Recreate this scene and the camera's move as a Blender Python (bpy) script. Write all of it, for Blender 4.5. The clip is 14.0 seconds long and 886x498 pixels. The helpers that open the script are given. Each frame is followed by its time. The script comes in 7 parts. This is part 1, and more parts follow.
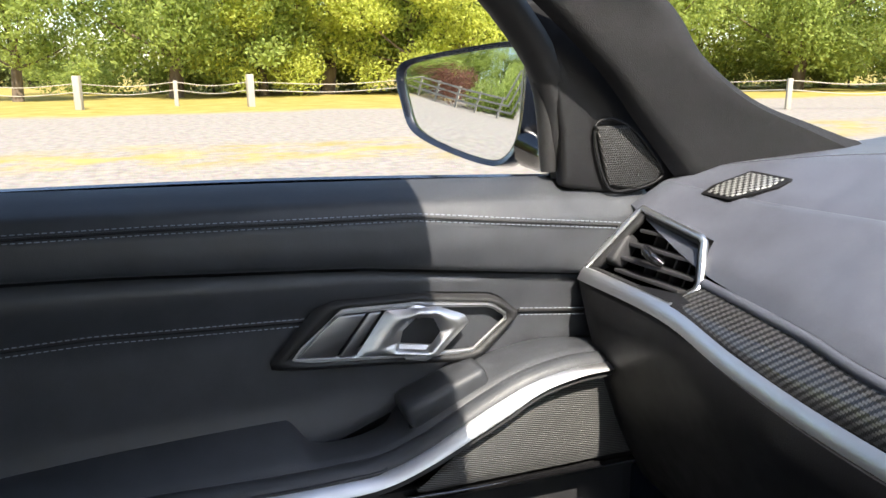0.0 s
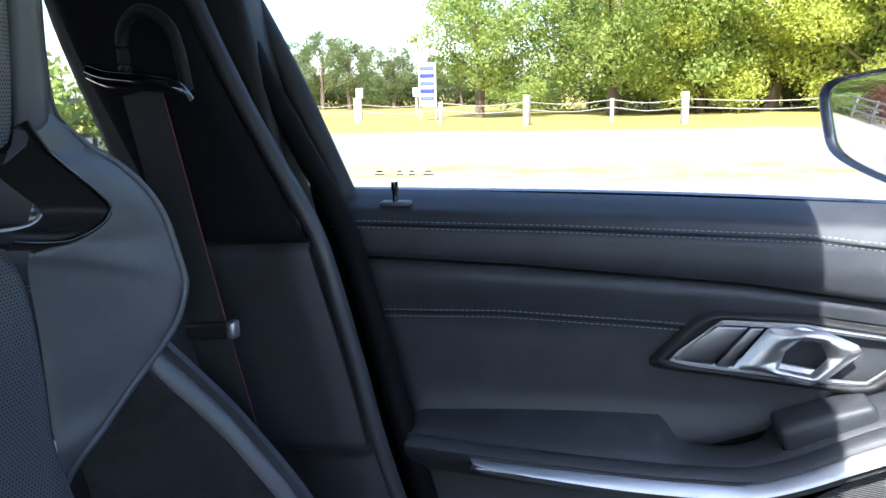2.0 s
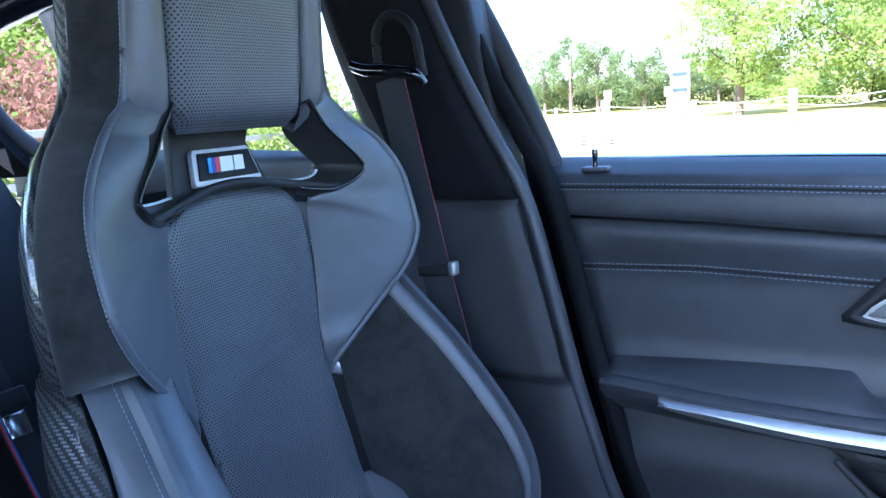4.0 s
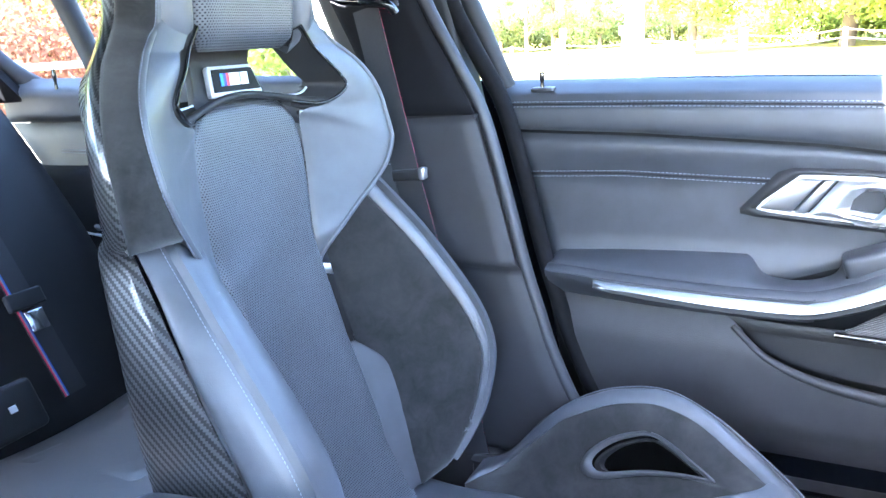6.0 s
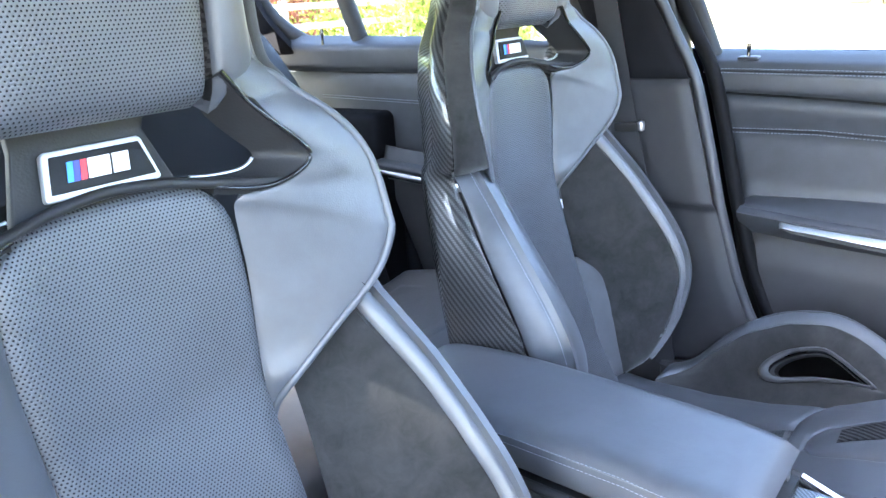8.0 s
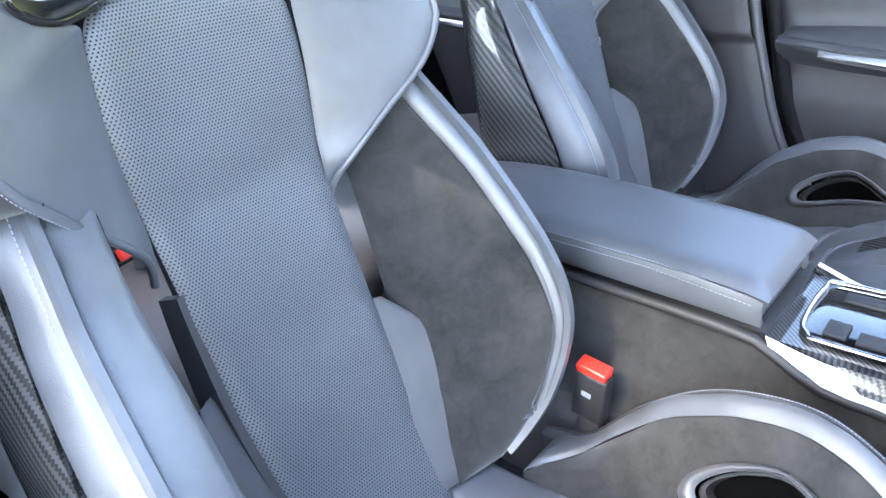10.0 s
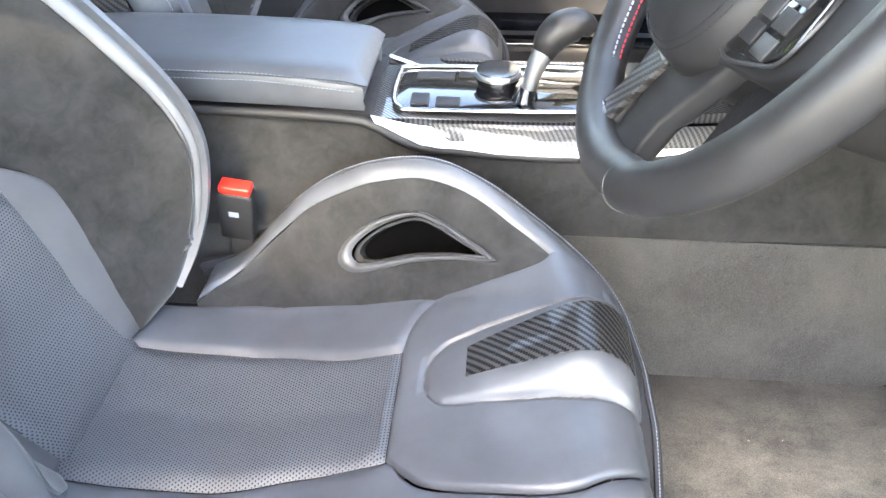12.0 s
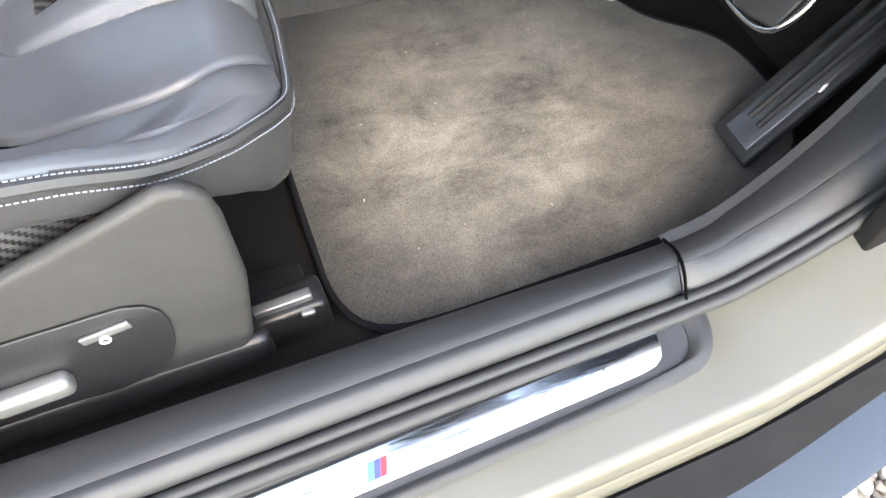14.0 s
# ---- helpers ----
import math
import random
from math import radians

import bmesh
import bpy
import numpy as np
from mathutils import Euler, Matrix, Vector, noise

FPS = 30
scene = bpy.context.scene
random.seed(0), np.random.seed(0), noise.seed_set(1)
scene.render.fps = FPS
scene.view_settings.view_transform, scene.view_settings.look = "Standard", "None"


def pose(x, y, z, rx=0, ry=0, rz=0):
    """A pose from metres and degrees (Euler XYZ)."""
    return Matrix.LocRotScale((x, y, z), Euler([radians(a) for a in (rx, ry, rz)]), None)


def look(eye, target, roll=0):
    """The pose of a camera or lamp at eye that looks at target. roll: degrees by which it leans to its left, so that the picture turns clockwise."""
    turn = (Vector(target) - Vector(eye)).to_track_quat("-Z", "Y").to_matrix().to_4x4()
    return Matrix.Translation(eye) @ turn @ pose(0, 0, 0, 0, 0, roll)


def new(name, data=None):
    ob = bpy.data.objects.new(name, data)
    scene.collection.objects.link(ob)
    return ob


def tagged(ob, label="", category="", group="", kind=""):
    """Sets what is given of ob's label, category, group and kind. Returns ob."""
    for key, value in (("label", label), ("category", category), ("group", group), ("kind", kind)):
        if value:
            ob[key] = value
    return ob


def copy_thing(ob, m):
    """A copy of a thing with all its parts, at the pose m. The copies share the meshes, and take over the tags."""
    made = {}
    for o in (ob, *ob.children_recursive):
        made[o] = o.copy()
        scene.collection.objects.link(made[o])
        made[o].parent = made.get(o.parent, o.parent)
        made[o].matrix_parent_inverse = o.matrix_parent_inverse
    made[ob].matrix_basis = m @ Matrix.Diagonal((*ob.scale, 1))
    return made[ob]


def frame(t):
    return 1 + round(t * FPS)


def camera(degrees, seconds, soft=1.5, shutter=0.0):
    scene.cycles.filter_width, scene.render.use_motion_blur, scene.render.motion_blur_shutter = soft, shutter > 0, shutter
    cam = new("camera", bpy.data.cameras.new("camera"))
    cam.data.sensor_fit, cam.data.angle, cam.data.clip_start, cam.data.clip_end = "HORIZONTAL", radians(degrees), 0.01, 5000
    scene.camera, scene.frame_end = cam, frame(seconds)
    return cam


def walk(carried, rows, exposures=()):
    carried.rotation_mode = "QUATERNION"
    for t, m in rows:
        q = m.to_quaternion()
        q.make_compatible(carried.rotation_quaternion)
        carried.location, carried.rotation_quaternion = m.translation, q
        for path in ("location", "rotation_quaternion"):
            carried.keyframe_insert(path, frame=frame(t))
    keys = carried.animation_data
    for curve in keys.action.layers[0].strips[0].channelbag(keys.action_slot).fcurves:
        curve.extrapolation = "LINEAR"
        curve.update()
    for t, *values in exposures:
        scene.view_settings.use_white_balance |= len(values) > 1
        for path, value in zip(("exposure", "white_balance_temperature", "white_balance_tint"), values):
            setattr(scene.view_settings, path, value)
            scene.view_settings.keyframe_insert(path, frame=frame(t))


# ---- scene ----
cam = camera(61.8, 14.0)
PATH = [
    (0, (0.156, 0.029, 1.1), (0.847, 1.845, 0.626), -0.4),
    (0.5, (0.163, -0.037, 1.087), (0.643, 1.841, 0.595), -0.0),
    (1, (0.166, -0.059, 1.088), (0.404, 1.866, 0.601), -0.5),
    (1.5, (0.162, -0.071, 1.097), (0.101, 1.874, 0.635), -1.0),
    (2, (0.175, -0.064, 1.107), (-0.215, 1.854, 0.693), -1.4),
    (2.5, (0.188, -0.087, 1.102), (-0.494, 1.76, 0.748), -2.4),
    (3, (0.221, -0.119, 1.085), (-0.635, 1.661, 0.767), -2.9),
    (3.5, (0.25, -0.157, 1.085), (-0.717, 1.566, 0.773), -3.4),
    (4, (0.271, -0.184, 1.073), (-0.732, 1.506, 0.702), -4.0),
    (4.2, (0.273, -0.188, 1.067), (-0.724, 1.496, 0.656), -4.2),
    (6.3, (0.358, -0.388, 1.058), (-0.524, 1.323, 0.512), -3.7),
    (6.5, (0.371, -0.417, 1.06), (-0.516, 1.286, 0.5), -3.4),
    (7, (0.386, -0.505, 1.074), (-0.541, 1.165, 0.481), -3.0),
    (7.5, (0.387, -0.591, 1.103), (-0.652, 1.003, 0.486), -3.3),
    (7.7, (0.361, -0.623, 1.116), (-0.763, 0.914, 0.503), -3.8),
    (9.8, (0.402, -0.738, 1.06), (-0.869, 0.545, 0.202), -5.4),
    (10, (0.406, -0.74, 1.049), (-0.786, 0.575, 0.127), -5.0),
    (10.5, (0.418, -0.768, 1.025), (-0.562, 0.631, -0.015), -5.0),
    (11, (0.414, -0.799, 1.011), (-0.291, 0.688, -0.126), -4.3),
    (11.5, (0.392, -0.837, 1.014), (-0.009, 0.715, -0.182), -2.5),
    (12, (0.378, -0.861, 1.013), (0.254, 0.718, -0.208), -0.4),
    (12.5, (0.359, -0.937, 1.03), (0.477, 0.623, -0.217), 1.3),
    (13, (0.39, -0.953, 0.983), (0.751, 0.481, -0.363), 2.2),
    (13.5, (0.431, -0.936, 0.934), (0.918, 0.291, -0.569), 4.1),
    (14, (0.466, -0.918, 0.879), (0.954, 0.103, -0.77), 6.1),
]
EXPOSURES = [(0, 1.33, 6900), (1.5, 1.58, 6500), (2.5, 1.92, 5150), (3, 2.08, 4950), (4.2, 3.05, 4950), (6.3, 4.52, 6000), (7.5, 4.25, 6350), (9.8, 4.35, 6700), (11.5, 4.53, 7700), (12.5, 4.5, 8400), (13, 4.5, 8700), (13.5, 4.48, 8700), (14, 4.15, 8600)]
walk(cam, [(t, look(eye, target, roll)) for t, eye, target, roll in PATH], EXPOSURES)


# ---------- world and sun ----------
world = bpy.data.worlds.new("sky_world")
scene.world = world
world.use_nodes = True
_wn, _wl = world.node_tree.nodes, world.node_tree.links
_sky = _wn.new("ShaderNodeTexSky")
_sky.sky_type = "NISHITA"
_sky.sun_disc = False
_sky.sun_elevation = radians(47)
_sky.sun_rotation = radians(190)
_sky.air_density, _sky.dust_density, _sky.ozone_density = 1.0, 1.0, 1.1
_wl.new(_sky.outputs[0], _wn["Background"].inputs[0])
_wn["Background"].inputs[1].default_value = 0.15

sun = new("sun", bpy.data.lights.new("sun", "SUN"))
sun.data.energy = 4.8
sun.data.angle = radians(0.55)
sun.data.color = (1.0, 0.95, 0.87)
sun.matrix_world = look((0, 0, 5), (0.10, 0.80, 4.15))


# ---------- materials ----------
def mat(name, color=(0.5, 0.5, 0.5), rough=0.5, metal=0.0, spec=0.5, coat=0.0, coat_rough=0.05, trans=0.0):
    m = bpy.data.materials.new(name)
    m.use_nodes = True
    b = m.node_tree.nodes["Principled BSDF"]
    b.inputs["Base Color"].default_value = (*color, 1)
    b.inputs["Roughness"].default_value = rough
    b.inputs["Metallic"].default_value = metal
    b.inputs["Specular IOR Level"].default_value = spec
    b.inputs["Coat Weight"].default_value = coat
    b.inputs["Coat Roughness"].default_value = coat_rough
    b.inputs["Transmission Weight"].default_value = trans
    return m


class Nodes:
    """Short names for building a material's nodes."""

    def __init__(self, m):
        self.t = m.node_tree
        self.b = self.t.nodes["Principled BSDF"]
        self.co = self.t.nodes.new("ShaderNodeTexCoord").outputs["Object"]

    def put(self, socket, value):
        if isinstance(value, bpy.types.NodeSocket):
            self.t.links.new(value, socket)
        else:
            socket.default_value = value

    def math(self, op, a, b=0.0, c=0.0):
        n = self.t.nodes.new("ShaderNodeMath")
        n.operation = op
        for i, v in enumerate((a, b, c)):
            self.put(n.inputs[i], v)
        return n.outputs[0]

    def noise(self, scale, detail=4.0, rough=0.55, vec=None, distort=0.0):
        n = self.t.nodes.new("ShaderNodeTexNoise")
        n.inputs["Scale"].default_value = scale
        n.inputs["Detail"].default_value = detail
        n.inputs["Roughness"].default_value = rough
        n.inputs["Distortion"].default_value = distort
        self.t.links.new(vec or self.co, n.inputs["Vector"])
        return n.outputs["Fac"]

    def voronoi(self, scale, feature="F1", vec=None, out="Distance"):
        n = self.t.nodes.new("ShaderNodeTexVoronoi")
        n.feature = feature
        n.inputs["Scale"].default_value = scale
        self.t.links.new(vec or self.co, n.inputs["Vector"])
        return n.outputs[out]

    def ramp(self, fac, lo, hi, a=0.0, b=1.0):
        n = self.t.nodes.new("ShaderNodeMapRange")
        for i, v in enumerate((fac, lo, hi, a, b)):
            self.put(n.inputs[i], v)
        return n.outputs[0]

    def mix(self, fac, a, b):
        n = self.t.nodes.new("ShaderNodeMix")
        n.data_type = "RGBA"
        self.put(n.inputs["Factor"], fac)
        for s, v in ((n.inputs[6], a), (n.inputs[7], b)):
            self.put(s, (*v, 1) if isinstance(v, tuple) and len(v) == 3 else v)
        return n.outputs[2]

    def axes(self):
        n = self.t.nodes.new("ShaderNodeSeparateXYZ")
        self.t.links.new(self.co, n.inputs[0])
        return n.outputs

    def stretch(self, sx, sy, sz, rot=(0, 0, 0)):
        n = self.t.nodes.new("ShaderNodeMapping")
        n.inputs["Scale"].default_value = (sx, sy, sz)
        n.inputs["Rotation"].default_value = [radians(a) for a in rot]
        self.t.links.new(self.co, n.inputs[0])
        return n.outputs[0]

    def bump(self, height, strength=0.3, dist=0.001):
        n = self.t.nodes.new("ShaderNodeBump")
        n.inputs["Strength"].default_value = strength
        n.inputs["Distance"].default_value = dist
        self.put(n.inputs["Height"], height)
        self.t.links.new(n.outputs[0], self.b.inputs["Normal"])

    def color(self, c):
        self.put(self.b.inputs["Base Color"], c)

    def rough(self, r):
        self.put(self.b.inputs["Roughness"], r)


def leather(name, color, rough=0.42, spec=0.5, grain=1.0):
    m = mat(name, color, rough, spec=spec)
    n = Nodes(m)
    cells = n.voronoi(900)
    soft = n.noise(26, 5)
    n.color(n.mix(n.ramp(soft, 0.35, 0.7), tuple(c * 0.86 for c in color), tuple(c * 1.14 for c in color)))
    n.rough(n.ramp(soft, 0.3, 0.7, rough - 0.05, rough + 0.07))
    n.bump(n.math("ADD", n.math("MULTIPLY", cells, 0.7), n.math("MULTIPLY", n.noise(60, 3), 2.0)), 0.30 * grain, 0.0005)
    return m


def perforated(name, color, axis_a, axis_b, rough=0.40):
    """Leather with small punched holes in a hexagonal layout."""
    m = mat(name, color, rough, spec=1.0)
    n = Nodes(m)
    ax = n.axes()
    pitch = 0.0033
    a = n.math("MULTIPLY", ax[axis_a], 1 / pitch)
    b = n.math("MULTIPLY", ax[axis_b], 1 / (pitch * 1.732))

    def near(shift):
        fa = n.math("SUBTRACT", n.math("FRACT", n.math("ADD", a, shift)), 0.5)
        fb = n.math("MULTIPLY", n.math("SUBTRACT", n.math("FRACT", n.math("ADD", b, shift)), 0.5), 1.732)
        return n.math("SQRT", n.math("ADD", n.math("MULTIPLY", fa, fa), n.math("MULTIPLY", fb, fb)))

    d = n.math("MINIMUM", near(0.0), near(0.5))
    hole = n.ramp(d, 0.14, 0.27)
    soft = n.noise(22, 5)
    n.color(n.mix(hole, (0.008, 0.008, 0.010), n.mix(soft, tuple(c * 0.85 for c in color), tuple(c * 1.15 for c in color))))
    n.rough(n.ramp(hole, 0, 1, 0.9, rough))
    n.put(n.b.inputs["Specular IOR Level"], n.ramp(hole, 0, 1, 0.15, 0.9))
    n.bump(n.math("ADD", n.math("MULTIPLY", n.ramp(d, 0.1, 0.42), 1.0), n.math("MULTIPLY", n.voronoi(900), 0.25)), 0.5, 0.0006)
    return m


def suede(name, color):
    m = mat(name, color, 0.95, spec=0.15)
    n = Nodes(m)
    m.node_tree.nodes["Principled BSDF"].inputs["Sheen Weight"].default_value = 0.30
    m.node_tree.nodes["Principled BSDF"].inputs["Sheen Roughness"].default_value = 0.5
    blot = n.noise(16, 5, 0.6, distort=0.6)
    nap = n.ramp(n.noise(55, 6, 0.7, distort=0.8), 0.35, 0.68)
    tone = n.math("ADD", n.math("MULTIPLY", n.ramp(blot, 0.35, 0.68), 0.6), n.math("MULTIPLY", nap, 0.4))
    n.color(n.mix(tone, tuple(c * 0.55 for c in color), tuple(c * 1.65 for c in color)))
    n.bump(n.noise(1400, 2), 0.25, 0.0006)
    return m


def carbon(name, axis_a, axis_b, pitch=0.0042, coat=0.8, light=0.060):
    m = mat(name, (0.02, 0.02, 0.022), 0.35, metal=0.0, coat=coat, coat_rough=0.04)
    n = Nodes(m)
    ax = n.axes()
    a = n.math("MULTIPLY", ax[axis_a], 1 / pitch)
    b = n.math("MULTIPLY", ax[axis_b], 1 / pitch)
    stripe = n.math("FRACT", n.math("MULTIPLY", n.math("ADD", n.math("FLOOR", a), n.math("FLOOR", b)), 0.25))
    over = n.math("LESS_THAN", stripe, 0.49)
    rib_a = n.math("SINE", n.math("MULTIPLY", a, 6.283))
    rib_b = n.math("SINE", n.math("MULTIPLY", b, 6.283))
    n.color(n.mix(over, (0.004, 0.004, 0.005), (light, light, light * 1.02)))
    n.rough(n.ramp(over, 0, 1, 0.5, 0.28))
    rib = n.t.nodes.new("ShaderNodeMix")
    n.put(rib.inputs["Factor"], over)
    n.put(rib.inputs[2], rib_a)
    n.put(rib.inputs[3], rib_b)
    n.bump(rib.outputs[0], 0.25, 0.0004)
    return m


def plastic(name, color, rough=0.55, grain=450, strength=0.25, spec=0.5):
    m = mat(name, color, rough, spec=spec)
    n = Nodes(m)
    n.color(n.mix(n.noise(18, 4), tuple(c * 0.85 for c in color), tuple(c * 1.15 for c in color)))
    n.bump(n.voronoi(grain), strength, 0.0006)
    n.rough(n.ramp(n.noise(40, 3), 0.3, 0.7, rough - 0.05, rough + 0.06))
    return m


BLACK = (0.072, 0.077, 0.087)
M_LEATHER = leather("black_leather", BLACK, 0.41, 0.85)
M_DASH = leather("dash_skin", (0.074, 0.079, 0.098), 0.46, 0.6, grain=0.6)
M_DOOR = leather("door_skin", (0.041, 0.044, 0.050), 0.45, 0.5, grain=0.8)
M_PAD = leather("pad_leather", (0.055, 0.056, 0.061), 0.56, 0.5)
# Darker copy of the seat leather; the skirt's shade is in its colour.
M_SKIRT_SHADED = leather("shaded_skirt_leather", (0.030, 0.030, 0.032), 0.48, 0.5)
M_PERF_BACK = perforated("perforated_back", BLACK, 1, 2, 0.37)
M_PERF_SEAT = perforated("perforated_seat", BLACK, 1, 0)
M_SUEDE = suede("black_suede", (0.024, 0.0235, 0.023))
M_CARBON_SIDE = carbon("carbon_weave_side", 0, 2, 0.0027)
M_CARBON_TOP = carbon("carbon_weave_top", 0, 1, 0.0015)
M_CARBON_INLAY = carbon("carbon_weave_inlay", 0, 1, 0.0022, 0.35, 0.050)
M_CARBON_INLAY.node_tree.nodes["Principled BSDF"].inputs["Specular IOR Level"].default_value = 0.15
M_CARBON_FACE = carbon("carbon_weave_face", 1, 2, 0.0020)
M_PLASTIC = plastic("black_plastic", (0.020, 0.020, 0.021), 0.5, spec=0.35)
M_TRIM = plastic("pillar_trim", (0.027, 0.027, 0.030), 0.58, 700, 0.3)
M_FABRIC = plastic("pillar_fabric", (0.011, 0.011, 0.013), 0.9, 1300, 0.4, spec=0.1)
M_GLOSS = mat("gloss_black", (0.008, 0.008, 0.009), 0.08, coat=0.6)
# Near-black for joints, and for hollows whose shade is put into the colour.
M_DARK = mat("shade_and_joint_black", (0.002, 0.002, 0.002), 1.0, spec=0.03)
M_SATIN = mat("satin_chrome", (0.70, 0.70, 0.71), 0.36, metal=1.0)
M_CHROME = mat("bright_chrome", (0.75, 0.75, 0.76), 0.14, metal=1.0)
M_THREAD = mat("pale_thread", (0.26, 0.285, 0.33), 0.8)
M_KNEE = plastic("knee_plastic", (0.0085, 0.0085, 0.009), 0.55)
M_KNEE.node_tree.nodes["Principled BSDF"].inputs["Specular IOR Level"].default_value = 0.2
M_BEZEL = plastic("slot_bezel_plastic", (0.072, 0.072, 0.076), 0.32, 700, 0.1)
M_SILL = plastic("sill_plastic", (0.025, 0.026, 0.028), 0.42, 1500, 0.3)
M_UPHOLSTERED = plastic("woven_pillar_black", (0.011, 0.011, 0.012), 0.75, 900, 0.6, spec=0.3)
# Black plastic, deep enough to hold the shade on glovebox and mirror triangle.
M_SHADEBLACK = plastic("black_plastic_with_shade", (0.010, 0.010, 0.011), 0.5, 700, 0.2, spec=0.25)
M_SEATSIDE = plastic("seat_side_plastic", (0.021, 0.0205, 0.020), 0.55, 900, 0.25)
M_SWITCH = mat("switch_satin", (0.26, 0.26, 0.26), 0.45, metal=0.8)
M_SEAL = plastic("seal_rubber", (0.006, 0.006, 0.007), 0.8, 300, 0.1, spec=0.15)
M_WELT = plastic("pillar_welt_skin", (0.045, 0.047, 0.053), 0.42, 700, 0.15)
M_RUBBER = plastic("rubber", (0.018, 0.018, 0.019), 0.6, 300, 0.1)


def brushed(name, color, rough=0.3):
    m = mat(name, color, rough, metal=1.0)
    n = Nodes(m)
    streak = n.noise(1.0, 4, vec=n.stretch(30, 900, 900))
    n.rough(n.ramp(streak, 0.3, 0.7, rough - 0.08, rough + 0.1))
    n.color(n.mix(n.noise(30, 3), tuple(c * 0.9 for c in color), color))
    return m


M_ALU = brushed("brushed_aluminium", (0.72, 0.73, 0.75), 0.42)
M_KEY = brushed("key_metal", (0.30, 0.30, 0.31), 0.36)


# ---------- mesh tools ----------
def obj(name, verts, faces, material, parent=None, smooth=True, label="", thick=0.0, bevel=0.0):
    me = bpy.data.meshes.new(name)
    me.from_pydata([tuple(map(float, v)) for v in verts], [], faces)
    bm = bmesh.new()
    bm.from_mesh(me)
    bmesh.ops.remove_doubles(bm, verts=bm.verts, dist=1e-6)
    bmesh.ops.recalc_face_normals(bm, faces=bm.faces)
    if thick:
        bmesh.ops.solidify(bm, geom=bm.faces[:], thickness=thick)
        bmesh.ops.recalc_face_normals(bm, faces=bm.faces)
    if bevel:
        sharp = [e for e in bm.edges if len(e.link_faces) == 2 and e.calc_face_angle(0) > 0.6]
        bmesh.ops.bevel(bm, geom=sharp, offset=bevel, segments=3, profile=0.5, affect="EDGES", clamp_overlap=True)
    bm.to_mesh(me)
    bm.free()
    me.materials.append(material)
    if smooth:
        me.polygons.foreach_set("use_smooth", [True] * len(me.polygons))
        me.set_sharp_from_angle(angle=radians(48))
    ob = new(name, me)
    if parent is not None:
        ob.parent = parent
    if label:
        tagged(ob, label)
    return ob


def part(name, bm, material, parent, label=""):
    me = bpy.data.meshes.new(name)
    bmesh.ops.recalc_face_normals(bm, faces=bm.faces)
    bm.to_mesh(me)
    bm.free()
    me.materials.append(material)
    me.polygons.foreach_set("use_smooth", [True] * len(me.polygons))
    me.set_sharp_from_angle(angle=radians(40))
    ob = new(name, me)
    if parent is not None:
        ob.parent = parent
    if label:
        tagged(ob, label)
    return ob


def empty(name, label="", category="", group="", kind="", at=(0, 0, 0)):
    ob = new(name)
    ob.location = at
    ob.empty_display_size = 0.05
    return tagged(ob, label, category, group, kind)


def smooth_line(points, count, closed=False):
    """Points evenly spaced along a Catmull-Rom curve through the given ones."""
    p = np.array(points, float)
    n = len(p)
    if closed:
        q = np.vstack([p[-1], p, p[0], p[1]])
        spans = n
    else:
        q = np.vstack([2 * p[0] - p[1], p, 2 * p[-1] - p[-2]])
        spans = n - 1
    out = []
    for i in range(spans):
        a, b, c, d = q[i], q[i + 1], q[i + 2], q[i + 3]
        for t in np.linspace(0, 1, 14, endpoint=False):
            out.append(0.5 * (2 * b + (c - a) * t + (2 * a - 5 * b + 4 * c - d) * t * t + (3 * b - a - 3 * c + d) * t ** 3))
    out.append(p[0] if closed else p[-1])
    return even(np.array(out), count)


def even(p, count):
    """A polyline resampled to count points at equal steps."""
    p = np.array(p, float)
    far = np.r_[0, np.cumsum(np.linalg.norm(np.diff(p, axis=0), axis=1))]
    s = np.linspace(0, far[-1], count)
    return np.stack([np.interp(s, far, p[:, k]) for k in range(p.shape[1])], 1)


def thicken(verts, faces, rows, cols, thick, toward, wrap=False):
    """Gives a grid sheet a back face, away from the direction toward (one vector per vertex or one for all)."""
    v = np.array(verts, float).reshape(rows, cols, 3)
    if wrap:
        du = np.roll(v, -1, 0) - np.roll(v, 1, 0)
    else:
        du = np.gradient(v, axis=0)
    dv = np.gradient(v, axis=1)
    n = np.cross(du, dv)
    n /= np.linalg.norm(n, axis=2, keepdims=True) + 1e-12
    t = np.array(toward, float).reshape(rows, cols, 3)
    n *= np.where((n * t).sum(2, keepdims=True) >= 0, 1.0, -1.0)
    back = (v - n * thick).reshape(-1, 3)
    k = rows * cols
    out = list(faces) + [tuple(i + k for i in f[::-1]) for f in faces]
    rim = []
    if not wrap:
        rim += [(i, i + 1) for i in range(cols - 1)] + [((rows - 1) * cols + i + 1, (rows - 1) * cols + i) for i in range(cols - 1)]
    last = rows if wrap else rows - 1
    for i in range(last):
        j = (i + 1) % rows
        rim += [(j * cols, i * cols), (i * cols + cols - 1, j * cols + cols - 1)]
    out += [(p, q, q + k, p + k) for p, q in rim]
    return list(map(tuple, v.reshape(-1, 3))) + list(map(tuple, back)), out


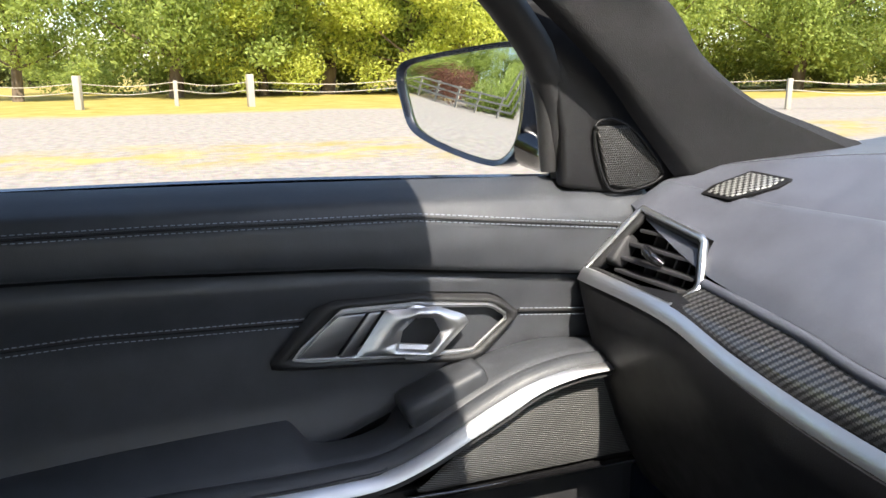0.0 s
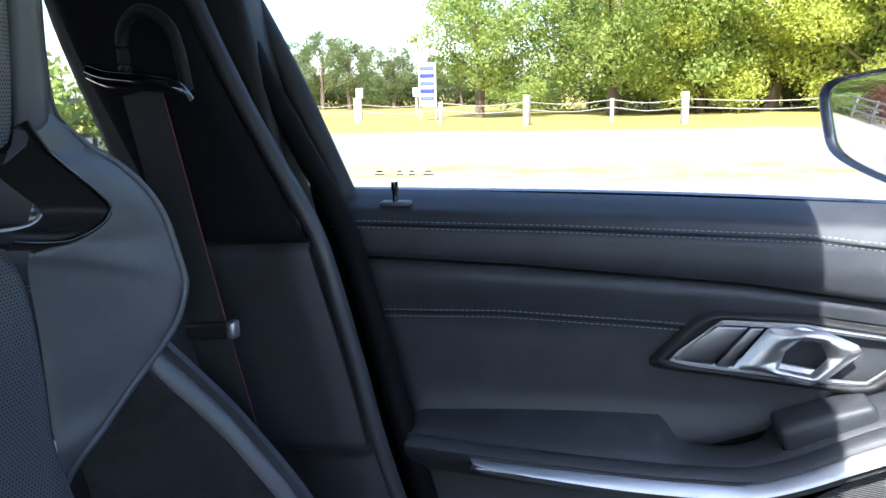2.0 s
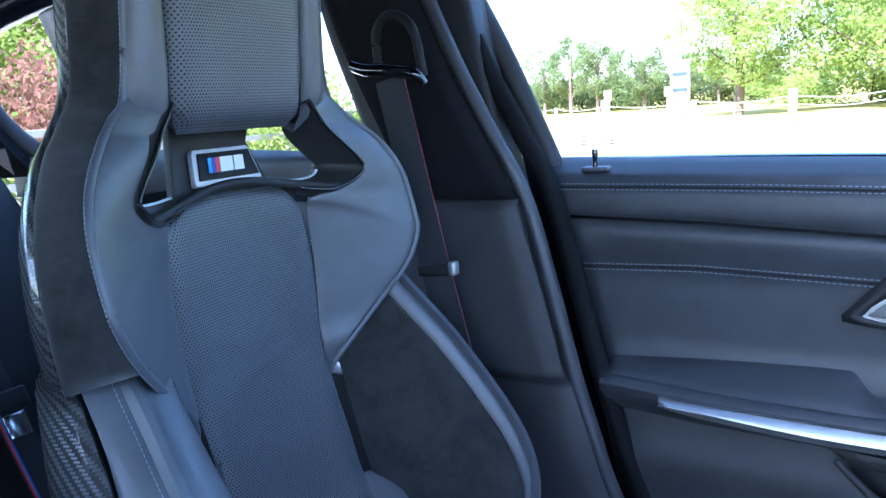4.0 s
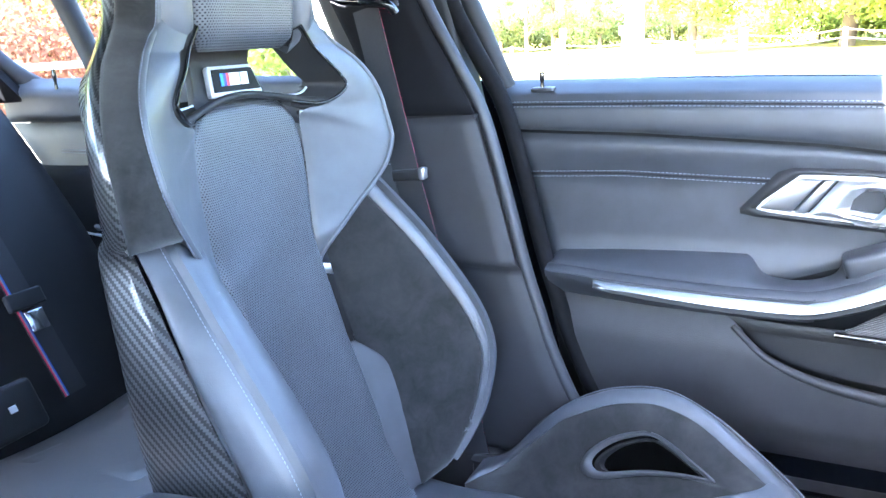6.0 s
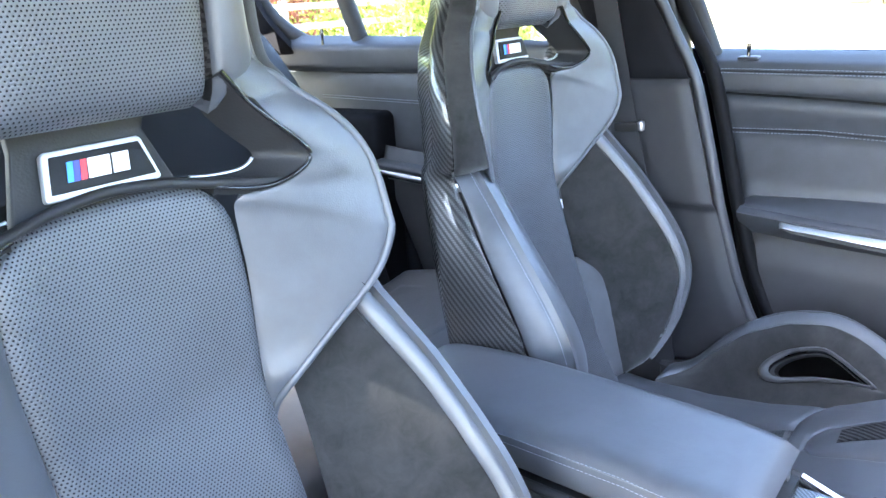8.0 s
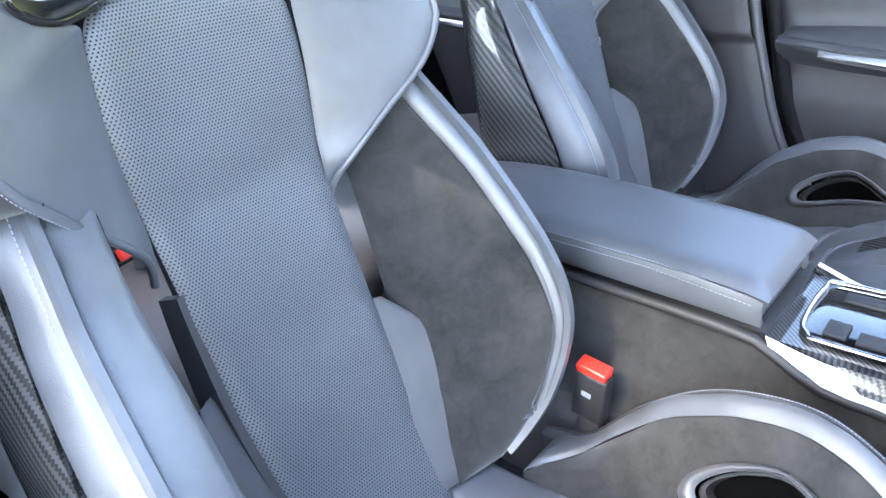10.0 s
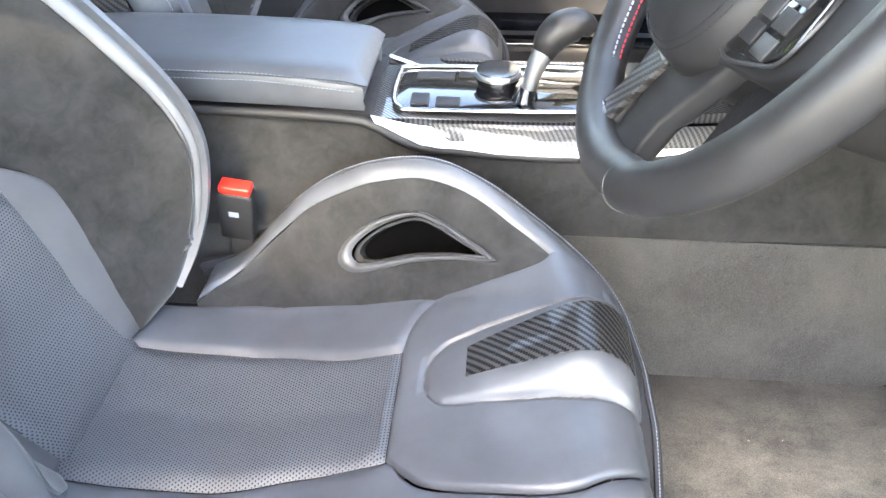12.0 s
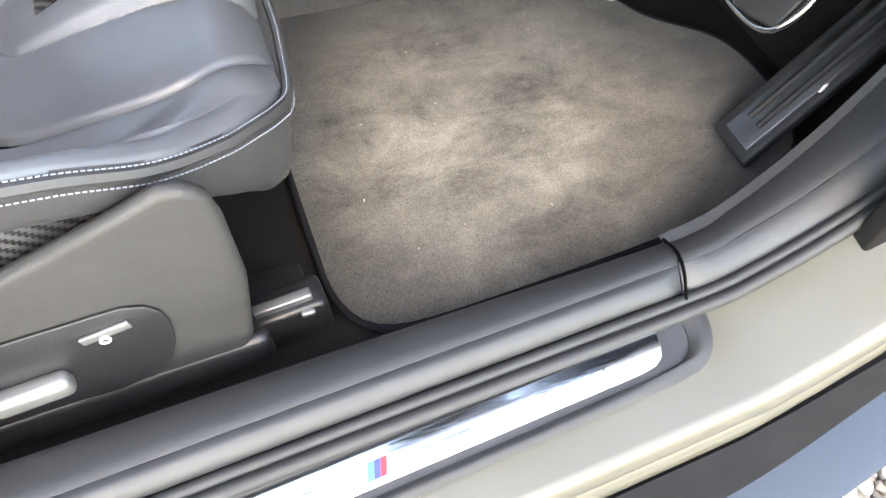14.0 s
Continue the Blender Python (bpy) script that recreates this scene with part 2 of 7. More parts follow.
def ruled(name, a, b, count, across, place, material, parent=None, puff=0.0, seam=0.0, thick=0.006, label="", smooth=True, paired=False):
    """A sheet between the plan lines a and b: place(p, q) gives the 3D point and puff lifts it, by lift(p, q, h)."""
    if paired:
        both = smooth_line(np.hstack([np.array(a, float), np.array(b, float)]), count)
        la, lb = np.hsplit(both, 2)
    else:
        la, lb = smooth_line(a, count), smooth_line(b, count)
    verts, faces, toward = [], [], []
    for i in range(count):
        for j in range(across):
            w = j / (across - 1)
            p = la[i] * (1 - w) + lb[i] * w
            e = min(w, 1 - w) * np.linalg.norm(lb[i] - la[i])
            e2 = min(i, count - 1 - i) / (count - 1) * np.linalg.norm(np.diff(la, axis=0), axis=1).sum()
            e = min(e, e2)
            lift = puff * math.sqrt(max(0.0, 1 - (1 - min(1, e / 0.03)) ** 2)) - seam * max(0, 1 - e / 0.004)
            verts.append(place(*p, lift))
            toward.append(np.array(place(*p, lift + 0.01), float) - np.array(verts[-1], float))
    for i in range(count - 1):
        for j in range(across - 1):
            k = i * across + j
            faces.append((k, k + 1, k + across + 1, k + across))
    if thick:
        verts, faces = thicken(verts, faces, count, across, thick, toward)
    return obj(name, verts, faces, material, parent, smooth, label)


def tube(name, path, radius, material, parent=None, sides=12, count=40, closed=False, label="", flat=1.0, up=(0, 0, 1), smooth_path=True):
    """A swept round or flattened bar; radius may be a list along the path."""
    p = smooth_line(path, count, closed) if smooth_path else np.array(path, float)
    if closed:
        p = p[:-1]
    n = len(p)
    r = np.interp(np.linspace(0, 1, n), np.linspace(0, 1, len(radius)), radius) if isinstance(radius, (list, tuple)) else np.full(n, radius)
    verts, faces = [], []
    for i in range(n):
        d = p[(i + 1) % n] - p[i - 1] if closed else p[min(i + 1, n - 1)] - p[max(i - 1, 0)]
        d = d / (np.linalg.norm(d) + 1e-9)
        s = np.cross(d, up)
        if np.linalg.norm(s) < 0.12:
            s = np.cross(d, (1.0, 0.0, 0.0))
        s = s / (np.linalg.norm(s) + 1e-9)
        u = np.cross(s, d)
        for k in range(sides):
            t = 2 * math.pi * k / sides
            verts.append(p[i] + r[i] * (math.cos(t) * s + flat * math.sin(t) * u))
    for i in range(n if closed else n - 1):
        for k in range(sides):
            j = (i + 1) % n
            faces.append((i * sides + k, i * sides + (k + 1) % sides, j * sides + (k + 1) % sides, j * sides + k))
    if not closed:
        faces.append(tuple(range(sides))[::-1])
        faces.append(tuple((n - 1) * sides + k for k in range(sides)))
    return obj(name, verts, faces, material, parent, True, label)


def stitches(name, path, parent, length=0.0042, gap=0.0022, radius=0.0006, material=None, normal=(0, 0, 1)):
    """A row of thread stitches along a 3D line, one mesh."""
    p = np.array(path, float)
    total = np.linalg.norm(np.diff(p, axis=0), axis=1).sum()
    count = max(4, int(total / (length + gap)))
    q = even(p, count + 1)
    verts, faces = [], []
    up = np.array(normal, float)
    for i in range(count):
        a, b = q[i], q[i] + (q[i + 1] - q[i]) * length / (length + gap)
        d = (b - a) / (np.linalg.norm(b - a) + 1e-9)
        s = np.cross(d, up)
        s = s / (np.linalg.norm(s) + 1e-9) * radius
        u = np.cross(s, d)
        u = u / (np.linalg.norm(u) + 1e-9) * radius
        k = len(verts)
        for e in (a, b):
            verts += [e + s, e + u, e - s, e - u]
        faces += [(k, k + 1, k + 5, k + 4), (k + 1, k + 2, k + 6, k + 5), (k + 2, k + 3, k + 7, k + 6), (k + 3, k, k + 4, k + 7), (k, k + 3, k + 2, k + 1), (k + 4, k + 5, k + 6, k + 7)]
    me = bpy.data.meshes.new(name)
    me.from_pydata([tuple(v) for v in verts], [], faces)
    me.materials.append(material or M_THREAD)
    ob = new(name, me)
    ob.parent = parent
    return ob


def block(name, size, at, material, parent=None, bevel=0.004, rot=(0, 0, 0), label="", taper=1.0):
    """A bevelled box with its centre at at."""
    bm = bmesh.new()
    bmesh.ops.create_cube(bm, size=1)
    for v in bm.verts:
        k = taper if v.co.z > 0 else 1.0
        v.co = Vector((v.co.x * size[0] * k, v.co.y * size[1] * k, v.co.z * size[2]))
    if bevel:
        bmesh.ops.bevel(bm, geom=bm.edges[:], offset=min(bevel, min(size) * 0.45), segments=3, profile=0.5, affect="EDGES")
    bmesh.ops.transform(bm, matrix=pose(*at, *rot), verts=bm.verts)
    return part(name, bm, material, parent, label)


def prism(name, outline, depth, frame_of, material, parent=None, bevel=0.002, label="", rounded=0):
    """A plate: a closed 2D outline given thickness; frame_of(a, b, h) places it."""
    pts = np.array(outline, float)
    if rounded:
        pts = smooth_line(pts, rounded + 1, True)[:-1]
    n = len(pts)
    verts = [frame_of(a, b, 0) for a, b in pts] + [frame_of(a, b, depth) for a, b in pts]
    faces = [tuple(range(n))[::-1], tuple(range(n, 2 * n))] + [(i, (i + 1) % n, n + (i + 1) % n, n + i) for i in range(n)]
    return obj(name, verts, faces, material, parent, True, label, 0.0, bevel)


def ring_plate(name, outer, inner, place, material, parent=None, count=64, label="", thick=0.004, across=6, puff=0.0):
    """A sheet between a closed outer outline and a hole in it."""
    la, lb = even(np.vstack([outer, outer[0]]), 400)[:-1], even(np.vstack([inner, inner[0]]), 400)[:-1]
    c = np.mean(lb, axis=0)
    def by_angle(line):
        ang = np.arctan2(line[:, 1] - c[1], line[:, 0] - c[0])
        order = np.argsort(ang)
        t = np.linspace(-math.pi, math.pi, count, endpoint=False)
        return np.stack([np.interp(t, ang[order], line[order, k], period=2 * math.pi) for k in (0, 1)], 1)
    pa, pb = by_angle(la), by_angle(lb)
    verts, faces, toward = [], [], []
    for i in range(count):
        for j in range(across):
            w = j / (across - 1)
            p = pa[i] * (1 - w) + pb[i] * w
            lift = puff * math.sin(math.pi * w)
            verts.append(place(p[0], p[1], lift))
            toward.append(np.array(place(p[0], p[1], lift + 0.01), float) - np.array(verts[-1], float))
    for i in range(count):
        for j in range(across - 1):
            k, m = i * across + j, ((i + 1) % count) * across + j
            faces.append((k, k + 1, m + 1, m))
    if thick:
        verts, faces = thicken(verts, faces, count, across, thick, toward, True)
    return obj(name, verts, faces, material, parent, True, label)


M_RELEASE = mat("red_button", (0.80, 0.03, 0.02), 0.35)
M_WHEEL = leather("wheel_leather", (0.018, 0.018, 0.019), 0.42, 0.5, grain=0.6)
M_COLUMN = plastic("column_plastic", (0.016, 0.016, 0.0165), 0.5, 700, 0.2, spec=0.3)
M_HUB = leather("hub_leather", (0.017, 0.017, 0.018), 0.46, 0.4, grain=0.5)
M_YELLOW = mat("yellow_mark", (0.7, 0.6, 0.03), 0.4)
M_WHEELTRIM = mat("spoke_grey", (0.045, 0.045, 0.047), 0.4, metal=0.3)
M_REDSTITCH = mat("red_stitch", (0.55, 0.02, 0.04), 0.8)
M_PLATE = brushed("scuff_aluminium", (0.72, 0.73, 0.75), 0.16)


# ---------- bucket seats ----------
REC = radians(15.3)


def back_at(v, s, d, lift=0.0):
    """A point of the backrest: v across, s up along it, d forward of its plane."""
    d = d + lift + max(0.0, s - 0.63) * 0.42
    return (-0.12 - s * math.sin(REC) + d * math.cos(REC), v, 0.45 + s * math.cos(REC) + d * math.sin(REC))


def eased(u, xs, ys, width=0.014):
    """A line through the given heights with its corners rounded off."""
    k = np.array((-1.0, -0.6, -0.25, 0.0, 0.25, 0.6, 1.0))
    return float(np.average(np.interp(u + k * width, xs, ys), weights=(1, 2, 3, 3, 3, 2, 1)))


def base_height(u):
    return (eased(u, [-0.17, -0.1, 0, 0.1, 0.155, 0.21, 0.25, 0.315, 0.345, 0.37, 0.386, 0.394], [0.44, 0.43, 0.427, 0.444, 0.463, 0.484, 0.499, 0.517, 0.519, 0.509, 0.488, 0.45]))


def ridge_height(u):
    return (eased(u, [-0.16, -0.08, -0.05, -0.02, 0.03, 0.10, 0.165, 0.20, 0.24, 0.28, 0.33, 0.36, 0.385, 0.394], [0.425, 0.437, 0.455, 0.494, 0.546, 0.582, 0.595, 0.591, 0.575, 0.552, 0.525, 0.509, 0.486, 0.45]))


def ridge_side(u):
    return (eased(u, [-0.16, 0.05, 0.15, 0.22, 0.30, 0.345, 0.37, 0.39], [0.232, 0.24, 0.235, 0.22, 0.19, 0.158, 0.128, 0.10]))


def soft(x):
    x = min(1.0, max(0.0, x))
    return x * x * (3 - 2 * x)


def hump(u, v):
    """The raised block in the middle of the front pad, with a sewn groove round its foot."""
    mid = float(np.interp(u, [0.2, 0.36], [0.022, 0.034]))
    foot = eased(u, [0.180, 0.190, 0.204, 0.24, 0.33, 0.37, 0.395], [0.0, 0.022, 0.038, 0.046, 0.061, 0.064, 0.064], 0.007)
    crown = eased(u, [0.190, 0.224, 0.28, 0.33, 0.395], [0.0, 0.0195, 0.026, 0.033, 0.034], 0.007)
    rise = eased(u, [0.187, 0.198, 0.226, 0.28, 0.325, 0.345, 0.37, 0.394], [0.0, 0.004, 0.007, 0.016, 0.024, 0.024, 0.018, 0.010], 0.008)
    b = abs(v - mid)
    wall = min(1.0, max(0.0, (foot - b) / max(0.004, foot - crown)))
    wall = 1 - (1 - wall) ** 1.7
    groove = 0.0045 * math.exp(-(((b - foot) / 0.0035) ** 2)) * soft((u - 0.182) / 0.012)
    tip = 0.004 * math.exp(-(((u - 0.186) / 0.004) ** 2)) * soft((0.030 - b) / 0.014)
    return rise * wall - groove - tip


def cushion_at(u, v, lift=0.0):
    a = abs(v)
    b, r = base_height(u), max(ridge_height(u), base_height(u))
    rv = ridge_side(u)
    wide = 0.095 if v > 0 else 0.05
    w = min(1.0, max(0.0, (a - rv + wide) / wide))
    w = w ** 1.5 if v > 0 else 0.5 * w + 0.5 * soft(w)
    z = b + w * (r - b)
    if u > 0.17:
        z += hump(u, v)
    if a > rv + 0.004:
        z -= 9.0 * (a - rv - 0.004) ** 1.5
    z -= 0.35 * max(0.0, 0.07 - a) * (1 if u < 0.15 else 0) * 0.4
    return (u, v, z + lift)


def bolster_at(u, q, lift, side):
    """A point of a thigh bolster's inner face: q runs from its foot (0) to its ridge (1)."""
    v = ridge_side(u) - (0.095 if side > 0 else 0.05) * (1 - q)
    x, y, z = cushion_at(u, side * v)
    return (x, y - side * 0.75 * lift, z + 0.65 * lift)


def mirrored(line, side):
    return [(p[0] * side, *p[1:]) for p in line]


def panel_depth(s):
    return float(np.interp(s, [0, 0.1, 0.25, 0.4, 0.54, 0.6], [-0.005, -0.03, -0.045, -0.04, -0.008, 0.0]))


def bucket_seat(name):
    seat = empty(name)
    back = obj("backrest", [back_at(v, s, d) for s in (0.05, 0.3, 0.6) for v, d in ((-0.075, -0.09), (0.075, -0.09), (0.075, -0.065), (-0.075, -0.065))],
               [(0, 1, 5, 4), (4, 5, 9, 8), (1, 2, 6, 5), (5, 6, 10, 9), (2, 3, 7, 6), (6, 7, 11, 10), (3, 0, 4, 7), (7, 4, 8, 11), (0, 3, 2, 1), (8, 9, 10, 11)], M_PLASTIC, seat, thick=0.0)
    # centre panel
    rh = [(0.084, 0.0), (0.093, 0.1), (0.098, 0.25), (0.094, 0.38), (0.097, 0.48), (0.092, 0.545), (0.07, 0.570)]
    lh = [(-0.070, 0.0), (-0.076, 0.1), (-0.083, 0.25), (-0.090, 0.38), (-0.097, 0.48), (-0.092, 0.545), (-0.07, 0.570)]

    def panel_place(v, s, l):
        s2 = s + 0.014 * (1 - (v / 0.1) ** 2) * soft((s - 0.42) / 0.15)
        return back_at(v, s2, panel_depth(s) - 0.010 * (1 - (v / 0.1) ** 2), l)

    ruled("centre_panel", lh, rh, 60, 22, panel_place, M_PERF_BACK, back, 0.006, 0.003, 0.012, "perforated black leather")

    def place(v, s, d, l):
        return back_at(v, s, d, l)

    # front edge line of the shoulder, from beside the head down to the wing's tip
    edge_line = [(0.118, 0.87, 0.016), (0.118, 0.76, 0.018), (0.126, 0.668, 0.023), (0.145, 0.645, 0.032), (0.164, 0.625, 0.042), (0.182, 0.605, 0.049), (0.195, 0.585, 0.053), (0.203, 0.565, 0.055), (0.207, 0.545, 0.055), (0.208, 0.525, 0.054), (0.208, 0.505, 0.053), (0.206, 0.487, 0.051), (0.188, 0.455, 0.036), (0.150, 0.420, 0.004), (0.116, 0.390, -0.022), (0.100, 0.370, -0.044), (0.097, 0.350, -0.060)]
    for side in (-1, 1):
        edge = mirrored(edge_line, side)
        fine = smooth_line(edge, 90)
        # leather edge of the centre pad beside the opening
        ruled("pad_edge", mirrored([(0.081, 0.06, -0.022), (0.090, 0.2, -0.044), (0.0915, 0.29, -0.046), (0.092, 0.335, -0.043)], side), mirrored([(0.087, 0.06, -0.05), (0.096, 0.2, -0.078), (0.097, 0.29, -0.075), (0.097, 0.335, -0.068)], side), 30, 6, place, M_TRIM, back, 0.004, 0.0, 0.01, "grey padded edge")
        # shoulder wing with its collar, one skin round the recess
        wing_in = [(0.088, 0.651, 0.034), (0.104, 0.631, 0.037), (0.122, 0.609, 0.040), (0.142, 0.588, 0.041), (0.150, 0.574, 0.040), (0.140, 0.562, 0.032), (0.120, 0.557, 0.019), (0.106, 0.558, 0.011), (0.0955, 0.555, 0.003), (0.0945, 0.544, -0.005), (0.0975, 0.49, -0.020), (0.094, 0.42, -0.037), (0.0925, 0.392, -0.041), (0.092, 0.364, -0.052)]
        wing_out = [(0.126, 0.668, 0.023), (0.150, 0.640, 0.035), (0.176, 0.612, 0.047), (0.195, 0.585, 0.053), (0.203, 0.565, 0.055), (0.206, 0.550, 0.055), (0.208, 0.535, 0.0545), (0.208, 0.515, 0.0535), (0.207, 0.500, 0.0525), (0.206, 0.487, 0.051), (0.188, 0.455, 0.036), (0.150, 0.420, 0.004), (0.116, 0.390, -0.022), (0.100, 0.366, -0.050)]
        ruled("shoulder_wing", mirrored(wing_in, side), mirrored(wing_out, side), 110, 26, place, M_LEATHER, back, 0.003, 0.001, 0.016, "smooth black leather", paired=True)
        # bolster beside the head
        ruled("head_bolster", mirrored([(0.086, 0.87, 0.02), (0.086, 0.76, 0.024), (0.087, 0.655, 0.030), (0.088, 0.628, 0.016)], side), mirrored([(0.121, 0.87, 0.022), (0.120, 0.76, 0.020), (0.127, 0.668, 0.022), (0.132, 0.645, 0.010)], side), 30, 12, place, M_LEATHER, back, 0.013, 0.003, 0.014, "smooth black leather")
        tube("piping", [back_at(*p) for p in fine], 0.0038, M_LEATHER, back, 8, 90, smooth_path=False)
        # suede side wall, down to its folded end
        front = mirrored(edge_line[:13] + [(0.176, 0.447, 0.030)], side)
        rear = mirrored([(0.150, 0.87, -0.012), (0.150, 0.76, -0.012), (0.155, 0.685, -0.006), (0.176, 0.650, 0.006), (0.204, 0.615, 0.020), (0.224, 0.58, 0.027), (0.236, 0.545, 0.030), (0.240, 0.505, 0.026), (0.238, 0.477, 0.018), (0.232, 0.450, 0.006)], side)
        # the side away from the driver's door is slimmer
        slim = 0.024 if side > 0 else 0.0
        rear = [(v - slim * soft((0.70 - a) / 0.08) * side, a, d) for v, a, d in rear]
        ruled("side_wall", front, rear, 60, 14, lambda v, s, d, l: back_at(v + side * l * 0.8, s, d + 0.5 * l), M_SUEDE, back, 0.010, 0.0, 0.012, "black suede")
        if side < 0:
            stitches("side_stitch", [back_at(p[0] + side * 0.006, p[1], p[2] + 0.004) for p in fine[:74]], back, 0.0024, 0.0016, 0.0004, normal=(1, 0, 0))
        # lower side bolster: broad leather top on the side towards the driver's door, narrow on the other
        lean = [0.49, 0.45, 0.40, 0.36, 0.32, 0.28, 0.24, 0.2, 0.16, 0.12, 0.08, 0.05, 0.03]
        deep = [-0.012, 0.0, 0.023, 0.041, 0.057, 0.072, 0.085, 0.093, 0.092, 0.079, 0.059, 0.038, 0.02]
        wide = [0.188, 0.198, 0.207, 0.214, 0.218, 0.221, 0.223, 0.223, 0.220, 0.212, 0.198, 0.176, 0.15]
        face = [0.226, 0.228, 0.232, 0.240, 0.246, 0.250, 0.252, 0.252, 0.250, 0.246, 0.238, 0.215, 0.18]
        rim_d = [-0.022, -0.014, -0.002, 0.010, 0.022, 0.034, 0.044, 0.050, 0.05, 0.045, 0.03, 0.01, 0.0]
        inward = [0.016, 0.015, 0.014, 0.013, 0.012, 0.012, 0.011, 0.011, 0.010, 0.010, 0.009, 0.009, 0.008] if side > 0 else [0.040, 0.042, 0.042, 0.044, 0.046, 0.047, 0.047, 0.047, 0.045, 0.042, 0.036, 0.030, 0.026]
        shift = 0.0 if side > 0 else 0.020
        ridge = mirrored([(w - shift, a, d) for w, a, d in zip(wide, lean, deep)], side)
        ridge_in = mirrored([(w - shift - k, a - 0.012, d - (0.008 if side > 0 else 0.004)) for w, a, d, k in zip(wide, lean, deep, inward)], side)
        groove = mirrored([(w - shift + 0.010, a, d + 0.001) for w, a, d in zip(wide, lean, deep)], side)
        out = mirrored([(w - shift * 0.9, a, d) for w, a, d in zip(face, lean, rim_d)], side)
        foot = mirrored([(0.122, 0.45, -0.052), (0.128, 0.405, -0.055), (0.135, 0.35, -0.064), (0.135, 0.30, -0.066), (0.128, 0.24, -0.060), (0.115, 0.18, -0.042), (0.108, 0.12, -0.02), (0.098, 0.06, -0.004), (0.09, 0.02, 0.0)], side)
        ruled("side_bolster", foot, ridge_in, 60, 16, place, M_SUEDE, back, 0.006, 0.002, 0.014, "black suede bolster")
        ruled("bolster_edge", ridge_in, ridge, 60, 12, place, M_LEATHER, back, 0.007, 0.001, 0.012, "smooth black leather")
        ruled("bolster_edge", ridge, groove, 60, 5, lambda v, s, d, l: back_at(v + side * l, s, d), M_LEATHER, back, 0.002, 0.002, 0.010, "smooth black leather")
        ruled("bolster_side", groove, out, 60, 8, lambda v, s, d, l: back_at(v + side * l, s, d), M_LEATHER, back, 0.004, 0.002, 0.010, "smooth black leather")
        for line, k in ((ridge, 0.0025), (groove, 0.0035)):
            stitches("bolster_stitch", [back_at(p[0] + side * k, p[1], p[2] + 0.0005) for p in smooth_line(line, 90)[2:-8]], back, 0.0030, 0.0018, 0.0005, normal=(0, side, 0))
        # lumbar crescent
        ruled("lumbar_pad", mirrored([(0.088, 0.240, -0.060), (0.084, 0.16, -0.046), (0.076, 0.09, -0.030), (0.072, 0.02, -0.012)], side),
              mirrored([(0.110, 0.236, -0.048), (0.132, 0.194, -0.024), (0.141, 0.115, 0.0), (0.130, 0.02, 0.008)], side), 30, 14, place, M_PAD, back, 0.006, 0.0, 0.012, "smooth black leather")
        # recess beside the badge
        f2 = mirrored([(0.078, 0.570, 0.004), (0.096, 0.564, 0.010), (0.118, 0.559, 0.021), (0.139, 0.564, 0.036), (0.149, 0.574, 0.043), (0.141, 0.588, 0.044), (0.122, 0.609, 0.043), (0.104, 0.632, 0.040), (0.088, 0.653, 0.036)], side)
        f3 = mirrored([(0.070, 0.584, -0.014), (0.090, 0.581, -0.012), (0.112, 0.580, -0.006), (0.124, 0.585, -0.002), (0.126, 0.592, -0.002), (0.118, 0.603, -0.004), (0.106, 0.618, -0.006), (0.094, 0.634, -0.006), (0.082, 0.649, -0.004)], side)
        ruled("recess_frame", f2, f3, 60, 10, place, M_PLASTIC, back, 0.002, 0, 0.008, "black plastic")
        tube("recess_rim", [back_at(p[0], p[1], p[2] + 0.002) for p in smooth_line(f2, 60)], 0.0022, M_GLOSS, back, 8, 60, smooth_path=False)
        tube("recess_glint", [back_at(*p) for p in smooth_line(f3, 50)[0:22]], 0.0018, M_SATIN, back, 8, 30, smooth_path=False)
        # carbon shell: outer side, then its back
        sh_a = mirrored([(0.150, 0.87, -0.012), (0.150, 0.76, -0.012), (0.155, 0.685, -0.006), (0.176, 0.650, 0.006), (0.204, 0.615, 0.020), (0.226, 0.575, 0.027), (0.237, 0.54, 0.029), (0.240, 0.505, 0.026), (0.234, 0.46, 0.008), (0.230 - shift * 0.8, 0.445, -0.012), (0.238 - shift * 0.8, 0.36, 0.008), (0.250 - shift * 0.8, 0.28, 0.032), (0.252 - shift * 0.8, 0.2, 0.048), (0.244 - shift * 0.8, 0.10, 0.035), (0.22 - shift * 0.8, 0.04, 0.0)], side)
        sh_b = mirrored([(0.130, 0.87, -0.052), (0.132, 0.76, -0.052), (0.140, 0.685, -0.044), (0.164, 0.650, -0.028), (0.194, 0.615, -0.014), (0.214, 0.575, -0.012), (0.222, 0.54, -0.014), (0.222, 0.505, -0.024), (0.212, 0.475, -0.046), (0.218, 0.455, -0.058), (0.236, 0.36, -0.056), (0.242, 0.28, -0.066), (0.240, 0.2, -0.080), (0.232, 0.10, -0.10), (0.215, 0.04, -0.11)], side)
        sh_a = [(v - slim * soft((0.70 - a) / 0.08) * soft((a - 0.40) / 0.06) * side, a, d) for v, a, d in sh_a]
        sh_b = [(v - slim * soft((0.70 - a) / 0.08) * soft((a - 0.40) / 0.06) * side, a, d) for v, a, d in sh_b]
        ruled("shell_side", sh_a, sh_b, 90, 10, lambda v, s, d, l: back_at(v + side * l, s, d), M_CARBON_SIDE, back, 0.006, 0, 0.004, "glossy carbon fibre shell")
